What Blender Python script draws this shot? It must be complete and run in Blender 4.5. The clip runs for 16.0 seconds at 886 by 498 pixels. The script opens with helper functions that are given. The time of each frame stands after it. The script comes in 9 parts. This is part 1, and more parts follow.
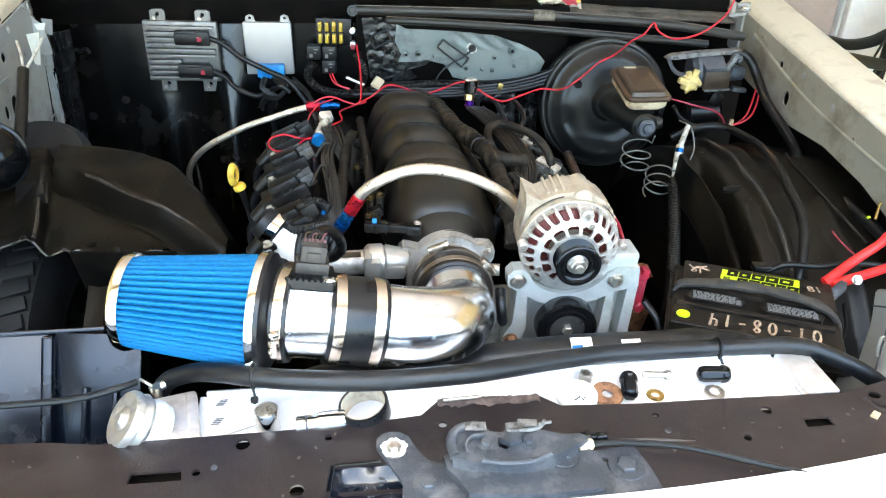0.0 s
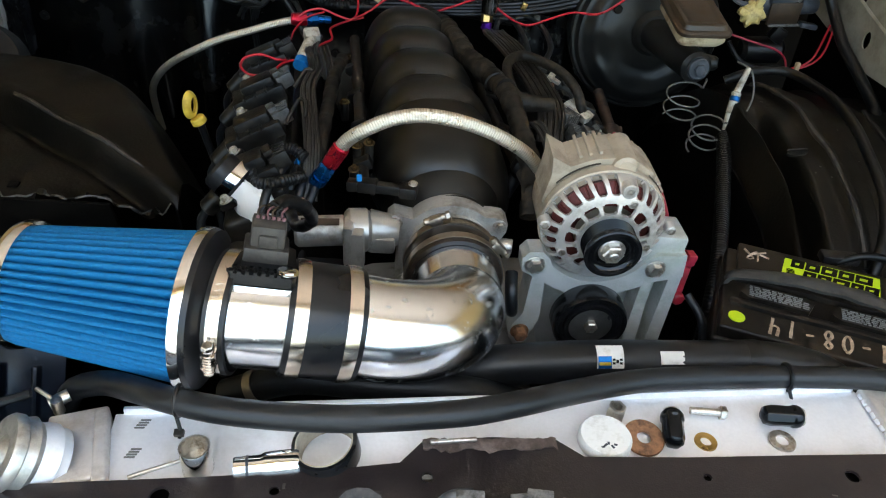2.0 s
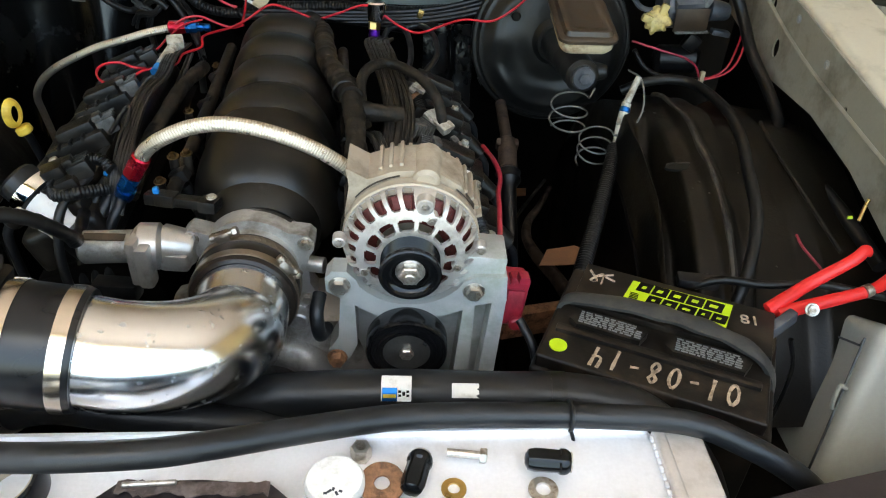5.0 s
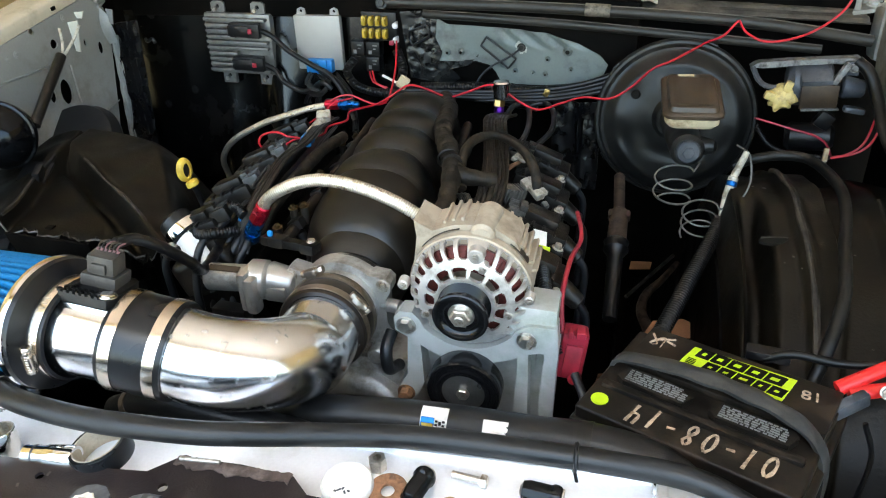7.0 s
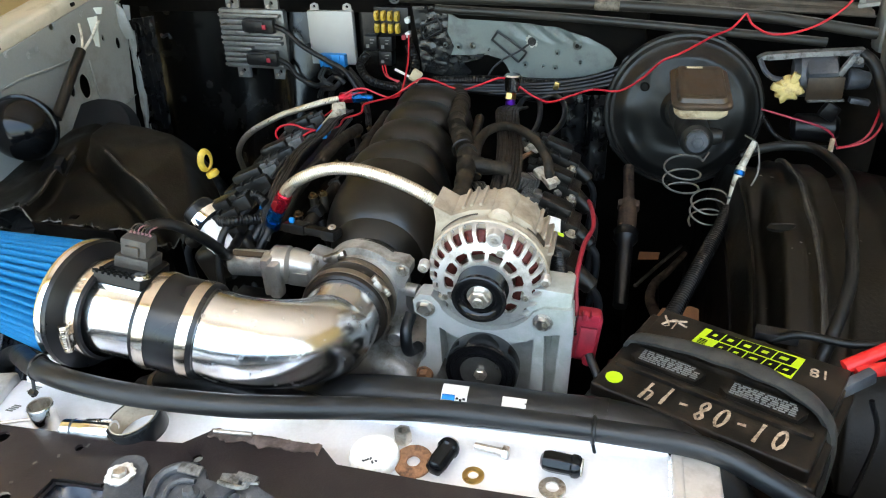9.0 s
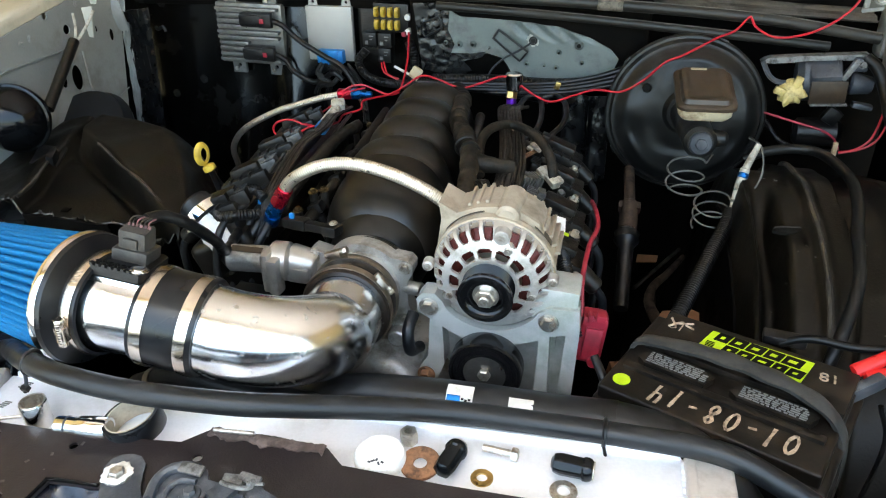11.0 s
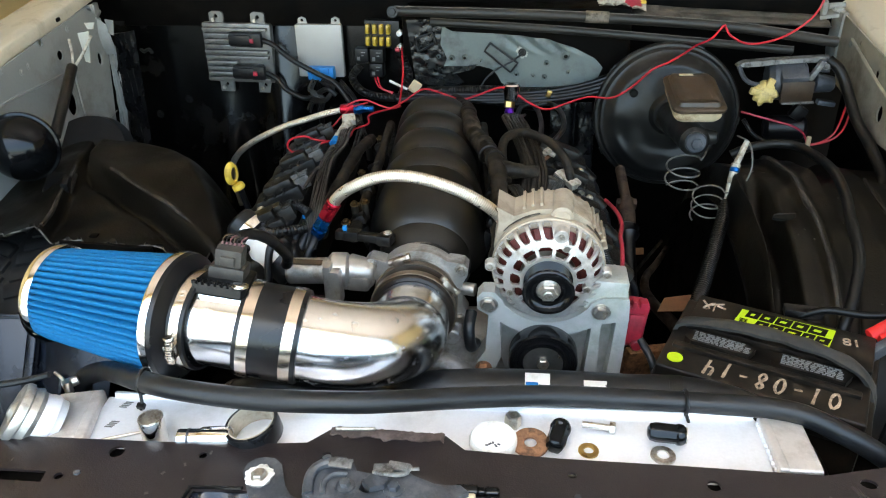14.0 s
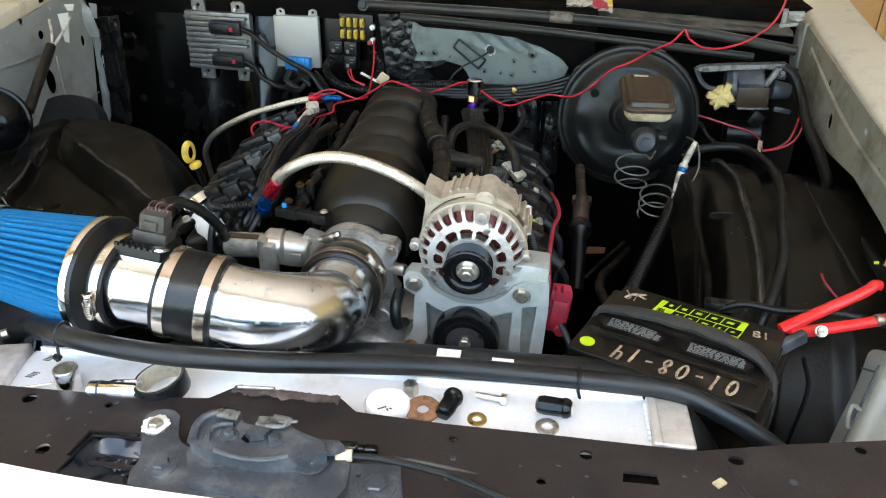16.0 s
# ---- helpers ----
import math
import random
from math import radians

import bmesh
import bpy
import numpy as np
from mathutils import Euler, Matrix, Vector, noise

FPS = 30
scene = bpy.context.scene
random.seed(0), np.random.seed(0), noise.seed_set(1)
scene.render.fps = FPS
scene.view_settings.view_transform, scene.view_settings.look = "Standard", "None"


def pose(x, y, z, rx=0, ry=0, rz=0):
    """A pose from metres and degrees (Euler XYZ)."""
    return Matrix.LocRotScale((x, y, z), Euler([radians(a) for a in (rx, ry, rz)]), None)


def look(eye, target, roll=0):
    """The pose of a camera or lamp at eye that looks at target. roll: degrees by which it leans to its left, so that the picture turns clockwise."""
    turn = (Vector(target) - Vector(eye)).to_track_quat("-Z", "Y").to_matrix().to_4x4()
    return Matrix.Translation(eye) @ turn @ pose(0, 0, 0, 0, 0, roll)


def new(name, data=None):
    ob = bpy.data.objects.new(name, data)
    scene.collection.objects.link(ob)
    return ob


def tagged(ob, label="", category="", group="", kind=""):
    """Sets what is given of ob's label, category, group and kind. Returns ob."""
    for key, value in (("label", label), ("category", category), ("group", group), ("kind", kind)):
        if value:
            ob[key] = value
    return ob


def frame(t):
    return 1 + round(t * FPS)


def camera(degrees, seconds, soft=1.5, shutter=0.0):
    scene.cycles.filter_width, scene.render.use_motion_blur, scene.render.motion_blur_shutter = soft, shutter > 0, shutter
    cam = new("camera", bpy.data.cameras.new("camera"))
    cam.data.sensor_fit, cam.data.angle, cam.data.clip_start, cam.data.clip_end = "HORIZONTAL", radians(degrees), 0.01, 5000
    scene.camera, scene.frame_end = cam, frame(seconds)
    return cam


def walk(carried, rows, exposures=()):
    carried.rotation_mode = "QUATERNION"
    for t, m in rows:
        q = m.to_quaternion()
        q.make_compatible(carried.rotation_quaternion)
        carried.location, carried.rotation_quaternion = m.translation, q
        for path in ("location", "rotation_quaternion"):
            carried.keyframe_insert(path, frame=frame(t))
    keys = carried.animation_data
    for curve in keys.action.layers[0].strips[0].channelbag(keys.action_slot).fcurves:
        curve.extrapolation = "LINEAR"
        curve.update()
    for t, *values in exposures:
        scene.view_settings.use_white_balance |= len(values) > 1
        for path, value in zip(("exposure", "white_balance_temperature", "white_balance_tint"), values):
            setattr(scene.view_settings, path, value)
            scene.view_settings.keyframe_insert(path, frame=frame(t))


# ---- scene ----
cam = camera(62.8, 16.0, soft=1.1)
PATH = [
    (0, (0.0231, 0.0044, 1.4635), (0.2211, 1.9107, 0.3844), 1.1),
    (0.5, (0.044, 0.0275, 1.4547), (0.2607, 1.9129, 0.3426), 0.7),
    (1, (0.0451, 0.0451, 1.4459), (0.2211, 1.9261, 0.3195), 1.2),
    (1.5, (0.0517, 0.1375, 1.4228), (0.2343, 1.9723, 0.2227), 3.4),
    (2, (0.0484, 0.231, 1.414), (0.2332, 1.9965, 0.1127), 4.3),
    (2.5, (0.0451, 0.2838, 1.4151), (0.3025, 2.0163, 0.0841), 5.4),
    (3, (0.1144, 0.3168, 1.3854), (0.5324, 1.9624, -0.0138), 7.6),
    (3.5, (0.2816, 0.297, 1.3755), (0.4906, 2.0383, 0.0478), 4.8),
    (3.7, (0.3267, 0.2728, 1.392), (0.3993, 2.0548, 0.105), 2.7),
    (5.8, (0.3014, 0.2794, 1.3865), (0.4125, 2.0889, 0.1402), 3.4),
    (6, (0.3344, 0.2739, 1.3744), (0.2959, 2.1054, 0.1578), 2.6),
    (6.5, (0.418, 0.2508, 1.4041), (0.121, 2.1208, 0.2854), 0.4),
    (7, (0.4741, 0.2079, 1.4052), (-0.0275, 2.0669, 0.3415), -2.6),
    (7.5, (0.4708, 0.1848, 1.4085), (-0.1133, 2.0383, 0.3789), -3.3),
    (8, (0.4653, 0.1815, 1.4074), (-0.1496, 2.0086, 0.347), -3.8),
    (8.5, (0.4719, 0.176, 1.4074), (-0.0946, 2.0273, 0.3646), -3.9),
    (9, (0.4631, 0.1705, 1.4041), (-0.0462, 2.0262, 0.3382), -2.8),
    (9.2, (0.4609, 0.1727, 1.4019), (-0.0341, 2.0317, 0.336), -2.3),
    (11.3, (0.4312, 0.1771, 1.3909), (-0.0374, 2.0493, 0.3349), -1.3),
    (11.5, (0.4279, 0.176, 1.392), (-0.0396, 2.0548, 0.347), -1.2),
    (12, (0.4334, 0.1749, 1.3953), (-0.0517, 2.0603, 0.3701), -2.0),
    (12.5, (0.4279, 0.165, 1.3997), (-0.1177, 2.0383, 0.3844), -3.1),
    (13, (0.4037, 0.1518, 1.4019), (-0.0605, 2.046, 0.3833), -3.5),
    (13.5, (0.3278, 0.1056, 1.4173), (0.0022, 2.0141, 0.3723), -2.2),
    (14, (0.2783, 0.0847, 1.4239), (0.0319, 2.0042, 0.3767), -1.5),
    (14.5, (0.2651, 0.0759, 1.4294), (0.0418, 1.9965, 0.3811), -0.9),
    (15, (0.2904, 0.0726, 1.4184), (0.1408, 1.9998, 0.369), 0.6),
    (15.5, (0.3355, 0.066, 1.4118), (0.1122, 1.9987, 0.3844), 0.3),
    (16, (0.4026, 0.0539, 1.4074), (0.1111, 1.9756, 0.3789), 0.4),
]
EXPOSURES = [(0.0, 3.70, 6380, -2), (0.5, 3.50, 6380, -2), (1.5, 2.76, 6480, -3), (2.5, 2.33, 6750, -3), (3.7, 2.47, 6900, -2), (6.0, 2.88, 6750, -3), (6.5, 2.86, 6580, -3), (7.0, 3.07, 6630, -3), (9.0, 3.10, 6630, -3),
             (12.5, 2.92, 6630, -3), (16.0, 2.95, 6630, -3)]
walk(cam, [(t, look(eye, target, roll)) for t, eye, target, roll in PATH], EXPOSURES)

# ---- light ----
world = bpy.data.worlds.new("sky")
scene.world = world
world.use_nodes = True
wn = world.node_tree
sky = wn.nodes.new("ShaderNodeTexSky")
sky.sky_type = "NISHITA"
sky.sun_disc = False
sky.sun_elevation, sky.sun_rotation = radians(74), radians(190)
sky.air_density, sky.dust_density = 1.0, 3.0
wn.links.new(sky.outputs[0], wn.nodes["Background"].inputs[0])
wn.nodes["Background"].inputs[1].default_value = 0.15
sun = new("sun", bpy.data.lights.new("sun", "SUN"))
sun.data.energy, sun.data.angle, sun.data.color = 2.6, radians(0.5), (1.0, 0.95, 0.88)
sun.matrix_world = look((-0.3, -1.7, 6), (0, 0, 0))

# ---- materials ----


def mat(name, color, rough=0.5, metal=0.0, var=0.18, scale=30.0, bump=0.15, fine=400.0, dirt=None, dirt_amount=0.45,
        dirt_scale=12.0, coat=0.0, spec=0.5, weave=0.0):
    """A surface with grain, broad variation, stains and fine relief at real size."""
    m = bpy.data.materials.new(name)
    m.use_nodes = True
    nt = m.node_tree
    b = nt.nodes["Principled BSDF"]
    N = lambda kind: nt.nodes.new(kind)
    L = nt.links.new
    tc = N("ShaderNodeTexCoord")
    n1, n2 = N("ShaderNodeTexNoise"), N("ShaderNodeTexNoise")
    n1.inputs["Scale"].default_value, n1.inputs["Detail"].default_value = scale, 6
    n2.inputs["Scale"].default_value, n2.inputs["Detail"].default_value = fine, 4
    L(tc.outputs["Object"], n1.inputs["Vector"]), L(tc.outputs["Object"], n2.inputs["Vector"])
    mul = N("ShaderNodeMath")
    mul.operation = "MULTIPLY_ADD"
    L(n2.outputs["Fac"], mul.inputs[0])
    mul.inputs[1].default_value = 0.45
    L(n1.outputs["Fac"], mul.inputs[2])
    ramp = N("ShaderNodeValToRGB")
    lo = [max(0.0, c * (1 - var)) for c in color[:3]] + [1]
    hi = [min(1.0, c * (1 + var)) for c in color[:3]] + [1]
    ramp.color_ramp.elements[0].position, ramp.color_ramp.elements[0].color = 0.45, lo
    ramp.color_ramp.elements[1].position, ramp.color_ramp.elements[1].color = 0.98, hi
    L(mul.outputs[0], ramp.inputs[0])
    out = ramp.outputs[0]
    rough_out = None
    if dirt:
        n3 = N("ShaderNodeTexNoise")
        n3.inputs["Scale"].default_value, n3.inputs["Detail"].default_value = dirt_scale, 9
        n3.inputs["Roughness"].default_value = 0.68
        L(tc.outputs["Object"], n3.inputs["Vector"])
        r3 = N("ShaderNodeValToRGB")
        r3.color_ramp.elements[0].position = 0.62 - 0.35 * dirt_amount
        r3.color_ramp.elements[1].position = 0.80 - 0.35 * dirt_amount
        r3.color_ramp.elements[0].color, r3.color_ramp.elements[1].color = (0, 0, 0, 1), (1, 1, 1, 1)
        L(n3.outputs["Fac"], r3.inputs[0])
        mx = N("ShaderNodeMixRGB")
        L(r3.outputs[0], mx.inputs[0])
        L(out, mx.inputs[1])
        mx.inputs[2].default_value = (*dirt, 1)
        out = mx.outputs[0]
        rr = N("ShaderNodeMapRange")
        rr.inputs["To Min"].default_value, rr.inputs["To Max"].default_value = rough, min(1.0, rough + 0.3)
        L(r3.outputs[0], rr.inputs["Value"])
        rough_out = rr.outputs[0]
    else:
        rr = N("ShaderNodeMapRange")
        rr.inputs["From Min"].default_value, rr.inputs["From Max"].default_value = 0.3, 0.75
        rr.inputs["To Min"].default_value, rr.inputs["To Max"].default_value = max(0.02, rough * 0.8), min(1.0, rough * 1.25)
        L(n1.outputs["Fac"], rr.inputs["Value"])
        rough_out = rr.outputs[0]
    L(out, b.inputs["Base Color"])
    L(rough_out, b.inputs["Roughness"])
    b.inputs["Metallic"].default_value = metal
    b.inputs["Specular IOR Level"].default_value = spec
    b.inputs["Coat Weight"].default_value = coat
    height = mul.outputs[0]
    if weave:
        uv = N("ShaderNodeUVMap")
        sep = N("ShaderNodeSeparateXYZ")
        L(uv.outputs[0], sep.inputs[0])

        def sine(sign):
            a = N("ShaderNodeMath")
            a.operation = "MULTIPLY_ADD"
            L(sep.outputs[0], a.inputs[0])
            a.inputs[1].default_value = sign * 2 * math.pi * 18
            k = N("ShaderNodeMath")
            k.operation = "MULTIPLY"
            L(sep.outputs[1], k.inputs[0])
            k.inputs[1].default_value = weave
            L(k.outputs[0], a.inputs[2])
            q = N("ShaderNodeMath")
            q.operation = "SINE"
            L(a.outputs[0], q.inputs[0])
            return q
        p1, p2 = sine(1), sine(-1)
        pm = N("ShaderNodeMath")
        pm.operation = "MULTIPLY"
        L(p1.outputs[0], pm.inputs[0]), L(p2.outputs[0], pm.inputs[1])
        height = pm.outputs[0]
        # hollows of the weave are also coloured darker, like shade between strands
        dark = N("ShaderNodeMixRGB")
        dark.blend_type = "MULTIPLY"
        rng = N("ShaderNodeMapRange")
        rng.inputs["From Min"].default_value, rng.inputs["From Max"].default_value = 0.25, -0.9
        L(pm.outputs[0], rng.inputs["Value"])
        L(rng.outputs[0], dark.inputs[0])
        L(out, dark.inputs[1])
        dark.inputs[2].default_value = (0.60, 0.54, 0.46, 1)
        L(dark.outputs[0], b.inputs["Base Color"])
    if bump:
        bp = N("ShaderNodeBump")
        bp.inputs["Strength"].default_value = bump
        bp.inputs["Distance"].default_value = 0.0015 if not weave else 0.0008
        L(height, bp.inputs["Height"])
        L(bp.outputs[0], b.inputs["Normal"])
    return m


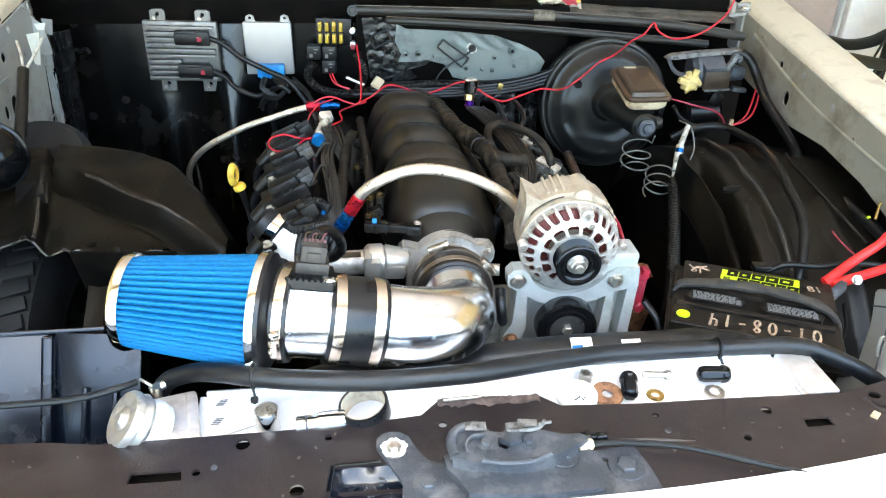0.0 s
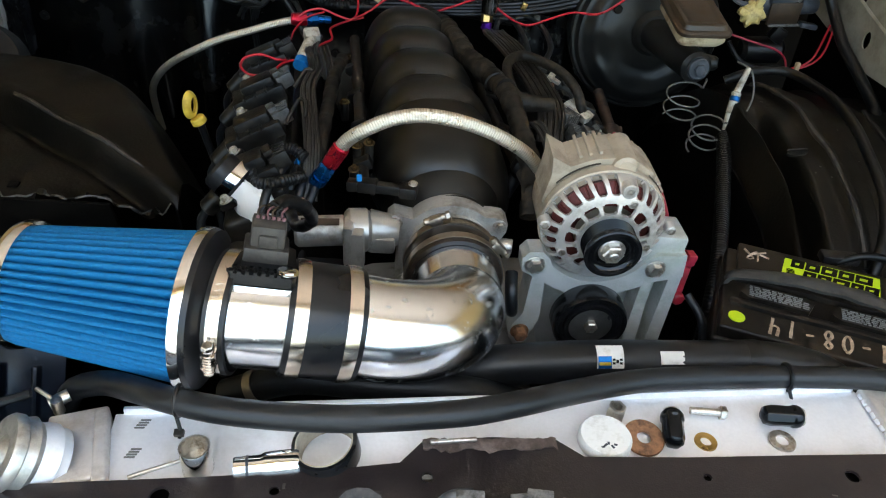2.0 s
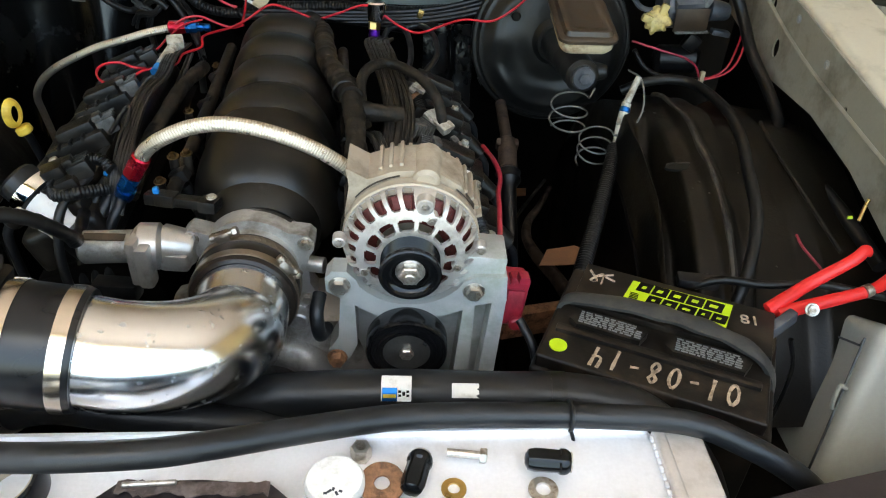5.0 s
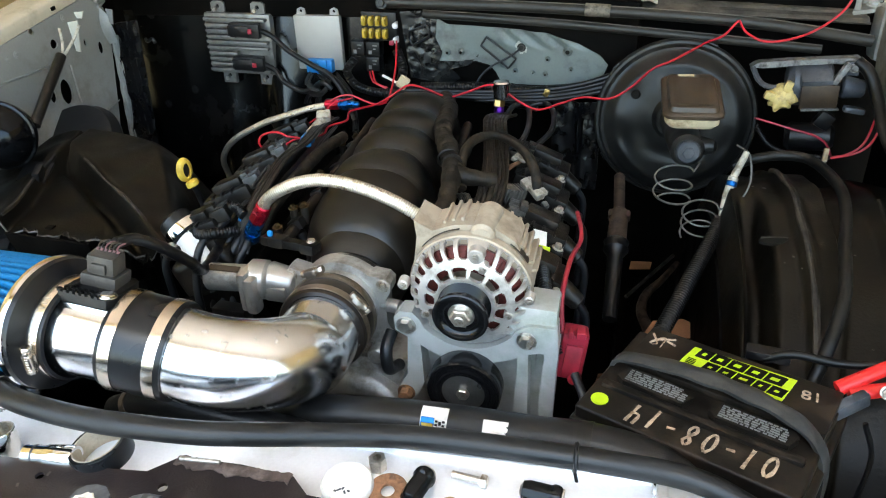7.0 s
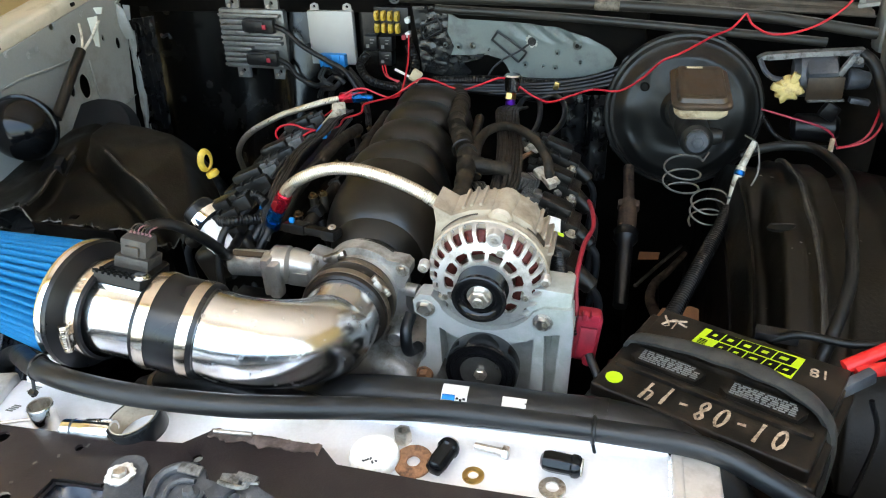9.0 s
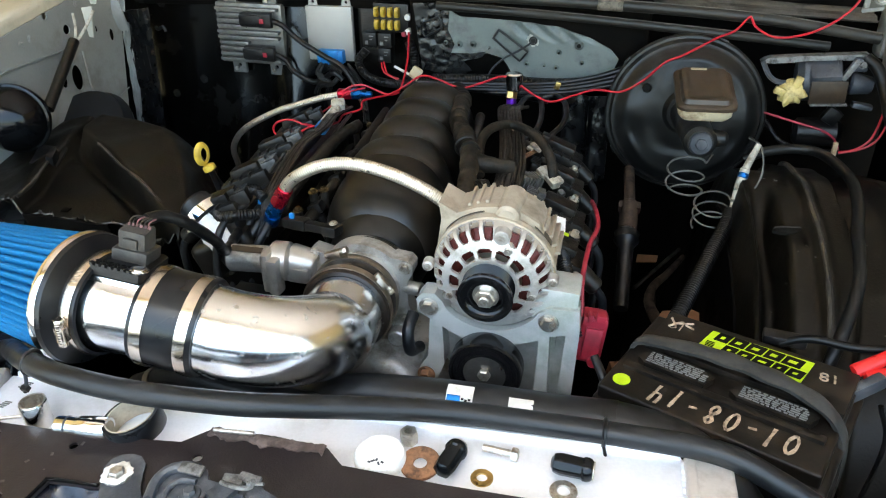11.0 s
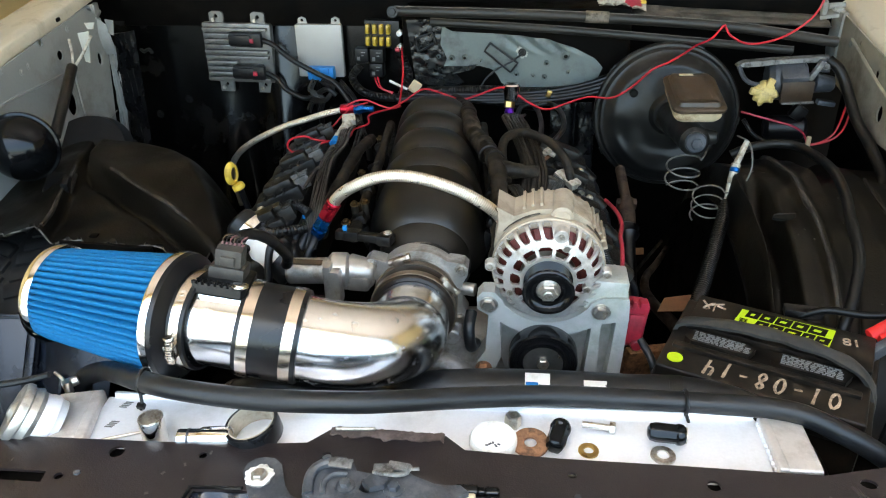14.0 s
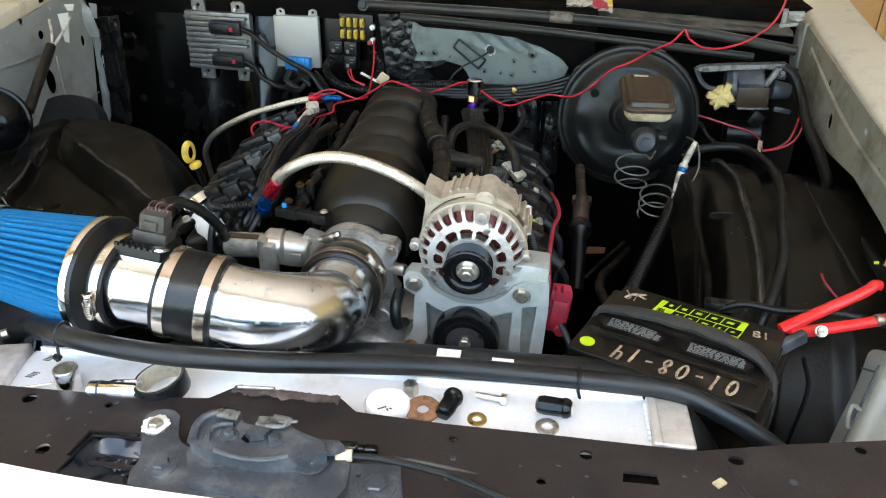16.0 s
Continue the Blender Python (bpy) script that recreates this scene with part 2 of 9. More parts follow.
M = {
    "greyplug": mat("grey_brown_plug", (0.040, 0.035, 0.030), 0.42, 0.0, 0.3, 30, 0.3, 500, dirt=(0.070, 0.062, 0.052), dirt_amount=0.40, dirt_scale=50, spec=0.3),
    "dustcowl": mat("dusty_cowl_paint", (0.075, 0.067, 0.055), 0.55, 0.0, 0.4, 18, 0.3, 300, dirt=(0.030, 0.027, 0.022), dirt_amount=0.42, dirt_scale=14, spec=0.3),
    "dustrod": mat("dusty_rubber_rod", (0.016, 0.0145, 0.012), 0.40, 0.0, 0.4, 14, 0.3, 400, dirt=(0.034, 0.029, 0.023), dirt_amount=0.44, dirt_scale=9, spec=0.35),
    "bayhose": mat("old_black_hose", (0.0042, 0.0042, 0.0040), 0.34, 0.0, 0.3, 30, 0.2, 700, dirt=(0.011, 0.0095, 0.0075), dirt_amount=0.38, dirt_scale=18, spec=0.26),
    "hub": mat("brushed_dark_hub", (0.10, 0.098, 0.092), 0.34, 0.7, 0.25, 40, 0.15, 400),
    "labelcore": mat("dirty_card_core", (0.42, 0.36, 0.27), 0.65, 0.0, 0.2, 60, 0.15, 300, dirt=(0.24, 0.19, 0.13), dirt_amount=0.30, dirt_scale=90),
    "scuff": mat("dusty_scuff_and_highlight", (0.030, 0.024, 0.017), 0.5, 0.0, 0.6, 60, 0.4, 300, dirt=(0.008, 0.006, 0.005), dirt_amount=0.5, dirt_scale=25),
    "castdark": mat("dull_grey_casting", (0.46, 0.44, 0.405), 0.34, 0.75, 0.2, 26, 0.3, 900, dirt=(0.20, 0.185, 0.155), dirt_amount=0.34, dirt_scale=22),
    "brownsleeve": mat("brown_black_sleeve", (0.016, 0.011, 0.008), 0.34, 0.0, 0.3, 20, 0.05, 400, spec=0.35),
    "clampdull": mat("dirty_stainless_band", (0.34, 0.29, 0.24), 0.36, 1.0, 0.2, 40, 0.04, 200),
    "polished": mat("polished_aluminium", (0.83, 0.845, 0.875), 0.195, 1.0, 0.05, 14, 0.05, 240, dirt=(0.62, 0.63, 0.65), dirt_amount=0.14, dirt_scale=60),
    "coil": mat("dusty_coil_plastic", (0.0056, 0.0048, 0.0040), 0.30, 0.0, 0.4, 40, 0.6, 600, dirt=(0.022, 0.0172, 0.0118), dirt_amount=0.36, dirt_scale=45, spec=0.34),
    "wirebundle": mat("grey_black_wire", (0.010, 0.0095, 0.009), 0.34, 0.0, 0.3, 60, 0.1, 500, dirt=(0.032, 0.028, 0.023), dirt_amount=0.40, dirt_scale=60, spec=0.4),
    "dustysteel": mat("dusty_pale_metal", (0.44, 0.40, 0.33), 0.5, 0.2, 0.2, 60, 0.2, 500, dirt=(0.20, 0.165, 0.12), dirt_amount=0.46, dirt_scale=90),
    "clearplug": mat("translucent_grey_plastic", (0.070, 0.067, 0.062), 0.30, 0.0, 0.3, 50, 0.3, 300, dirt=(0.020, 0.018, 0.015), dirt_amount=0.46, dirt_scale=90),
    "seal": mat("dusty_pink_rubber", (0.15, 0.06, 0.065), 0.5, 0.0, 0.2, 60, 0.1, 300, dirt=(0.08, 0.05, 0.045), dirt_amount=0.48, dirt_scale=120),
    # darker, warmer copy of the alternator casting for its less lit rear
    "altdim": mat("alternator_casting_less_lit", (0.40, 0.335, 0.255), 0.5, 0.2, 0.12, 30, 0.3, 900, dirt=(0.24, 0.195, 0.145), dirt_amount=0.42, dirt_scale=18),
    "cast": mat("cast_aluminium", (0.52, 0.50, 0.47), 0.42, 0.70, 0.18, 26, 0.3, 900, dirt=(0.24, 0.215, 0.18), dirt_amount=0.38, dirt_scale=16),
    "alt": mat("alternator_casting", (0.55, 0.52, 0.485), 0.38, 0.60, 0.14, 30, 0.4, 900, dirt=(0.33, 0.30, 0.265), dirt_amount=0.38, dirt_scale=24),
    "bracket": mat("bracket_casting", (0.46, 0.465, 0.445), 0.45, 0.40, 0.14, 18, 0.3, 800, dirt=(0.34, 0.36, 0.31), dirt_amount=0.40, dirt_scale=14),
    "tank": mat("radiator_aluminium", (0.80, 0.80, 0.83), 0.36, 0.35, 0.08, 14, 0.14, 300, dirt=(0.64, 0.635, 0.64), dirt_amount=0.36, dirt_scale=10),
    "clamp": mat("stainless_band", (0.70, 0.63, 0.55), 0.22, 1.0, 0.08, 30, 0.05, 200),
    "steel": mat("zinc_steel", (0.58, 0.55, 0.50), 0.32, 0.95, 0.2, 60, 0.15, 500, dirt=(0.22, 0.17, 0.12), dirt_amount=0.42, dirt_scale=60),
    "chrome": mat("chrome", (0.80, 0.79, 0.77), 0.10, 1.0, 0.05, 40, 0.03, 200),
    "boltgold": mat("dull_gold_plating", (0.15, 0.105, 0.05), 0.36, 1.0, 0.3, 50, 0.2, 300, dirt=(0.05, 0.036, 0.02), dirt_amount=0.42, dirt_scale=80),
    "brass": mat("brass", (0.50, 0.34, 0.12), 0.32, 1.0, 0.2, 50, 0.1, 300),
    "braid": mat("steel_braid", (0.78, 0.71, 0.59), 0.32, 0.85, 0.03, 120, 0.40, 1500, weave=980.0),
    "manifold": mat("dusty_black_nylon", (0.0040, 0.0036, 0.0031), 0.29, 0.0, 0.35, 16, 0.2, 700, dirt=(0.013, 0.0098, 0.0062), dirt_amount=0.40, dirt_scale=7, spec=0.42),
    "plastic": mat("black_plastic", (0.0045, 0.0045, 0.005), 0.32, 0.0, 0.4, 40, 0.3, 600, dirt=(0.017, 0.014, 0.011), dirt_amount=0.34, dirt_scale=26, spec=0.32),
    "rubber": mat("black_rubber", (0.0065, 0.007, 0.008), 0.36, 0.0, 0.3, 30, 0.2, 700, dirt=(0.015, 0.0155, 0.017), dirt_amount=0.38, dirt_scale=18, spec=0.36),
    "sleeve": mat("silicone_sleeve", (0.006, 0.006, 0.007), 0.30, 0.0, 0.2, 20, 0.03, 500, spec=0.4),
    "loom": mat("dusty_loom", (0.008, 0.0065, 0.005), 0.46, 0.0, 0.5, 60, 0.9, 260, dirt=(0.044, 0.033, 0.022), dirt_amount=0.42, dirt_scale=55, spec=0.2),
    "support": mat("rusty_dark_paint", (0.0155, 0.0115, 0.0122), 0.28, 0.0, 0.25, 40, 0.45, 500, dirt=(0.023, 0.0175, 0.0170), dirt_amount=0.40, dirt_scale=22, spec=0.42),
    "rust": mat("rust", (0.22, 0.105, 0.050), 0.70, 0.1, 0.45, 60, 0.7, 400, dirt=(0.080, 0.042, 0.026), dirt_amount=0.46, dirt_scale=70),
    "rustlip": mat("flaked_brown_primer", (0.080, 0.056, 0.048), 0.5, 0.1, 0.5, 90, 0.6, 400, dirt=(0.165, 0.128, 0.114), dirt_amount=0.38, dirt_scale=90),
    "latch": mat("worn_grey_metal", (0.052, 0.057, 0.068), 0.38, 0.35, 0.35, 22, 0.4, 400, dirt=(0.120, 0.124, 0.132), dirt_amount=0.38, dirt_scale=30),
    "board": mat("gloss_black_panel", (0.0020, 0.0019, 0.0018), 0.20, 0.0, 0.3, 9, 0.2, 60, dirt=(0.006, 0.0050, 0.004), dirt_amount=0.22, dirt_scale=5, spec=0.42),
    "primer": mat("grey_green_paint", (0.135, 0.155, 0.145), 0.36, 0.0, 0.12, 8, 0.12, 200, dirt=(0.050, 0.050, 0.046), dirt_amount=0.40, dirt_scale=9),
    "fender": mat("grey_inner_fender_paint", (0.255, 0.258, 0.246), 0.40, 0.0, 0.10, 6, 0.12, 200, dirt=(0.175, 0.165, 0.145), dirt_amount=0.34, dirt_scale=7),
    "beige": mat("beige_inner_fender_paint", (0.26, 0.24, 0.19), 0.40, 0.0, 0.10, 6, 0.14, 200, dirt=(0.15, 0.13, 0.095), dirt_amount=0.40, dirt_scale=9),
    "cream": mat("cream_body_paint", (0.50, 0.45, 0.345), 0.35, 0.0, 0.06, 5, 0.04, 150, dirt=(0.38, 0.335, 0.25), dirt_amount=0.30, dirt_scale=14),
    "white": mat("white_body_paint", (0.84, 0.83, 0.81), 0.30, 0.0, 0.03, 5, 0.02, 150),
    # near-black paint; also colours holes and depths that lie in shade
    "undercoat_shade": mat("black_undercoat_and_shade", (0.0024, 0.0021, 0.0018), 0.55, 0.0, 0.4, 20, 0.5, 250, dirt=(0.0065, 0.0052, 0.004), dirt_amount=0.40, dirt_scale=14, spec=0.03),
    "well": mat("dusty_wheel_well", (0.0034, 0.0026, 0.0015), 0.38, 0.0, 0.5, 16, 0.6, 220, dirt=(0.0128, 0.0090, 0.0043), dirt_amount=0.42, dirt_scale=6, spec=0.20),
    "booster": mat("dusty_black_steel", (0.0118, 0.0116, 0.0108), 0.33, 0.2, 0.4, 9, 0.12, 300, dirt=(0.034, 0.032, 0.028), dirt_amount=0.38, dirt_scale=8, spec=0.34),
    "lid": mat("brown_reservoir_lid", (0.026, 0.016, 0.009), 0.36, 0.0, 0.3, 20, 0.15, 300, dirt=(0.062, 0.040, 0.022), dirt_amount=0.40, dirt_scale=20),
    "nylon": mat("aged_white_nylon", (0.52, 0.43, 0.28), 0.45, 0.0, 0.2, 30, 0.12, 300, dirt=(0.26, 0.17, 0.09), dirt_amount=0.44, dirt_scale=40),
    "whiteplastic": mat("white_plastic", (0.72, 0.71, 0.68), 0.42, 0.0, 0.06, 30, 0.05, 300, dirt=(0.45, 0.42, 0.36), dirt_amount=0.33, dirt_scale=30),
    "greytank": mat("pale_grey_plastic", (0.38, 0.38, 0.335), 0.45, 0.0, 0.08, 12, 0.06, 200, dirt=(0.36, 0.34, 0.29), dirt_amount=0.34),
    "blue": mat("blue_filter_gauze", (0.005, 0.112, 0.275), 0.60, 0.0, 0.22, 300, 1.0, 1500, dirt=(0.010, 0.150, 0.330), dirt_amount=0.34, dirt_scale=900, spec=0.25),
    "redan": mat("red_anodised", (0.42, 0.010, 0.028), 0.28, 0.8, 0.1, 40, 0.04, 300),
    "bluean": mat("blue_anodised", (0.006, 0.085, 0.27), 0.28, 0.8, 0.1, 40, 0.04, 300),
    "bluecon": mat("blue_connector", (0.015, 0.18, 0.48), 0.42, 0.0, 0.15, 40, 0.08, 300),
    "yellow": mat("yellow_plastic", (0.62, 0.42, 0.05), 0.40, 0.0, 0.12, 40, 0.08, 300, dirt=(0.40, 0.24, 0.02), dirt_amount=0.38, dirt_scale=30),
    "wire": mat("red_wire_insulation", (0.40, 0.004, 0.016), 0.38, 0.0, 0.15, 60, 0.03, 300),
    "redplastic": mat("red_rubber_cover", (0.30, 0.016, 0.034), 0.40, 0.0, 0.15, 40, 0.1, 300, dirt=(0.16, 0.010, 0.018), dirt_amount=0.42, dirt_scale=24),
    "redclamp": mat("red_clamp_handle", (0.58, 0.014, 0.014), 0.34, 0.0, 0.1, 30, 0.05, 300),
    "battery": mat("battery_case", (0.0068, 0.0054, 0.0042), 0.36, 0.0, 0.35, 20, 0.25, 400, dirt=(0.030, 0.0205, 0.0125), dirt_amount=0.42, dirt_scale=16, spec=0.22),
    "lime": mat("lime_label", (0.46, 0.62, 0.012), 0.42, 0.0, 0.1, 40, 0.03, 200),
    # print; also fills bores, the well slot and the booster hole with black
    "ink": mat("black_print_and_hollows", (0.006, 0.006, 0.005), 0.5, 0.0, 0.1, 60, 0.0, 300, spec=0.1),
    "chalk": mat("paint_marker", (0.38, 0.285, 0.20), 0.7, 0.0, 0.45, 150, 0.15, 500, dirt=(0.15, 0.105, 0.07), dirt_amount=0.42, dirt_scale=120),
    "print": mat("pale_print", (0.14, 0.14, 0.135), 0.5, 0.0, 0.2, 60, 0.0, 300),
    "ecu": mat("ecu_casting", (0.19, 0.185, 0.175), 0.38, 0.6, 0.12, 30, 0.3, 700, dirt=(0.11, 0.105, 0.098), dirt_amount=0.36, dirt_scale=30),
    "module": mat("module_plate", (0.34, 0.33, 0.31), 0.42, 0.30, 0.08, 20, 0.08, 400),
    "fuse": mat("yellow_fuse", (0.42, 0.29, 0.03), 0.30, 0.0, 0.15, 60, 0.03, 300),
    "copper": mat("red_copper_winding", (0.075, 0.012, 0.009), 0.38, 0.5, 0.4, 250, 0.6, 900),
    "tape": mat("tape_core_card", (0.62, 0.55, 0.45), 0.7, 0.0, 0.15, 60, 0.12, 300),
    "lug": mat("black_chrome", (0.016, 0.017, 0.019), 0.14, 0.8, 0.2, 40, 0.05, 300),
    "tyre": mat("tyre_rubber", (0.008, 0.008, 0.008), 0.6, 0.0, 0.4, 30, 0.4, 300, spec=0.3),
    "wall": mat("ochre_wall_paint", (0.62, 0.47, 0.22), 0.75, 0.0, 0.06, 2.5, 0.06, 60, dirt=(0.56, 0.42, 0.19), dirt_amount=0.40, dirt_scale=1.5),
    "ceiling": mat("plywood_ceiling", (0.88, 0.775, 0.72), 0.7, 0.0, 0.10, 3.0, 0.08, 60),
    "concrete": mat("garage_concrete", (0.30, 0.29, 0.27), 0.75, 0.0, 0.14, 3.0, 0.25, 60, dirt=(0.13, 0.12, 0.11), dirt_amount=0.42, dirt_scale=1.6),
    "asphalt": mat("pale_drive_concrete", (0.44, 0.435, 0.42), 0.8, 0.0, 0.2, 6.0, 0.3, 120),
    "wood": mat("varnished_wood", (0.38, 0.20, 0.06), 0.4, 0.0, 0.2, 6.0, 0.05, 80),
    "shaft": mat("rusty_dark_steel", (0.060, 0.036, 0.022), 0.6, 0.2, 0.4, 40, 0.5, 300, dirt=(0.018, 0.013, 0.010), dirt_amount=0.5, dirt_scale=40),
    "endtank": mat("folded_aluminium", (0.62, 0.575, 0.54), 0.34, 0.55, 0.1, 14, 0.1, 300, dirt=(0.46, 0.41, 0.37), dirt_amount=0.38, dirt_scale=22),
    "strap": mat("dusty_grey_rubber", (0.030, 0.030, 0.0285), 0.42, 0.0, 0.3, 40, 0.3, 500, dirt=(0.062, 0.058, 0.050), dirt_amount=0.42, dirt_scale=30, spec=0.3),
    "violet": mat("violet_anodised", (0.14, 0.02, 0.42), 0.28, 0.8, 0.1, 40, 0.04, 300),
    "sealant": mat("glossy_black_sealant", (0.0045, 0.0045, 0.005), 0.28, 0.0, 0.3, 40, 0.3, 90, spec=0.4),
    "tar": mat("glossy_black_tar", (0.006, 0.0063, 0.0066), 0.26, 0.0, 0.4, 30, 0.4, 160, dirt=(0.014, 0.0145, 0.0142), dirt_amount=0.30, dirt_scale=16, spec=0.5),
    "dirtytape": mat("dirty_masking_tape", (0.12, 0.10, 0.075), 0.6, 0.0, 0.3, 60, 0.3, 300, dirt=(0.04, 0.034, 0.026), dirt_amount=0.45, dirt_scale=80),
    "baffle": mat("blue_black_sheet", (0.0060, 0.0095, 0.0180), 0.20, 0.2, 0.3, 7, 0.12, 120, dirt=(0.010, 0.013, 0.019), dirt_amount=0.26, dirt_scale=9, spec=0.5),
    "hooksteel": mat("worn_hook_steel", (0.20, 0.20, 0.20), 0.4, 0.6, 0.2, 60, 0.2, 400, dirt=(0.07, 0.065, 0.06), dirt_amount=0.45, dirt_scale=60),
    "gear": mat("yellowed_plastic", (0.50, 0.38, 0.13), 0.42, 0.0, 0.2, 40, 0.2, 300, dirt=(0.20, 0.14, 0.05), dirt_amount=0.42, dirt_scale=60),
    "chairplastic": mat("dark_green_plastic", (0.010, 0.012, 0.010), 0.4, 0.0, 0.2, 10, 0.1, 200),
    "pulley": mat("satin_black_steel", (0.011, 0.011, 0.012), 0.17, 0.5, 0.2, 40, 0.08, 400),
    # bare worn metal; also draws the highlight on the cowl rods
    "worn": mat("worn_edge_and_highlight", (0.10, 0.095, 0.085), 0.45, 0.4, 0.4, 120, 0.3, 500),
    "partition": mat("pinkish_tan_paint", (0.52, 0.42, 0.36), 0.6, 0.0, 0.06, 3, 0.05, 60, dirt=(0.45, 0.36, 0.30), dirt_amount=0.38, dirt_scale=2.0),
    "card": mat("brown_cardboard", (0.26, 0.12, 0.055), 0.75, 0.0, 0.2, 30, 0.15, 300),
}

# ---- mesh helpers ----


def frame_of(p0, p1):
    """A turn whose z axis runs from p0 to p1, set at p0."""
    d = Vector(p1) - Vector(p0)
    return Matrix.Translation(p0) @ d.to_track_quat("Z", "Y").to_matrix().to_4x4()


def box(bm, size, m=Matrix(), bevel=0.0, segments=2):
    got = bmesh.ops.create_cube(bm, size=1.0)["verts"]
    bmesh.ops.scale(bm, vec=size, verts=got)
    if bevel:
        edges = {e for v in got for e in v.link_edges}
        r = bmesh.ops.bevel(bm, geom=list(edges), offset=min(bevel, 0.45 * min(size)), segments=segments, affect="EDGES", profile=0.6)
        got = list({v for f in r["faces"] for v in f.verts} | {v for v in got if v.is_valid})
    bmesh.ops.transform(bm, matrix=m, verts=got)
    return bm


def at(x, y, z, rx=0, ry=0, rz=0):
    return pose(x, y, z, rx, ry, rz)


def lathe(bm, profile, m=Matrix(), seg=32, wave=None):
    """Rings of (radius, height) round the local z axis; a radius of 0 closes an end. wave(angle, ring): factor on the radius."""
    rings = []
    for k, (r, h) in enumerate(profile):
        if r <= 1e-6:
            rings.append([bm.verts.new(m @ Vector((0, 0, h)))])
        else:
            ring = []
            for i in range(seg):
                a = 2 * math.pi * i / seg
                f = wave(a, k) if wave else 1.0
                ring.append(bm.verts.new(m @ Vector((r * f * math.cos(a), r * f * math.sin(a), h))))
            rings.append(ring)
    for a, b in zip(rings, rings[1:]):
        if len(a) == 1 and len(b) == 1:
            continue
        for i in range(seg):
            j = (i + 1) % seg
            if len(a) == 1:
                bm.faces.new((a[0], b[i], b[j]))
            elif len(b) == 1:
                bm.faces.new((a[i], b[0], a[j]))
            else:
                bm.faces.new((a[i], b[i], b[j], a[j]))
    return bm


def cyl(bm, p0, p1, r0, r1=None, seg=20, bevel=0.0, cap=True):
    r1 = r0 if r1 is None else r1
    h = (Vector(p1) - Vector(p0)).length
    b = min(bevel, h * 0.4, r0 * 0.6)
    prof = []
    if cap:
        prof.append((0, 0))
    prof += [(r0 - b, 0), (r0, b)] if b else [(r0, 0)]
    prof += [(r1, h - b), (r1 - b, h)] if b else [(r1, h)]
    if cap:
        prof.append((0, h))
    return lathe(bm, prof, frame_of(p0, p1), seg)


def spline(pts, step=0.006):
    """Points along a smooth curve through pts."""
    P = [Vector(p) for p in pts]
    if len(P) == 2:
        n = max(2, int((P[1] - P[0]).length / step))
        return [P[0].lerp(P[1], i / n) for i in range(n + 1)]
    P = [2 * P[0] - P[1]] + P + [2 * P[-1] - P[-2]]
    out = []
    for a, b, c, d in zip(P, P[1:], P[2:], P[3:]):
        n = max(2, int((c - b).length / step))
        for i in range(n):
            t = i / n
            out.append(0.5 * ((2 * b) + (c - a) * t + (2 * a - 5 * b + 4 * c - d) * t * t + (3 * b - a - 3 * c + d) * t ** 3))
    out.append(P[-2].copy())
    return out


def sweep(bm, pts, r, seg=12, step=0.006, radius=None, cap=True, squash=1.0, raw=False):
    """A tube along pts; radius(s): factor on r at s metres."""
    C = [Vector(p) for p in pts] if raw else spline(pts, step)
    uv = bm.loops.layers.uv.verify()
    tang = [(C[min(i + 1, len(C) - 1)] - C[max(i - 1, 0)]).normalized() for i in range(len(C))]
    up = tang[0].orthogonal().normalized()
    rings, s, lengths = [], 0.0, []
    for i, c in enumerate(C):
        if i:
            s += (c - C[i - 1]).length
            up = (tang[i - 1].rotation_difference(tang[i]) @ up)
            up = (up - tang[i] * up.dot(tang[i])).normalized()
        side = tang[i].cross(up)
        f = r * (radius(s) if radius else 1.0)
        rings.append([bm.verts.new(c + f * (math.cos(2 * math.pi * k / seg) * up + squash * math.sin(2 * math.pi * k / seg) * side)) for k in range(seg)])
        lengths.append(s)
    for i, (a, b) in enumerate(zip(rings, rings[1:])):
        for k in range(seg):
            j = (k + 1) % seg
            f = bm.faces.new((a[k], a[j], b[j], b[k]))
            for loop, (u, v) in zip(f.loops, ((k, i), (k + 1, i), (k + 1, i + 1), (k, i + 1))):
                loop[uv].uv = (u / seg, lengths[v])
    if cap:
        bm.faces.new(rings[0][::-1])
        bm.faces.new(rings[-1])
    return bm


def inside(p, loop):
    """Whether the point lies within the closed outline."""
    hit = False
    for (x0, y0), (x1, y1) in zip(loop, loop[1:] + loop[:1]):
        if (y0 > p[1]) != (y1 > p[1]) and p[0] < (x1 - x0) * (p[1] - y0) / (y1 - y0) + x0:
            hit = not hit
    return hit


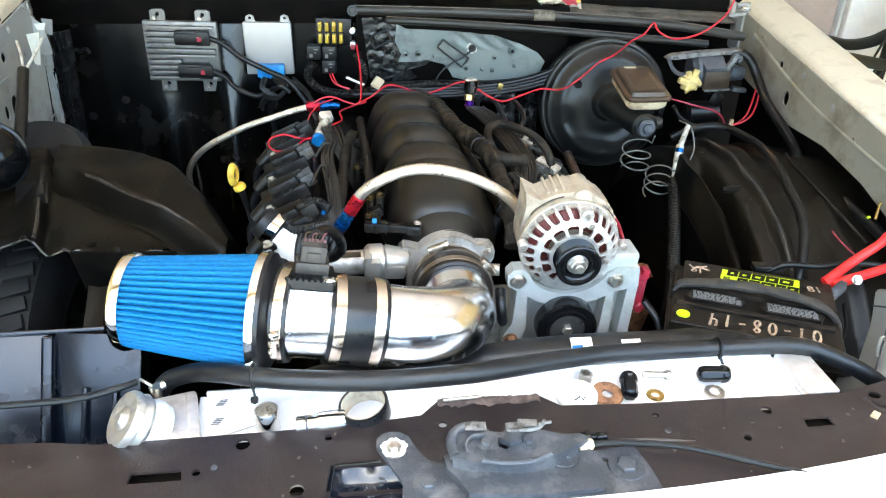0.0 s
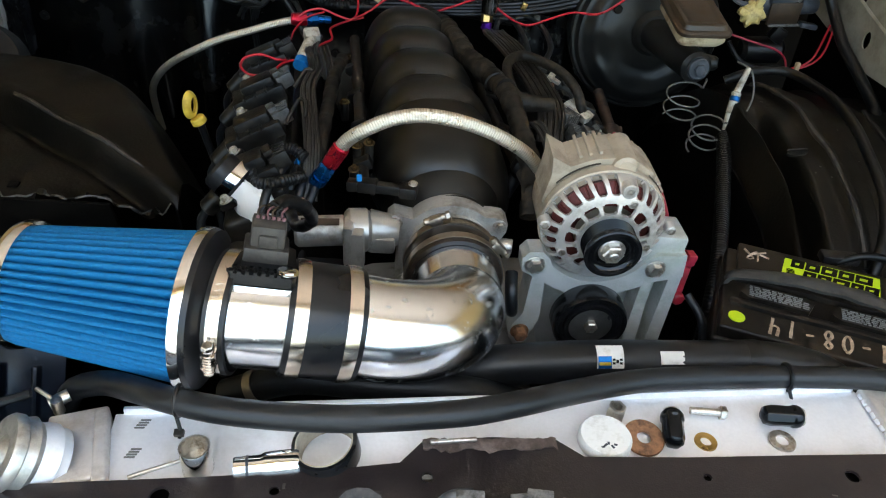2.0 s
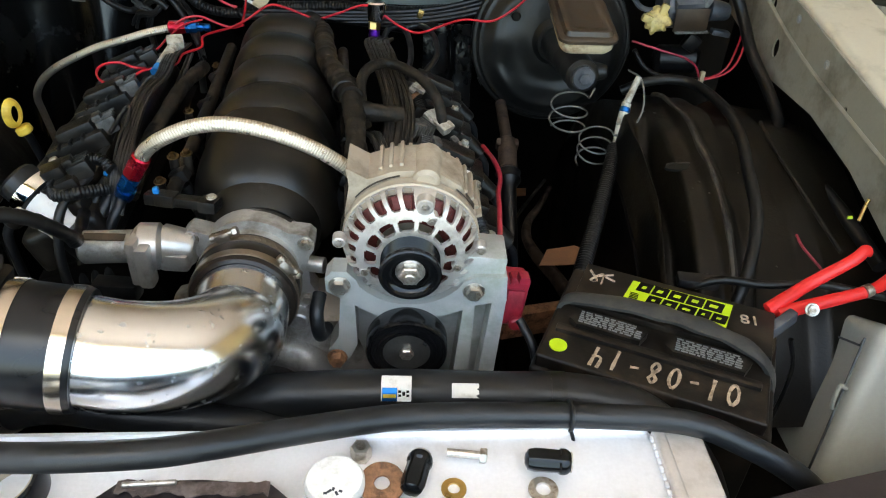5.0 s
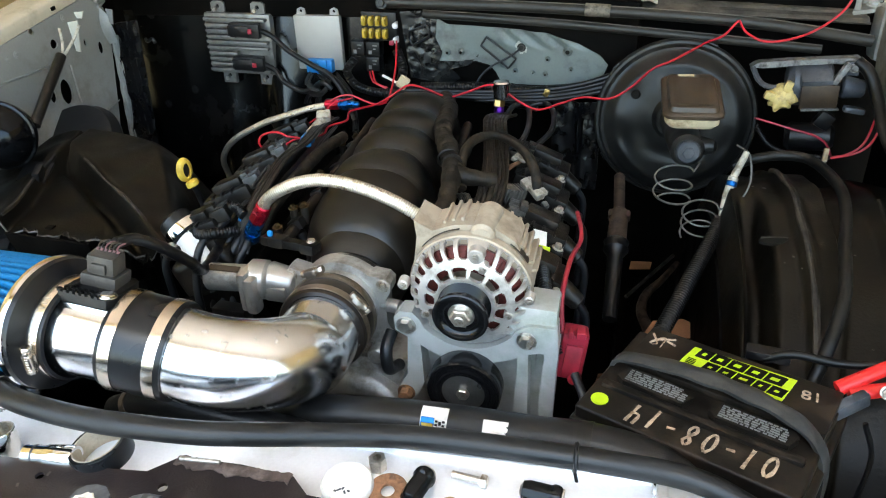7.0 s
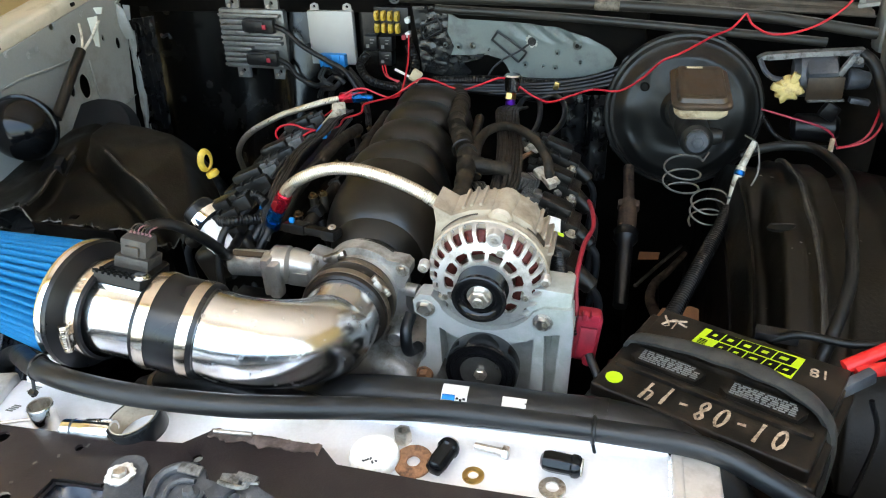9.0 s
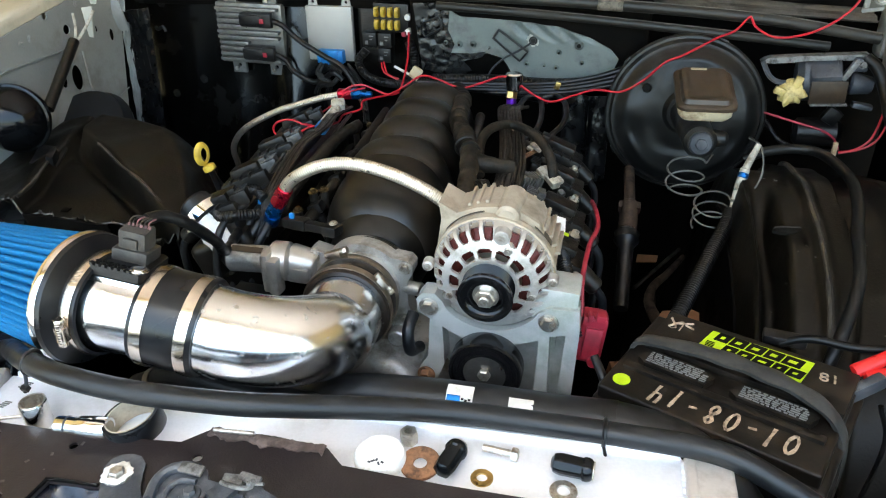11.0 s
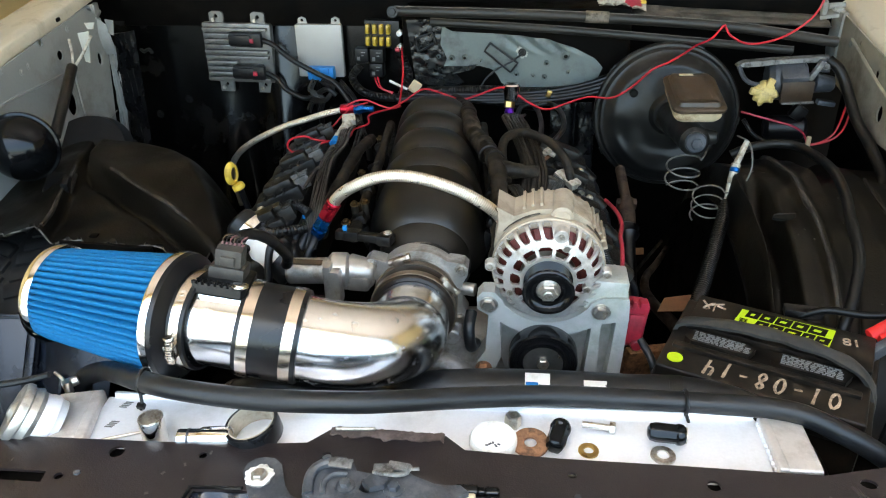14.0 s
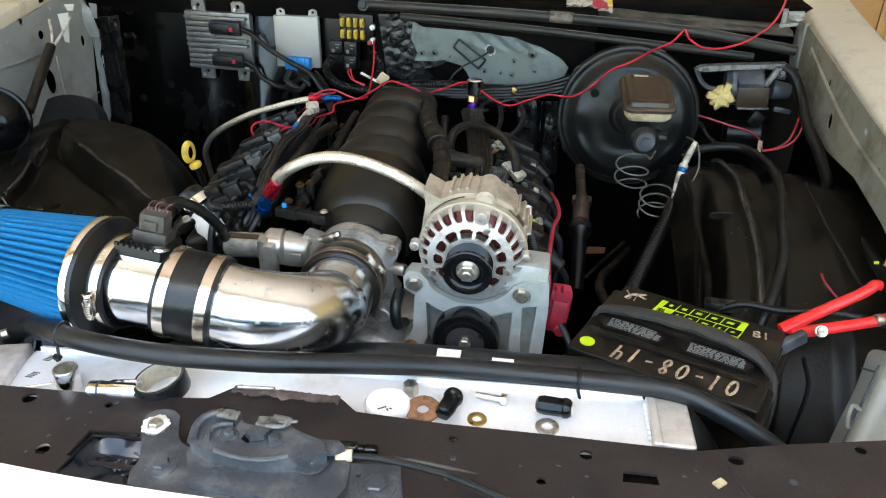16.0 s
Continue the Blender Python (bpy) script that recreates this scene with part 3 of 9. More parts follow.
def plate(bm, outer, holes, thick, m=Matrix(), lift=None):
    """A sheet with real holes: outlines in the local xy plane, thick along local z. lift(x, y): height of its top."""
    from mathutils.geometry import delaunay_2d_cdt
    loops = [list(outer)] + [list(h) for h in holes]
    flat = [Vector(p) for lp in loops for p in lp]
    edges, k = [], 0
    for lp in loops:
        edges += [(k + i, k + (i + 1) % len(lp)) for i in range(len(lp))]
        k += len(lp)
    coords, _, tris, *_ = delaunay_2d_cdt(flat, edges, [], 0, 1e-6)
    z = lambda p: lift(p.x, p.y) if lift else 0.0
    top = [bm.verts.new(m @ Vector((p.x, p.y, z(p)))) for p in coords]
    low = [bm.verts.new(m @ Vector((p.x, p.y, z(p) - thick))) for p in coords]
    count = {}
    for t in tris:
        c = sum((coords[i] for i in t), Vector((0, 0))) / 3
        if not inside(c, loops[0]) or any(inside(c, h) for h in loops[1:]):
            continue
        bm.faces.new([top[i] for i in t])
        bm.faces.new([low[i] for i in reversed(t)])
        for a, b in zip(t, (*t[1:], t[0])):
            count[(a, b)] = count.get((a, b), 0) + 1
    for a, b in count:
        if (b, a) not in count:
            bm.faces.new((top[b], top[a], low[a], low[b]))
    bmesh.ops.delete(bm, geom=[v for v in top + low if not v.link_faces], context="VERTS")
    bmesh.ops.recalc_face_normals(bm, faces=bm.faces[:])
    return bm


def ring_of(x, y, r, n=14, ry=None):
    return [(x + r * math.cos(2 * math.pi * i / n), y + (ry or r) * math.sin(2 * math.pi * i / n)) for i in range(n)]


def surface(bm, nx, ny, place, thick=0.004):
    """A sheet of nx by ny cells at place(u, v), with a thickness."""
    g = [[bm.verts.new(place(i / nx, j / ny)) for j in range(ny + 1)] for i in range(nx + 1)]
    for i in range(nx):
        for j in range(ny):
            bm.faces.new((g[i][j], g[i + 1][j], g[i + 1][j + 1], g[i][j + 1]))
    bm.normal_update()
    if thick:
        low = [[bm.verts.new(v.co - v.normal * thick) for v in row] for row in g]
        for i in range(nx):
            for j in range(ny):
                bm.faces.new((low[i][j], low[i][j + 1], low[i + 1][j + 1], low[i + 1][j]))
        for i in range(nx):
            for j in (0, ny):
                bm.faces.new((g[i][j], low[i][j], low[i + 1][j], g[i + 1][j]))
        for j in range(ny):
            for i in (0, nx):
                bm.faces.new((g[i][j], g[i][j + 1], low[i][j + 1], low[i][j]))
    return bm


def mesh_object(name, bm, material, smooth=38.0):
    bmesh.ops.recalc_face_normals(bm, faces=bm.faces[:])
    me = bpy.data.meshes.new(name)
    bm.to_mesh(me)
    bm.free()
    me.polygons.foreach_set("use_smooth", [True] * len(me.polygons))
    me.set_sharp_from_angle(angle=radians(smooth))
    me.materials.append(M[material])
    return new(name, me)


def thing(name, base, label, category, group="", kind=""):
    """An empty at the base of a thing, which parents its parts."""
    ob = new(name)
    ob.empty_display_size = 0.02
    ob.matrix_basis = base if isinstance(base, Matrix) else Matrix.Translation(base)
    return tagged(ob, label, category, group, kind)


def part(name, bm, material, parent, label="", smooth=38.0):
    """One mesh, given in the world's place, under a thing or a part of it."""
    ob = mesh_object(name, bm, material, smooth)
    ob.parent = parent
    if parent.type == "EMPTY":
        ob.matrix_parent_inverse = parent.matrix_basis.inverted()
    return tagged(ob, label)


def single(name, bm, material, label, category, group="", kind="", smooth=38.0):
    return tagged(mesh_object(name, bm, material, smooth), label, category, group, kind)


def B():
    return bmesh.new()


def hexhead(bm, p, direction, r, h, washer=0.0):
    """A bolt head at p that points along direction."""
    d = Vector(direction).normalized()
    p = Vector(p)
    if washer:
        cyl(bm, p, p + d * 0.0016, washer, seg=24, bevel=0.0004)
    lathe(bm, [(0, 0), (r, 0), (r, h * 0.8), (r * 0.86, h), (0, h)], frame_of(p, p + d), 6)
    return bm

def hose_clamp(bm, m, r, w, screw_angle, k=1.0):
    """A worm-drive band round the local z axis, with its slots and its screw; k: size of the worm housing."""
    lathe(bm, [(r, -w / 2), (r + 0.0012, -w / 2), (r + 0.0016, 0), (r + 0.0012, w / 2), (r, w / 2)], m, 56)
    for i in range(10):
        q = m @ pose(0, 0, 0, 0, 0, screw_angle + 16 + i * 5.5) @ pose(r + 0.0016, 0, 0)
        box(bm, (0.0012, 0.0016, w * 0.55), q @ pose(0, 0, 0, 18))
    q = m @ pose(0, 0, 0, 0, 0, screw_angle) @ pose(r + 0.006, 0, 0)
    box(bm, (0.010, 0.016 * k, w * 1.05 * k), q, 0.002)
    a, b = q @ Vector((0.001, -0.014 * k, 0)), q @ Vector((0.001, 0.013 * k, 0))
    cyl(bm, a, b, 0.0045 * k, seg=12, bevel=0.001)
    for i in range(7):
        c, d = a.lerp(b, 0.12 + 0.11 * i), a.lerp(b, 0.16 + 0.11 * i)
        cyl(bm, c, d, 0.0052 * k, seg=12)
    hexhead(bm, b, b - a, 0.0055, 0.005)
    return bm


# ---- garage ----
# the car stands with its nose just inside the open door
bm = B()
box(bm, (5.25, 5.2, 0.1), at(0.95, 2.55, -0.05))
single("ground", bm, "concrete", "stained grey concrete garage floor", "floor", kind="structure")
bm = B()
box(bm, (5.25, 0.15, 2.6), at(0.95, 5.125, 1.30))
single("wall_north", bm, "wall", "ochre painted plaster wall at the back of the garage", "wall", kind="structure")
bm = B()
box(bm, (0.15, 5.1, 2.6), at(-1.60, 2.5, 1.30))
single("wall_west", bm, "wall", "ochre painted plaster garage side wall", "wall", kind="structure")
bm = B()
box(bm, (0.15, 5.1, 2.6), at(3.5, 2.5, 1.30))
single("wall_east", bm, "wall", "ochre painted plaster garage side wall", "wall", kind="structure")
bm = B()
box(bm, (0.25, 0.15, 2.6), at(-1.55, 0.0, 1.30))
box(bm, (0.9, 0.15, 2.6), at(3.15, 0.0, 1.30))
box(bm, (4.10, 0.15, 0.35), at(0.65, 0.0, 2.425))
single("wall_south", bm, "wall", "garage front wall round the wide open door", "wall", kind="structure")
bm = B()
box(bm, (5.3, 5.3, 0.1), at(0.95, 2.56, 2.66))
for k in range(56):
    box(bm, (5.1, 0.076, 0.030), at(0.95, 0.12 + k * 0.090, 2.592))
single("ceiling", bm, "ceiling", "tan wooden garage ceiling with narrow battens", "ceiling", kind="structure")
bm = B()
box(bm, (400, 200, 0.1), at(0, -100.07, -0.07))
single("pavement", bm, "asphalt", "pale sunlit concrete drive outside the garage", "drive", kind="structure")

# ---- car body round the engine bay ----
car = thing("car_body", (0.1, 1.2, 0.0), "open engine bay of a cream car with grey inner fenders", "car")
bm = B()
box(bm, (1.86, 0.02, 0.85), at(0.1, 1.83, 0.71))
part("firewall", bm, "undercoat_shade", car, "black undercoated firewall")
def wavy(u, v):
    x, z = -0.735 + 0.74 * u, 0.635 + 0.50 * v
    lean = 1.35 * math.exp(-((x + 0.318) / 0.050) ** 2) * max(0.0, 1.10 - z) + 0.9 * math.exp(-((x + 0.475) / 0.032) ** 2) * max(0.0, 0.93 - z)
    y = 1.797 + 0.03 * (z - 1.03) - 0.17 * lean - 0.006 * math.exp(-((x + 0.55) / 0.07) ** 2) * (1 - v) + 0.003 * math.sin(9 * x + 5 * z)
    return Vector((x, y, z))


bm = surface(B(), 60, 24, wavy, 0.004)
panel = part("firewall_panel", bm, "board", car, "gloss black delete panel")
for x, z in ((-0.66, 1.08), (-0.66, 0.86), (-0.22, 1.115), (-0.35, 0.76), (-0.06, 0.80), (-0.575, 0.90)):
    part("panel_screw", hexhead(B(), wavy((x + 0.735) / 0.74, (z - 0.635) / 0.50) + Vector((0, -0.001, 0)), (0, -1, 0), 0.006, 0.004, 0.010), "plastic", panel)
# raised grey plate in the middle of the firewall, smeared with black tar at its lower left
def ragged_sheet(outline, x0, x1, z0, z1, cell, depth, thick=0.003):
    """A dented sheet that faces the front, cut to an outline in x and z; depth(x, z): its y."""
    bm = B()
    nx, nz = int((x1 - x0) / cell), int((z1 - z0) / cell)
    pts = {}

    def vert(i, j, back):
        if (i, j, back) not in pts:
            x, z = x0 + i * cell, z0 + j * cell
            if not all(c in keep for c in ((i, j), (i - 1, j), (i, j - 1), (i - 1, j - 1))):
                x, z = nearest(x, z)
            pts[(i, j, back)] = bm.verts.new((x, depth(x, z) + back * thick, z))
        return pts[(i, j, back)]
    keep = {(i, j) for i in range(nx) for j in range(nz) if inside((x0 + (i + 0.5) * cell, z0 + (j + 0.5) * cell), outline)}
    def nearest(x, z):
        best = None
        for (ax, az), (bx, bz) in zip(outline, outline[1:] + outline[:1]):
            f = max(0.0, min(1.0, ((x - ax) * (bx - ax) + (z - az) * (bz - az)) / ((bx - ax) ** 2 + (bz - az) ** 2)))
            q = (ax + f * (bx - ax), az + f * (bz - az))
            d = math.dist(q, (x, z))
            if best is None or d < best[0]:
                best = (d, q)
        return best[1]
    for i, j in sorted(keep):
        ring = ((i, j), (i + 1, j), (i + 1, j + 1), (i, j + 1))
        bm.faces.new([vert(*p, 0) for p in ring])
        bm.faces.new([vert(*p, 1) for p in reversed(ring)])
        for (a, b), near in zip(zip(ring, ring[1:] + ring[:1]), ((i, j - 1), (i + 1, j), (i, j + 1), (i - 1, j))):
            if near not in keep:
                bm.faces.new((vert(*a, 0), vert(*a, 1), vert(*b, 1), vert(*b, 0)))
    return bm


def plate_y(x, z):
    lumps = step((0.115 - x) / 0.05) + step((0.020 - abs(z - 1.0 - 0.1 * (x - 0.1))) / 0.012) * step((0.24 - x) / 0.04)
    fold = 0.003 * math.sin((x * 0.8 + z) * 190) * step((x - 0.20) / 0.03) * step((z - 1.035) / 0.015)
    return 1.695 - 0.0017 * min(1.0, lumps) * (0.6 + noise.noise((x * 75, z * 75, 0.3)) + 0.6 * noise.noise((x * 190, z * 190, 1.7))) - 0.002 * noise.noise((x * 14, z * 14, 4.0)) - fold


def step(t):
    t = min(1.0, max(0.0, t))
    return t * t * (3 - 2 * t)


outer = [(0.066, 0.985), (0.060, 1.03), (0.064, 1.108), (0.104, 1.087), (0.175, 1.083), (0.23, 1.080), (0.315, 1.070), (0.374, 1.050), (0.415, 1.030), (0.433, 1.010), (0.423, 0.984), (0.383, 0.972), (0.30, 0.965), (0.248, 0.966), (0.214, 0.974), (0.204, 0.992), (0.192, 1.005), (0.163, 1.013), (0.11, 1.004)]
plate_ob = part("firewall_plate", ragged_sheet(outer, 0.0, 0.45, 0.95, 1.13, 0.0028, plate_y), "primer", car, "grey-green primer plate with black overspray", 60)
smear = [(0.020, 0.975), (0.014, 1.025), (0.004, 1.112), (0.062, 1.114), (0.082, 1.095), (0.078, 1.06), (0.092, 1.03), (0.085, 1.012), (0.120, 1.012), (0.160, 1.016), (0.150, 1.004), (0.112, 0.996), (0.130, 0.976), (0.100, 0.960), (0.06, 0.968)]
part("tar_smear", ragged_sheet(smear, 0.0, 0.17, 0.95, 1.13, 0.0028, lambda x, z: plate_y(x, z) - 0.0025), "tar", plate_ob, "lumpy glossy black tar smear", 60)
for x, z, r in ((0.103, 1.030, 0.0060), (0.132, 1.031, 0.0062), (0.167, 1.024, 0.0030), (0.312, 1.020, 0.0050), (0.246, 0.995, 0.0050), (0.308, 0.989, 0.0050), (0.074, 1.034, 0.0050), (0.283, 0.992, 0.0035), (0.352, 1.036, 0.0085), (0.36, 1.000, 0.0040)):
    screw = part("plate_screw", lathe(B(), [(0, 0.008), (r * 0.55, 0.008), (r * 0.75, 0.005), (r, 0.003), (r * 1.25, -0.002)], frame_of((x, plate_y(x, z), z), (x, plate_y(x, z) - 0.01, z)), 16), "primer", plate_ob)
    # flat black disc paints the dark inside of the bore
    part("bore_dark_disc", cyl(B(), (x, plate_y(x, z) - 0.006, z), (x, plate_y(x, z) - 0.0088, z), r * 0.5, seg=10), "ink", screw)
bolt_y = plate_y(0.258, 1.042)
part("splashed_ring", lathe(B(), [(0.006, 0.002), (0.012, 0.0018), (0.0150, -0.001)], frame_of((0.258, bolt_y, 1.042), (0.258, bolt_y - 0.01, 1.042)), 44, lambda a, k: 1 + 0.14 * math.sin(7 * a) + 0.10 * math.sin(13 * a)), "greytank", plate_ob, "ring of splashed pale paint")
part("plate_bolt", hexhead(B(), (0.258, bolt_y - 0.001, 1.042), (0, -1, 0), 0.0065, 0.006, 0.009), "coil", plate_ob)


def bent_wire(corners, r):
    """A wire with sharp corners through the points."""
    C = []
    for a, b in zip(corners, corners[1:]):
        C += [Vector(a).lerp(Vector(b), k / 8) for k in range(8)]
    return sweep(B(), C + [Vector(corners[-1])], r, 8, raw=True)


part("wire_frame", bent_wire([(x, 1.682, z) for x, z in ((0.188, 1.065), (0.249, 1.022), (0.233, 1.002), (0.176, 1.048), (0.188, 1.065), (0.20, 1.0565))], 0.0024), "plastic", car, "bent black wire frame")
part("wire_frame", bent_wire([(x, 1.682, z) for x, z in ((0.026, 1.074), (0.061, 1.088), (0.068, 1.065), (0.031, 1.046), (0.024, 1.060), (0.026, 1.074), (0.030, 1.0756))], 0.0022), "plastic", car, "bent black wire frame")
part("ground_wire", sweep(B(), [(0.256, 1.682, 1.041), (0.234, 1.672, 1.027), (0.203, 1.668, 1.011), (0.179, 1.665, 0.990), (0.166, 1.66, 0.965)], 0.0022, 8), "plastic", car)
bm = B()
box(bm, (0.50, 0.12, 0.20), at(0.24, 1.764, 1.035), 0.015)
part("plate_box", bm, "undercoat_shade", car)


def tar_strip(u, v):
    x, z = 0.325 + 0.100 * u, 0.74 + 0.19 * v
    return Vector((x, 1.700 + 0.08 * (z - 0.90) - 0.003 * noise.noise((x * 50, z * 25, 2.0)) - 0.0006 * noise.noise((x * 150, z * 90, 5.0)) - 0.010 * math.exp(-((u - 0.55) / 0.06) ** 2), z))


part("tar_strip", surface(B(), 40, 70, tar_strip, 0.003), "sealant", car, "shiny black brushed tar on the firewall", 60)

# cowl above the firewall, with the seal and the two long rods in front of it
bm = B()
box(bm, (1.70, 0.30, 0.05), at(0.1, 1.93, 1.13, 6), 0.01)
box(bm, (1.00, 0.04, 0.10), at(-0.20, 1.80, 1.13), 0.008)
part("cowl", bm, "undercoat_shade", car, "black cowl")


def ledge(u, v):
    x, y = 0.30 + 0.60 * u, 1.722 + 0.15 * v
    groove = 0.004 * step((x - 0.56) / 0.05) * max(0.0, math.sin(2 * math.pi * 5.5 * v)) ** 0.5
    return Vector((x, y, 1.1185 + 0.22 * 0.15 * v - 0.055 * max(0.0, x - 0.45) - groove + 0.0015 * noise.noise((x * 12, y * 40, 1.0))))


part("cowl_ledge", surface(B(), 40, 66, ledge, 0.003), "dustcowl", car, "dusty grey-brown cowl ledge with long slats", 60)
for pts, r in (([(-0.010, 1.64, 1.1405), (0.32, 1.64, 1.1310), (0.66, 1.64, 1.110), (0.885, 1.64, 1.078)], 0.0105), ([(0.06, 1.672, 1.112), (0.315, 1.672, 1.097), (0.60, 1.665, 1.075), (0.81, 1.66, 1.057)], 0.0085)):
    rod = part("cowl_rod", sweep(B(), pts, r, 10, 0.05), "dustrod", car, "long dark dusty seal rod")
    # Thin pale line on the crest stands in for the rod's highlight.
    part("crest_highlight", sweep(B(), [(x, y - 0.3 * r, z + 0.96 * r) for x, y, z in pts], 0.0012, 6, 0.05), "worn", rod, "pale crest line drawn as a highlight")
part("rod_pivot", hexhead(B(), (-0.014, 1.632, 1.140), (0, -1, 0.2), 0.008, 0.006, 0.012), "coil", car)
bm = B()
cyl(bm, (0.385, 1.64, 1.1285), (0.432, 1.64, 1.1262), 0.0122, seg=16, bevel=0.001)
part("tape_wrap", bm, "dirtytape", car, "dirty masking tape wrap")


def inner_fender(side):
    """The grey inner panel of a fender with its holes; side -1 or 1."""
    bm = B()
    if side < 0:
        x0 = -0.690
        outer = [(0.95, 0.80), (0.95, 1.038), (1.30, 1.098), (1.62, 1.152), (1.672, 1.120), (1.668, 1.038), (1.634, 0.885), (1.60, 0.76), (1.4, 0.72)]
        holes = [ring_of(1.490, 0.980, 0.016, 16, 0.027), ring_of(1.450, 0.983, 0.009, 12, 0.015), ring_of(1.494, 1.080, 0.010, 14), ring_of(1.443, 1.117, 0.007, 10),
                 ring_of(1.631, 1.040, 0.008, 12, 0.014), ring_of(1.585, 1.062, 0.004, 10, 0.008)]
    else:
        x0 = 0.925
        outer = [(0.72, 0.86), (0.72, 0.950), (1.1, 1.015), (1.35, 1.055), (1.72, 1.115), (1.74, 1.08), (1.70, 0.98), (1.45, 0.935), (1.30, 0.94), (1.16, 0.92), (1.0, 0.875), (0.88, 0.80), (0.74, 0.74)]
        holes = [ring_of(1.52, 1.045, 0.008, 12), ring_of(1.60, 1.06, 0.006, 10), ring_of(1.62, 1.08, 0.005, 10), ring_of(1.22, 0.985, 0.004, 8), ring_of(1.47, 0.985, 0.011, 12, 0.016)]
    m = Matrix(((0, 0, 1, x0), (1, 0, 0, 0), (0, 1, 0, 0), (0, 0, 0, 1)))
    plate(bm, outer, holes, 0.003, m)
    return bm


part("fender_panel", inner_fender(-1), "fender", car, "grey inner fender panel with punched holes")
part("fender_panel", inner_fender(1), "beige", car, "beige-grey inner fender panel")
# Black sheets added behind the panels to keep their holes dark.
for x, pts2 in ((-0.730, [(0.90, 0.70), (0.90, 0.99), (1.30, 1.06), (1.74, 1.13), (1.74, 0.70)]), (0.962, [(0.70, 0.66), (0.70, 0.925), (1.10, 0.99), (1.74, 1.095), (1.74, 0.70)])):
    m = Matrix(((0, 0, 1, x), (1, 0, 0, 0), (0, 1, 0, 0), (0, 0, 0, 1)))
    part("fender_backing", plate(B(), pts2, [], 0.003, m), "undercoat_shade", car)
# pressed rib along the inner panels, drip channel and corner post
for side, x in ((-1, -0.6865), (1, 0.920)):
    bm = B()
    sweep(bm, [(x, 0.95, 0.985), (x, 1.269, 1.038), (x, 1.40, 1.042), (x, 1.48, 1.044)] if side < 0 else [(x, 0.80, 0.935), (x, 1.25, 0.985), (x, 1.45, 1.02), (x, 1.66, 1.08)], 0.0032, 8, 0.03, squash=0.7)
    part("pressed_rib", bm, "fender" if side < 0 else "beige", car)
    for y, z in ((1.05, 1.0), (1.307, 1.116), (1.36, 1.10), (1.535, 1.145), (1.385, 1.105)) if side < 0 else ((1.05, 1.0), (1.30, 1.04), (1.42, 1.07), (1.66, 1.09)):
        part("fender_screw", hexhead(B(), (x, y, z - 0.02), (-side, 0, 0), 0.0045, 0.003, 0.007), "fender", car)
def post_at(u, v):
    """The folded seam between the fender panel and the firewall: a pale flange, then a crumpled black strip."""
    z = 0.70 + 0.385 * v
    shift = 0.120 * (z - 1.06) * (1.0 if z < 1.06 else 0.35)
    crush = 0.006 * math.sin(38 * u + 14 * v) * math.sin(math.pi * u) + 0.004 * noise.noise((u * 7, v * 16, 3.0))
    return Vector((-0.690 + 0.052 * u + shift * 0.42, 1.672 + 0.036 * u + shift * 0.25 + crush - 0.012 * math.sin(math.pi * u), z))


part("corner_post", surface(B(), 10, 40, lambda u, v: post_at(0.34 * u, v * 0.93), 0.003), "fender", car, "pale folded corner flange", 60)
part("seam_sealer", surface(B(), 22, 60, lambda u, v: post_at(0.34 + 0.66 * u, v), 0.003), "sealant", car, "shiny black crumpled seam strip", 60)


def gusset_y(x, z):
    d = math.hypot((x + 0.700) / 0.05, (z - 1.085) / 0.05)
    return 1.664 - 0.016 * step(1.15 - d) + 0.10 * max(0.0, -0.70 - x) * 0.5


gusset = part("corner_gusset", ragged_sheet([(-0.745, 1.070), (-0.738, 1.056), (-0.715, 1.045), (-0.689, 1.041), (-0.668, 1.043), (-0.667, 1.066), (-0.670, 1.105), (-0.690, 1.122), (-0.73, 1.126), (-0.748, 1.105)], -0.76, -0.66, 1.03, 1.13, 0.004, gusset_y), "fender", car, "rounded grey corner gusset", 60)
for x, z, r in ((-0.706, 1.094, 0.006), (-0.722, 1.100, 0.005)):
    part("gusset_bolt", hexhead(B(), (x, gusset_y(x, z), z), (0.1, -1, 0.1), r, 0.005, r * 1.5), "fender", gusset)
part("bent_tab", surface(B(), 6, 8, lambda u, v: Vector((-0.667 + 0.026 * u * (1 - 0.4 * v) + 0.004 * v, 1.650 - 0.012 * u, 1.122 - 0.032 * v)), 0.002), "fender", car, "bent sheet tab")
for line in ([(1.521, 1.029), (1.523, 0.932), (1.558, 0.902)], [(1.558, 0.902), (1.600, 0.905), (1.643, 0.915)]):
    part("panel_crease", sweep(B(), [(-0.6868, y, z) for y, z in line], 0.0020, 6, 0.03, squash=0.6), "fender", car)
part("panel_hook", sweep(B(), [(-0.645, 1.735, 1.036), (-0.632, 1.722, 1.034), (-0.616, 1.720, 1.040), (-0.612, 1.722, 1.030)], 0.004, 8, 0.004), "plastic", car, "small glossy black hook")
bm = B()
box(bm, (0.030, 0.06, 0.10), at(0.930, 1.752, 1.070), 0.012)
part("corner_post", bm, "fender", car, "welded corner post")
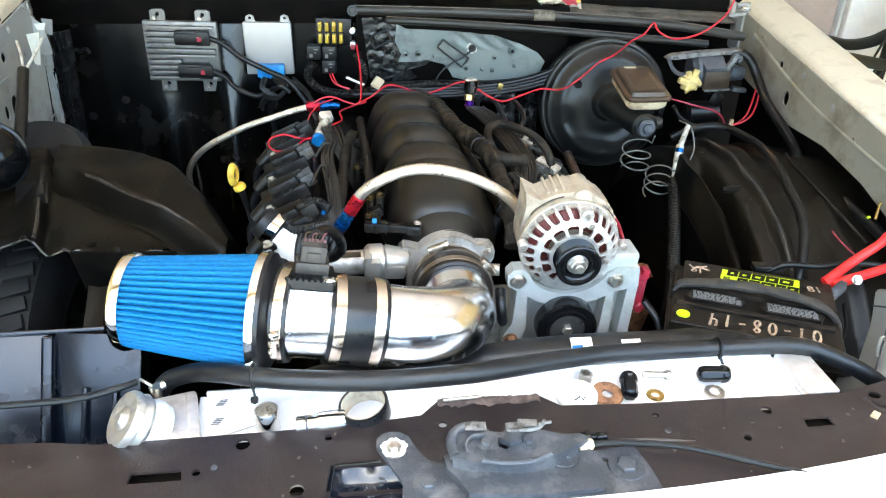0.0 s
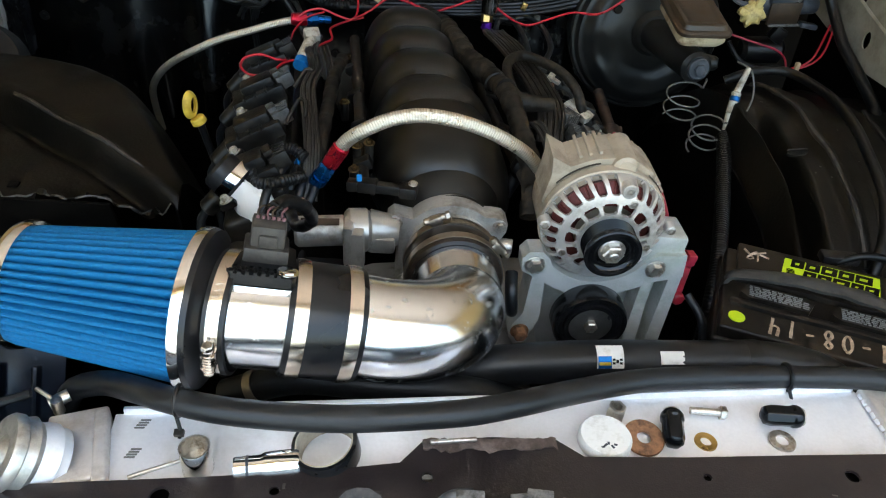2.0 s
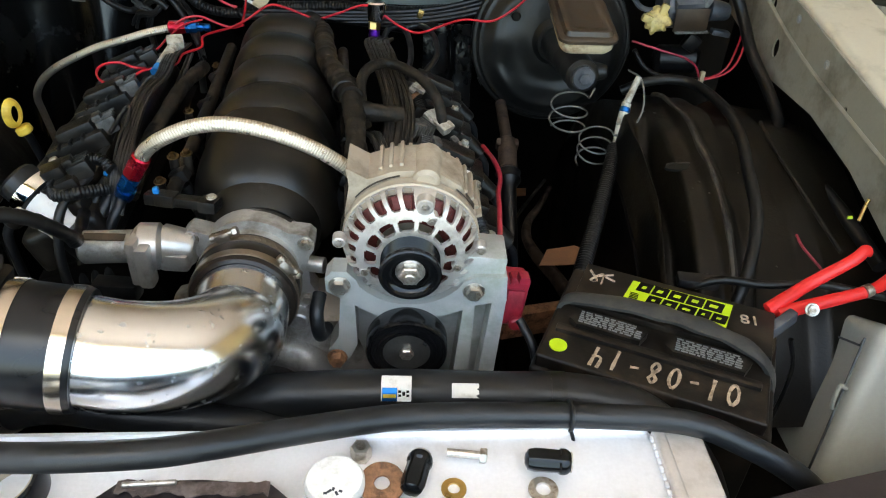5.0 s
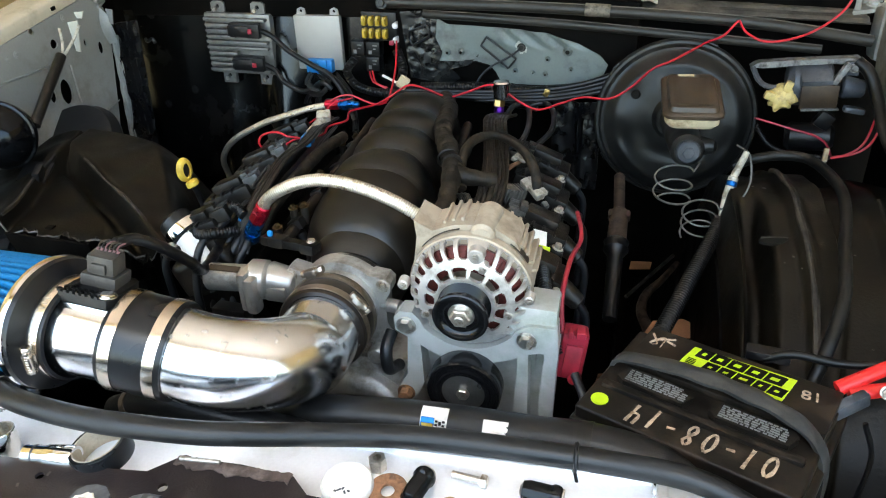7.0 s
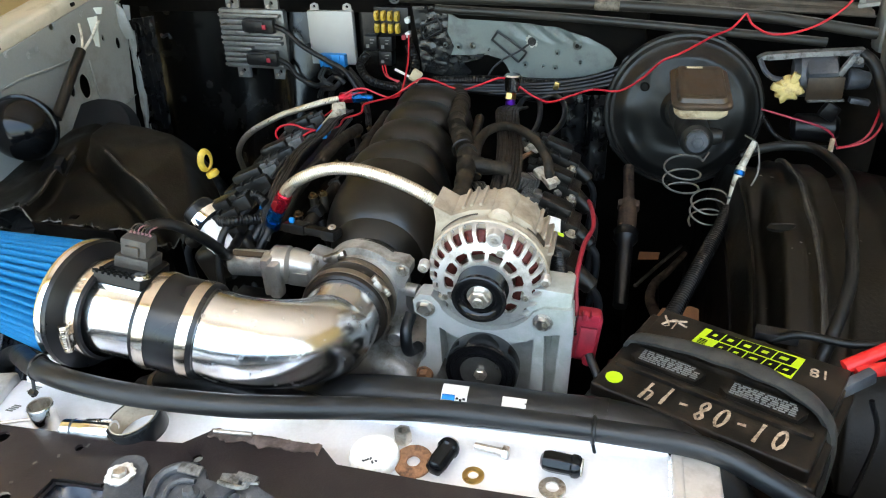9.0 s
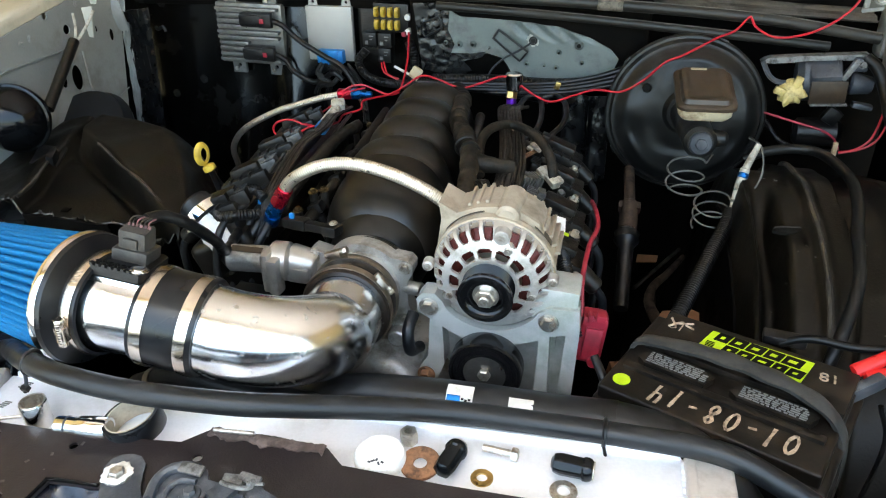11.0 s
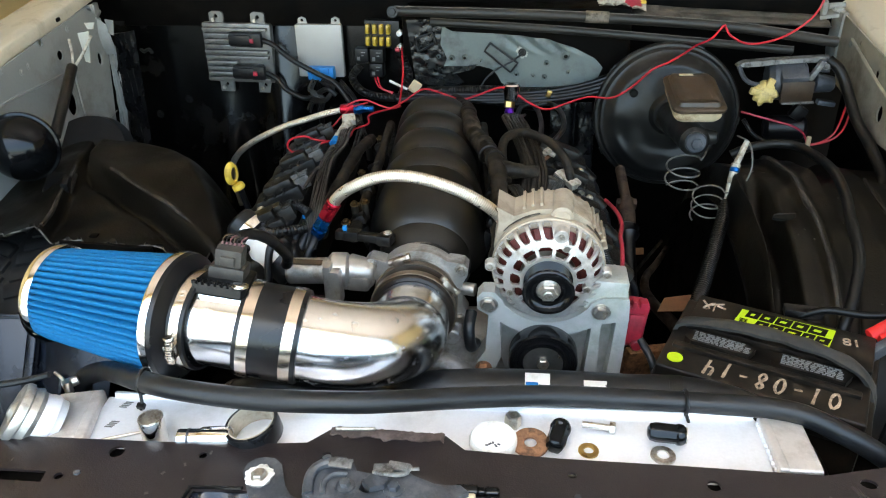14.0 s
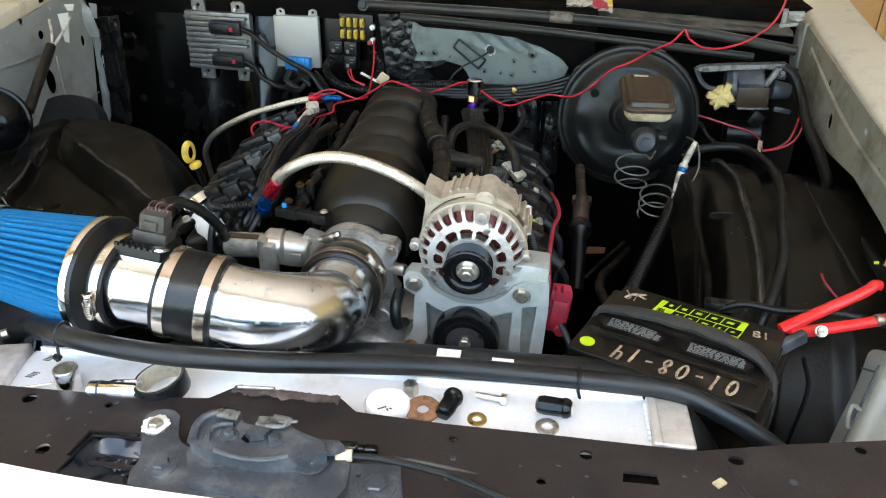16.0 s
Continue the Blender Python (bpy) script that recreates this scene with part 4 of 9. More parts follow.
# hinge brackets at the corners
for x, s in ((-0.71, 1), (0.87, -1)):
    bm = B()
    box(bm, (0.035, 0.05, 0.008), at(x, 1.67, 1.130, 10, 12 * s, 20 * s), 0.003)
    box(bm, (0.010, 0.035, 0.025), at(x + 0.012 * s, 1.67, 1.140, 0, 0, 15 * s), 0.003)
    cyl(bm, (x - 0.012, 1.65, 1.146), (x + 0.018, 1.65, 1.148), 0.006)
    hexhead(bm, (x, 1.63, 1.142), (0, -0.2, 1), 0.008, 0.006, 0.012)
    part("hinge_bracket", bm, "fender", car, "bare metal hinge bracket")


def fender_top(x_in, s, lift, prof, name_label):
    """The cream top flange of a fender: a folded strip that falls towards the front and outwards."""
    bm = B()

    def place(u, v):
        y = 0.42 + 1.55 * u
        z = lift - 0.17 * (1.97 - y) - 0.035 * max(0.0, 1.30 - y)
        k = v * (len(prof) - 1)
        i = min(int(k), len(prof) - 2)
        f = k - i
        dx = prof[i][0] * (1 - f) + prof[i + 1][0] * f
        dz = prof[i][1] * (1 - f) + prof[i + 1][1] * f
        return Vector((x_in + s * dx, y, z + dz))
    surface(bm, 24, 21, place, 0.003)
    return part("fender_top", bm, "cream", car, name_label, 50)


fender_top(-0.697, -1, 1.213, [(0.0, -0.002), (0.001, 0.012), (0.004, 0.020), (0.016, 0.025), (0.060, 0.022), (0.120, 0.010), (0.165, -0.012), (0.180, -0.16)], "cream painted fender top with a punched flange")
fender_top(0.932, 1, 1.160, [(0.0, -0.03), (0.0, 0.0), (0.008, 0.006), (0.030, 0.008), (0.066, 0.010), (0.100, 0.008), (0.116, -0.006), (0.122, -0.16)], "cream painted fender top with a worn edge")
# Black blocks on the uncut flange stand in for its dark holes.
for y in (1.526, 1.30):
    part("flange_hole_fill", box(B(), (0.004, 0.012, 0.008), at(-0.6955, y, 1.221 - 0.17 * (1.97 - y), 8), 0.002), "undercoat_shade", car)


def well_right(u, v):
    y = 0.90 + 0.78 * v
    k = (y - 1.30) / 0.46
    z = 0.50 + 0.41 * math.sqrt(max(0.0, 1 - k * k))
    x = 0.63 + 0.32 * u
    ridge = 0.732 - 0.05 * max(0.0, y - 1.28) - 0.03 * max(0.0, 1.1 - y)
    z += 0.015 * math.exp(-((x - ridge) / 0.008) ** 2) + 0.010 * step((x - ridge) / 0.01)
    z -= 0.026 * step((x - 0.772 + 0.15 * max(0.0, 1.12 - y)) / 0.012)
    z += 0.018 * step((x - 0.830) / 0.03)
    z -= 0.060 * math.exp(-((x - 0.672 + 0.04 * max(0.0, 1.15 - y)) / 0.016) ** 4) * step((1.36 - y) / 0.12)
    z -= 0.05 * max(0, u - 0.7) + 0.07 * max(0.0, 0.05 - u) / 0.05
    z += 0.003 * math.sin(y * 23 + x * 11) + 0.002 * math.sin(y * 51 - x * 37)
    return Vector((x, y, z))


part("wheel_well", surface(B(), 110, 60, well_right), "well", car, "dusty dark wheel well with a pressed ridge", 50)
slot = [(0.020 * math.cos(a) + 0.002 * math.sin(3 * a), 0.0065 * math.sin(a) + 0.0015 * math.cos(2 * a)) for a in [i * math.pi / 9 for i in range(18)]]
# No opening is cut: a black plate gives the slot its dark.
part("slot_dark_plate", plate(B(), slot, [], 0.004, Matrix.Translation(well_right(0.20, 0.38) + Vector((0, 0, 0.0045))) @ pose(0, 0, 0, 12, 0, 10)), "ink", car)
part("slot_lip", sweep(B(), [Matrix.Translation(well_right(0.20, 0.38) + Vector((0, 0.001, 0.0050))) @ pose(0, 0, 0, 12, 0, 10) @ Vector((p[0], p[1] + 0.001, 0)) for p in slot[1:9]], 0.0008, 6, 0.004), "scuff", car)
# Pale scuff that also stands in for the highlight along the ridge.
line = []
for k in range(30):
    y = 1.00 + 0.0155 * k
    x = 0.732 - 0.05 * max(0.0, y - 1.28) - 0.03 * max(0.0, 1.1 - y)
    line.append(well_right((x - 0.63) / 0.32, (y - 0.90) / 0.78) + Vector((0, 0, -0.0005)))
part("ridge_scuff_highlight", sweep(B(), line, 0.0042, 8, 0.012, radius=lambda s: 1 + 0.18 * math.sin(s * 31) + 0.12 * math.sin(s * 83)), "scuff", car, "scuffed crest, paler to stand in for its highlight")


def well_right_side(u, v):
    p = well_right(0, v)
    return Vector((0.63 - 0.03 * u, p.y, p.z * (1 - u) + 0.30 * u))


part("well_side", surface(B(), 6, 30, well_right_side), "undercoat_shade", car)


def well_left(u, v):
    x = -0.76 + 0.53 * u
    y = 1.075 + 0.60 * v + 0.05 * max(0, u - 0.75)
    if v < 0.001:
        y += 0.006 * math.sin(x * 90) + 0.004 * math.sin(x * 230)
    back = 1.50 - 0.24 * max(0.0, x + 0.75) - 2.2 * max(0.0, x + 0.44) ** 1.5
    over = max(0.0, y - back + 0.05)
    z = 0.872 - 2.6 * over ** 1.45 + 0.02 * step((y - 1.08) / 0.25)
    z -= 0.9 * max(0.0, x + 0.36) ** 1.5
    ridge = -0.58 - 0.28 * (y - 1.30)
    z += 0.026 * step((ridge - x + 0.008) / 0.016) - 0.20 * max(0.0, ridge - x - 0.02) * (1 if x > -0.72 else 1)
    # crease from the ridge down to the front corner
    d = ((x + 0.57) * 0.573 + (y - 1.31) * 0.819)
    z += 0.036 * step((d + 0.008) / 0.026) * step((x - ridge) / 0.02) - 0.016 * math.exp(-((d + 0.012) / 0.010) ** 2) * step((x - ridge) / 0.02)
    z += 0.003 * math.sin(x * 19 + y * 9) + 0.002 * math.sin(y * 41 - x * 27)
    return Vector((x, y, z))


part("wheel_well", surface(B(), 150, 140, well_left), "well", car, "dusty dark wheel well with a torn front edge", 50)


# Paler crest lines: scuffs plus the painted sheen of the creases.
line = []
for k in range(24):
    y = 1.085 + 0.0092 * k
    x = -0.58 - 0.28 * (y - 1.30) - 0.006
    line.append(well_left((x + 0.76) / 0.53, (y - 1.075) / 0.60) + Vector((0, 0, -0.001)))
part("ridge_scuff_highlight", sweep(B(), line, 0.0034, 8, 0.010, radius=lambda s: 1 + 0.2 * math.sin(s * 37)), "scuff", car, "scuffed crest, paler to stand in for its highlight")
line = []
for k in range(20):
    x = -0.50 + 0.0115 * k
    y = 1.31 + (0.012 - (x + 0.57) * 0.573) / 0.819
    line.append(well_left((x + 0.76) / 0.53, (y - 1.075) / 0.60) + Vector((0, 0, -0.0015)))
part("ridge_scuff_highlight", sweep(B(), line, 0.0030, 8, 0.010, radius=lambda s: 1 + 0.2 * math.sin(s * 41)), "scuff", car)
# The tab's hole is not cut; a black block paints its dark.
part("tab_hole_fill", box(B(), (0.014, 0.012, 0.003), Matrix.Translation(well_left(0.60, 0.03) + Vector((0, 0, 0.001))) @ pose(0, 0, 0, 5, 0, 0), 0.004), "undercoat_shade", car)


def splash(u, v):
    p = well_left(1, v)
    return Vector((p.x + 0.04 * u, p.y, p.z * (1 - u) + 0.25 * u))


part("well_side", surface(B(), 6, 20, splash), "undercoat_shade", car)

rnd = random.Random(33)
edge = [well_left(0.02 + 0.96 * k / 40, 0.0) + Vector((0, -0.001, -0.001 + rnd.uniform(-0.0008, 0.0008))) for k in range(41)]
part("worn_edge", sweep(B(), edge, 0.0016, 6, 0.006, squash=0.6), "worn", car, "bare worn metal edge")
for k in range(22):
    u, v = rnd.uniform(0.05, 0.95), rnd.uniform(0.1, 0.95)
    p = wavy(u, v) + Vector((0, -0.0006, 0))
    part("paint_chip", box(B(), (rnd.uniform(0.0015, 0.005), 0.0006, rnd.uniform(0.001, 0.0025)), Matrix.Translation(p) @ pose(0, 0, 0, 0, rnd.uniform(-60, 60), 0)), "worn", panel)
for k in range(14):
    p = well_right(rnd.uniform(0.1, 0.6), rnd.uniform(0.15, 0.7)) + Vector((0, 0, 0.0006))
    part("paint_chip", box(B(), (rnd.uniform(0.001, 0.003), rnd.uniform(0.002, 0.006), 0.0008), Matrix.Translation(p) @ pose(0, 0, 0, 0, 0, rnd.uniform(0, 180))), "worn", car)

# radiator support: a long folded sheet with holes
outer = [(-0.62, 0.52), (-0.30, 0.500), (0.0, 0.480), (0.13, 0.476), (0.30, 0.480), (0.55, 0.500), (0.95, 0.545), (0.95, 0.748), (0.764, 0.680), (0.664, 0.654), (0.57, 0.626), (0.43, 0.624), (0.32, 0.623), (0.226, 0.622),
         (0.205, 0.640), (0.150, 0.644), (0.087, 0.641), (0.066, 0.618), (0.0, 0.614), (-0.10, 0.609), (-0.19, 0.606), (-0.28, 0.603), (-0.33, 0.61), (-0.62, 0.62)]
holes = [ring_of(-0.126, 0.592, 0.0080), ring_of(-0.036, 0.595, 0.0045, 10), ring_of(0.331, 0.602, 0.004, 10), ring_of(0.462, 0.601, 0.0065),
         ring_of(0.607, 0.620, 0.008, 12, 0.006), ring_of(-0.167, 0.555, 0.0045, 10), ring_of(-0.064, 0.524, 0.0075), ring_of(0.735, 0.660, 0.006, 10),
         [(-0.233, 0.545), (-0.180, 0.546), (-0.183, 0.560), (-0.232, 0.559)], [(-0.033, 0.497), (0.050, 0.490), (0.050, 0.548), (0.020, 0.554), (-0.028, 0.551)],
         [(0.495, 0.571), (0.530, 0.573), (0.528, 0.586), (0.497, 0.585)], ring_of(0.089, 0.606, 0.005, 10), ring_of(0.42, 0.56, 0.005, 10)]


def support_z(x, y):
    return 0.900 - 0.010 * max(0.0, x - 0.5) / 0.3 + (0.004 if 0.06 < x < 0.24 and y > 0.615 else 0.0)


bm = plate(B(), outer, holes, 0.003, Matrix(), support_z)
support = part("radiator_support", bm, "support", car, "dark rusty painted radiator support with punched holes")
# Black sheet added just below, so that the punched holes look dark.
bm = plate(B(), [(-0.62, 0.53), (-0.05, 0.53), (-0.05, 0.575), (0.06, 0.575), (0.06, 0.53), (0.95, 0.55), (0.95, 0.743), (0.764, 0.676), (0.664, 0.650), (0.576, 0.622), (0.525, 0.6125), (-0.62, 0.600)], [], 0.002, Matrix.Translation((0, 0, 0.8900)))
part("hole_backing", bm, "undercoat_shade", car)
bm = B()
box(bm, (1.6, 0.004, 0.10), at(0.15, 0.530, 0.835))
part("support_front", bm, "support", car)
bm = B()
box(bm, (1.5, 0.14, 0.008), at(0.15, 0.585, 0.79))
part("support_shelf", bm, "undercoat_shade", car)
bm = B()
sweep(bm, [(0.590, 0.615, 0.8945), (0.610, 0.575, 0.8945), (0.615, 0.535, 0.8945)], 0.004, 8)
part("support_seam", bm, "support", car)
# rusted raised lip behind the latch, with a torn edge
rnd = random.Random(5)
lip = [(0.086 + 0.0038 * k, 0.6405 + rnd.uniform(-0.0006, 0.0016)) for k in range(32)]
lip += [(0.204 - 0.0038 * k, 0.6290 + 0.002 * math.sin(k * 0.7) + rnd.uniform(-0.0012, 0.0012)) for k in range(32)]
bm = plate(B(), lip, [], 0.0015, Matrix.Translation((0, 0, 0.0)), lambda x, y: 0.9060 + 0.0006 * math.sin(x * 420) + 0.0005 * math.sin(x * 1100 + y * 900))
part("rusty_lip", bm, "rustlip", car, "flaking rusty lip")
for x, y, r in ((0.335, 0.575, 0.003), (0.60, 0.56, 0.004), (0.655, 0.60, 0.004), (-0.15, 0.56, 0.0035)):
    part("support_rivet", hexhead(B(), (x, y, support_z(x, y)), (0, 0, 1), r, 0.002), "latch", car)
bm = B()
box(bm, (0.012, 0.008, 0.003), at(0.585, 0.585, 0.8985, 0, 0, 40), 0.001)
part("paint_chip", bm, "nylon", car)


for k in range(40):
    x, y = rnd.uniform(-0.5, 0.75), rnd.uniform(0.51, 0.60)
    if 0.0 < x < 0.31 or not inside((x, y), outer) or any(inside((x, y), h) for h in holes):
        continue
    part("paint_chip", box(B(), (rnd.uniform(0.0015, 0.005), rnd.uniform(0.001, 0.003), 0.0006), Matrix.Translation((x, y, support_z(x, y) + 0.0004)) @ pose(0, 0, 0, 0, 0, rnd.uniform(0, 180))), "worn", support)


def nose(u, v):
    x = -0.75 + 1.8 * u
    d = abs(x - 0.13)
    y = 0.484 + 0.19 * min(d, 0.6) ** 2 - 0.34 * v
    z = 0.9045 + 0.014 * math.sin(v * 3.0) - 0.25 * max(0, v - 0.45) ** 1.5
    return Vector((x, y, z))


def recess(u, v):
    x, y = -0.036 + 0.090 * u, 0.486 + 0.070 * v
    return Vector((x, y, 0.8935 - 0.012 * min(1.0, 5 * u) * min(1.0, 5 * (1 - v)) + 0.0015 * math.sin(x * 160) * math.sin(y * 210)))


pressing = part("stamped_recess", surface(B(), 30, 24, recess, 0.002), "baffle", car, "blue-black stamped recess in the support", 60)
part("recess_lip", sweep(B(), [(-0.033, 0.520, 0.9005), (-0.031, 0.548, 0.9008), (-0.026, 0.553, 0.9010), (0.020, 0.5555, 0.9010)], 0.0026, 8, 0.006, squash=0.8), "lug", car, "shiny black rolled lip")
rnd2 = random.Random(18)
for k in range(26):
    x, y = 0.006 + rnd2.gauss(0.008, 0.010), 0.535 + rnd2.gauss(0, 0.008)
    if -0.02 < x < 0.04 and 0.51 < y < 0.55:
        p = recess((x + 0.036) / 0.09, (y - 0.486) / 0.07)
        part("bare_fleck", box(B(), (rnd2.uniform(0.001, 0.004), rnd2.uniform(0.001, 0.003), 0.0006), Matrix.Translation(p + Vector((0, 0, 0.0006))) @ pose(0, 0, 0, 0, 0, rnd2.uniform(0, 180))), "hooksteel", pressing)
part("nose_panel", surface(B(), 30, 12, nose), "white", car, "white painted nose panel")

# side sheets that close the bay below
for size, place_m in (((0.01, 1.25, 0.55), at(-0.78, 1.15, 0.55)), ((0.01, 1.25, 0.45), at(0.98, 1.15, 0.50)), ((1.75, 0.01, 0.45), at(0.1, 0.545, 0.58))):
    part("bay_side", box(B(), size, place_m), "undercoat_shade", car)
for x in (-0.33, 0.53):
    part("chassis_rail", box(B(), (0.08, 1.35, 0.10), at(x, 1.12, 0.42), 0.02), "undercoat_shade", car)
# Unseen black sheet, added to keep the lit floor out of the gaps.
part("floor_blocker", box(B(), (1.72, 1.28, 0.006), at(0.1, 1.19, 0.290), 0.001), "undercoat_shade", car, "black sheet added below the engine to hide the lit floor")
part("crossmember", box(B(), (0.9, 0.16, 0.08), at(0.1, 1.12, 0.36), 0.02), "undercoat_shade", car)
# battery shelf and left front box panel
bm = B()
box(bm, (0.34, 0.30, 0.01), at(0.64, 0.86, 0.645), 0.003)
part("battery_tray", bm, "undercoat_shade", car)
bm = B()
box(bm, (0.250, 0.004, 0.30), at(-0.600, 0.865, 0.680, -35, 0, 3), 0.001)
baffle = part("front_baffle", bm, "baffle", car, "glossy blue-black folded baffle sheet")
part("baffle_wing", box(B(), (0.130, 0.004, 0.31), at(-0.408, 0.862, 0.672, -31, 0, -6), 0.001), "baffle", baffle)
part("pressed_fold", box(B(), (0.018, 0.014, 0.30), at(-0.474, 0.858, 0.680, -35, 0, 0), 0.005, 3), "baffle", baffle)
for x in (-0.425, -0.380):
    part("pressed_fold", box(B(), (0.008, 0.010, 0.22), at(x, 0.840 - 0.1 * (x + 0.42), 0.645, -31, 0, -6), 0.003), "baffle", baffle)
part("top_hem", box(B(), (0.330, 0.014, 0.008), at(-0.560, 0.952, 0.803, -35, 0, 2), 0.003), "baffle", baffle)
part("opening_flange", surface(B(), 6, 12, lambda u, v: Vector((-0.437 + 0.030 * u + 0.008 * v, 1.078 - 0.125 * v, 0.872 - 0.074 * v - 0.004 * math.sin(math.pi * u))), 0.003), "well", car, "dark flange beside the tyre opening", 50)
bm = B()
box(bm, (0.16, 0.005, 0.15), at(-0.36, 1.02, 0.84, 15, 0, -4), 0.002)
part("torn_flap", bm, "undercoat_shade", car)

# front tyre behind the left baffle
tm = Matrix.Translation((-0.635, 1.235, 0.535)) @ Matrix.Rotation(radians(90), 4, "Y")
bm = B()
lathe(bm, [(0.20, -0.10), (0.28, -0.105), (0.312, -0.090), (0.320, -0.055), (0.320, 0.055), (0.312, 0.090), (0.28, 0.105), (0.20, 0.10)], tm, 64)
tyre = part("tyre", bm, "tyre", car, "worn black front tyre with grooved tread")
for k in range(64):
    a = 2 * math.pi * k / 64
    for row in (-0.062, 0.0, 0.062):
        bm = box(B(), (0.050, 0.0255, 0.010), tm @ pose(0, 0, 0, 0, 0, math.degrees(a) + (2.8 if row else 0)) @ pose(0.321, 0, row, 0, 90, 0) @ pose(0, 0, 0, 0, 0, 16 if row > 0 else -16), 0.002)
        part("tread_block", bm, "tyre", tyre)

# ---- radiator ----
rad = thing("radiator", (0.16, 0.655, 0.35), "bare aluminium crossflow radiator with a dusty top tank", "radiator")
bm = B()
outer = [(-0.185, 0.602), (0.06, 0.604), (0.08, 0.614), (0.535, 0.614), (0.535, 0.700), (0.527, 0.716), (0.43, 0.710), (0.33, 0.706), (0.24, 0.703), (0.10, 0.696), (0.0, 0.692), (-0.09, 0.691), (-0.19, 0.688)]
plate(bm, outer, [], 0.010, Matrix.Translation((0, 0, 0.886)))
part("top_plate", bm, "tank", rad, "scuffed pale aluminium top plate")
bm = B()
box(bm, (0.71, 0.005, 0.016), at(0.172, 0.7015, 0.884, -10, 0, 2.0), 0.001)
part("rear_lip", bm, "tank", rad)
bm = B()
box(bm, (0.74, 0.06, 0.48), at(0.175, 0.66, 0.62))
part("core", bm, "plastic", rad)
bm = B()
for k in range(40):
    box(bm, (0.72, 0.003, 0.004), at(0.175, 0.692, 0.40 + k * 0.012))
part("fins", bm, "tank", rad)
for x, y, w, deep, high, yaw in ((0.5515, 0.671, 0.042, 0.078, 0.498, 1), (-0.2095, 0.648, 0.050, 0.078, 0.497, 15)):
    bm = B()
    box(bm, (w, deep, high), at(x, y, 0.398 + high / 2, 0, 0, yaw), 0.004, 3)
    box(bm, (w * 0.25, deep * 1.02, high), at(x - math.copysign(w * 0.40, x), y, 0.3995 + high / 2, 0, 0, yaw), 0.003, 3)
    part("end_tank", bm, "endtank", rad, "folded aluminium end tank with weld beads")
    for k in range(9 if x > 0 else 0):
        bm = B()
        cyl(bm, (x - w * 0.55 * (1 if x > 0 else -1), 0.635 + k * 0.008, 0.889), (x - w * 0.55 * (1 if x > 0 else -1), 0.641 + k * 0.008, 0.890), 0.0020, seg=10, bevel=0.001)
        part("weld_bead", bm, "tank", rad)
bm = B()
cm = frame_of((-0.242, 0.630, 0.903), (-0.263, 0.621, 0.923)) @ Matrix.Scale(0.86, 4)
lathe(bm, [(0.030, -0.012), (0.034, 0.0), (0.037, 0.003), (0.034, 0.012), (0.037, 0.014), (0.037, 0.020), (0.034, 0.024), (0.022, 0.025), (0.016, 0.0225), (0.010, 0.026), (0.007, 0.029), (0, 0.029)], cm, 40)
part("filler_cap", bm, "castdark", rad, "round polished filler cap")
part("filler_neck", lathe(B(), [(0.0315, -0.030), (0.0325, -0.022), (0.0345, -0.020), (0.0345, -0.012), (0.0330, -0.008), (0.0330, 0.003)], cm, 40), "tank", rad, "bright filler neck")
bm = B()
cyl(bm, (-0.246, 0.690, 0.897), (-0.232, 0.700, 0.899), 0.006)
sweep(bm, [(-0.258, 0.699, 0.908), (-0.247, 0.694, 0.904), (-0.238, 0.690, 0.899)], 0.002, 8)
cyl(bm, (-0.238, 0.688, 0.890), (-0.238, 0.688, 0.905), 0.005)
part("overflow_nipple", bm, "steel", rad)
for k in (0, 1):
    bm = B()
    for r in range(4):
        box(bm, (0.009, 0.0018, 0.0004), at(-0.165 + 0.0012 * r, 0.640 + 0.0028 * r + k * 0.032, 0.8865), 0)
    part("stamp_mark", bm, "print", rad)

# hoses over the radiator
bm = B()
sweep(bm, [(-0.246, 0.715, 0.872), (-0.232, 0.714, 0.892), (-0.200, 0.704, 0.910), (-0.165, 0.680, 0.928), (-0.121, 0.654, 0.941), (-0.065, 0.636, 0.947), (0.015, 0.629, 0.947), (0.109, 0.635, 0.945), (0.160, 0.650, 0.938),
           (0.221, 0.678, 0.923), (0.293, 0.706, 0.908), (0.350, 0.716, 0.902), (0.408, 0.720, 0.899), (0.470, 0.720, 0.899), (0.556, 0.710, 0.904), (0.610, 0.70, 0.888), (0.665, 0.69, 0.858), (0.72, 0.68, 0.81)], 0.0115, 16, 0.008)
low_hose = thing("heater_hose", (0.2, 0.70, 0.885), "thin black rubber hose lying across the radiator", "hose")
part("hose", bm, "rubber", low_hose)
for x, y, z in ((-0.123, 0.655, 0.9405), (0.452, 0.720, 0.899)):
    bm = B()
    sweep(bm, [(x + 0.004, y + 0.0130 * math.cos(a), z + 0.0130 * math.sin(a)) for a in [i * math.pi / 6 for i in range(13)]], 0.0022, 6, 0.003)
    sweep(bm, [(x + 0.004, y - 0.012, z - 0.006), (x + 0.007, y - 0.018, z - 0.016), (x + 0.006, y - 0.021, z - 0.022)], 0.0018, 6, 0.003)
    box(bm, (0.008, 0.006, 0.006), at(x + 0.006, y - 0.019, z - 0.018, 20), 0.001)
    part("zip_tie", bm, "plastic", low_hose, "black zip tie")
up_hose = thing("radiator_hose", (0.3, 0.80, 0.82), "thick black moulded radiator hose with a white sticker", "hose")
bm = B()
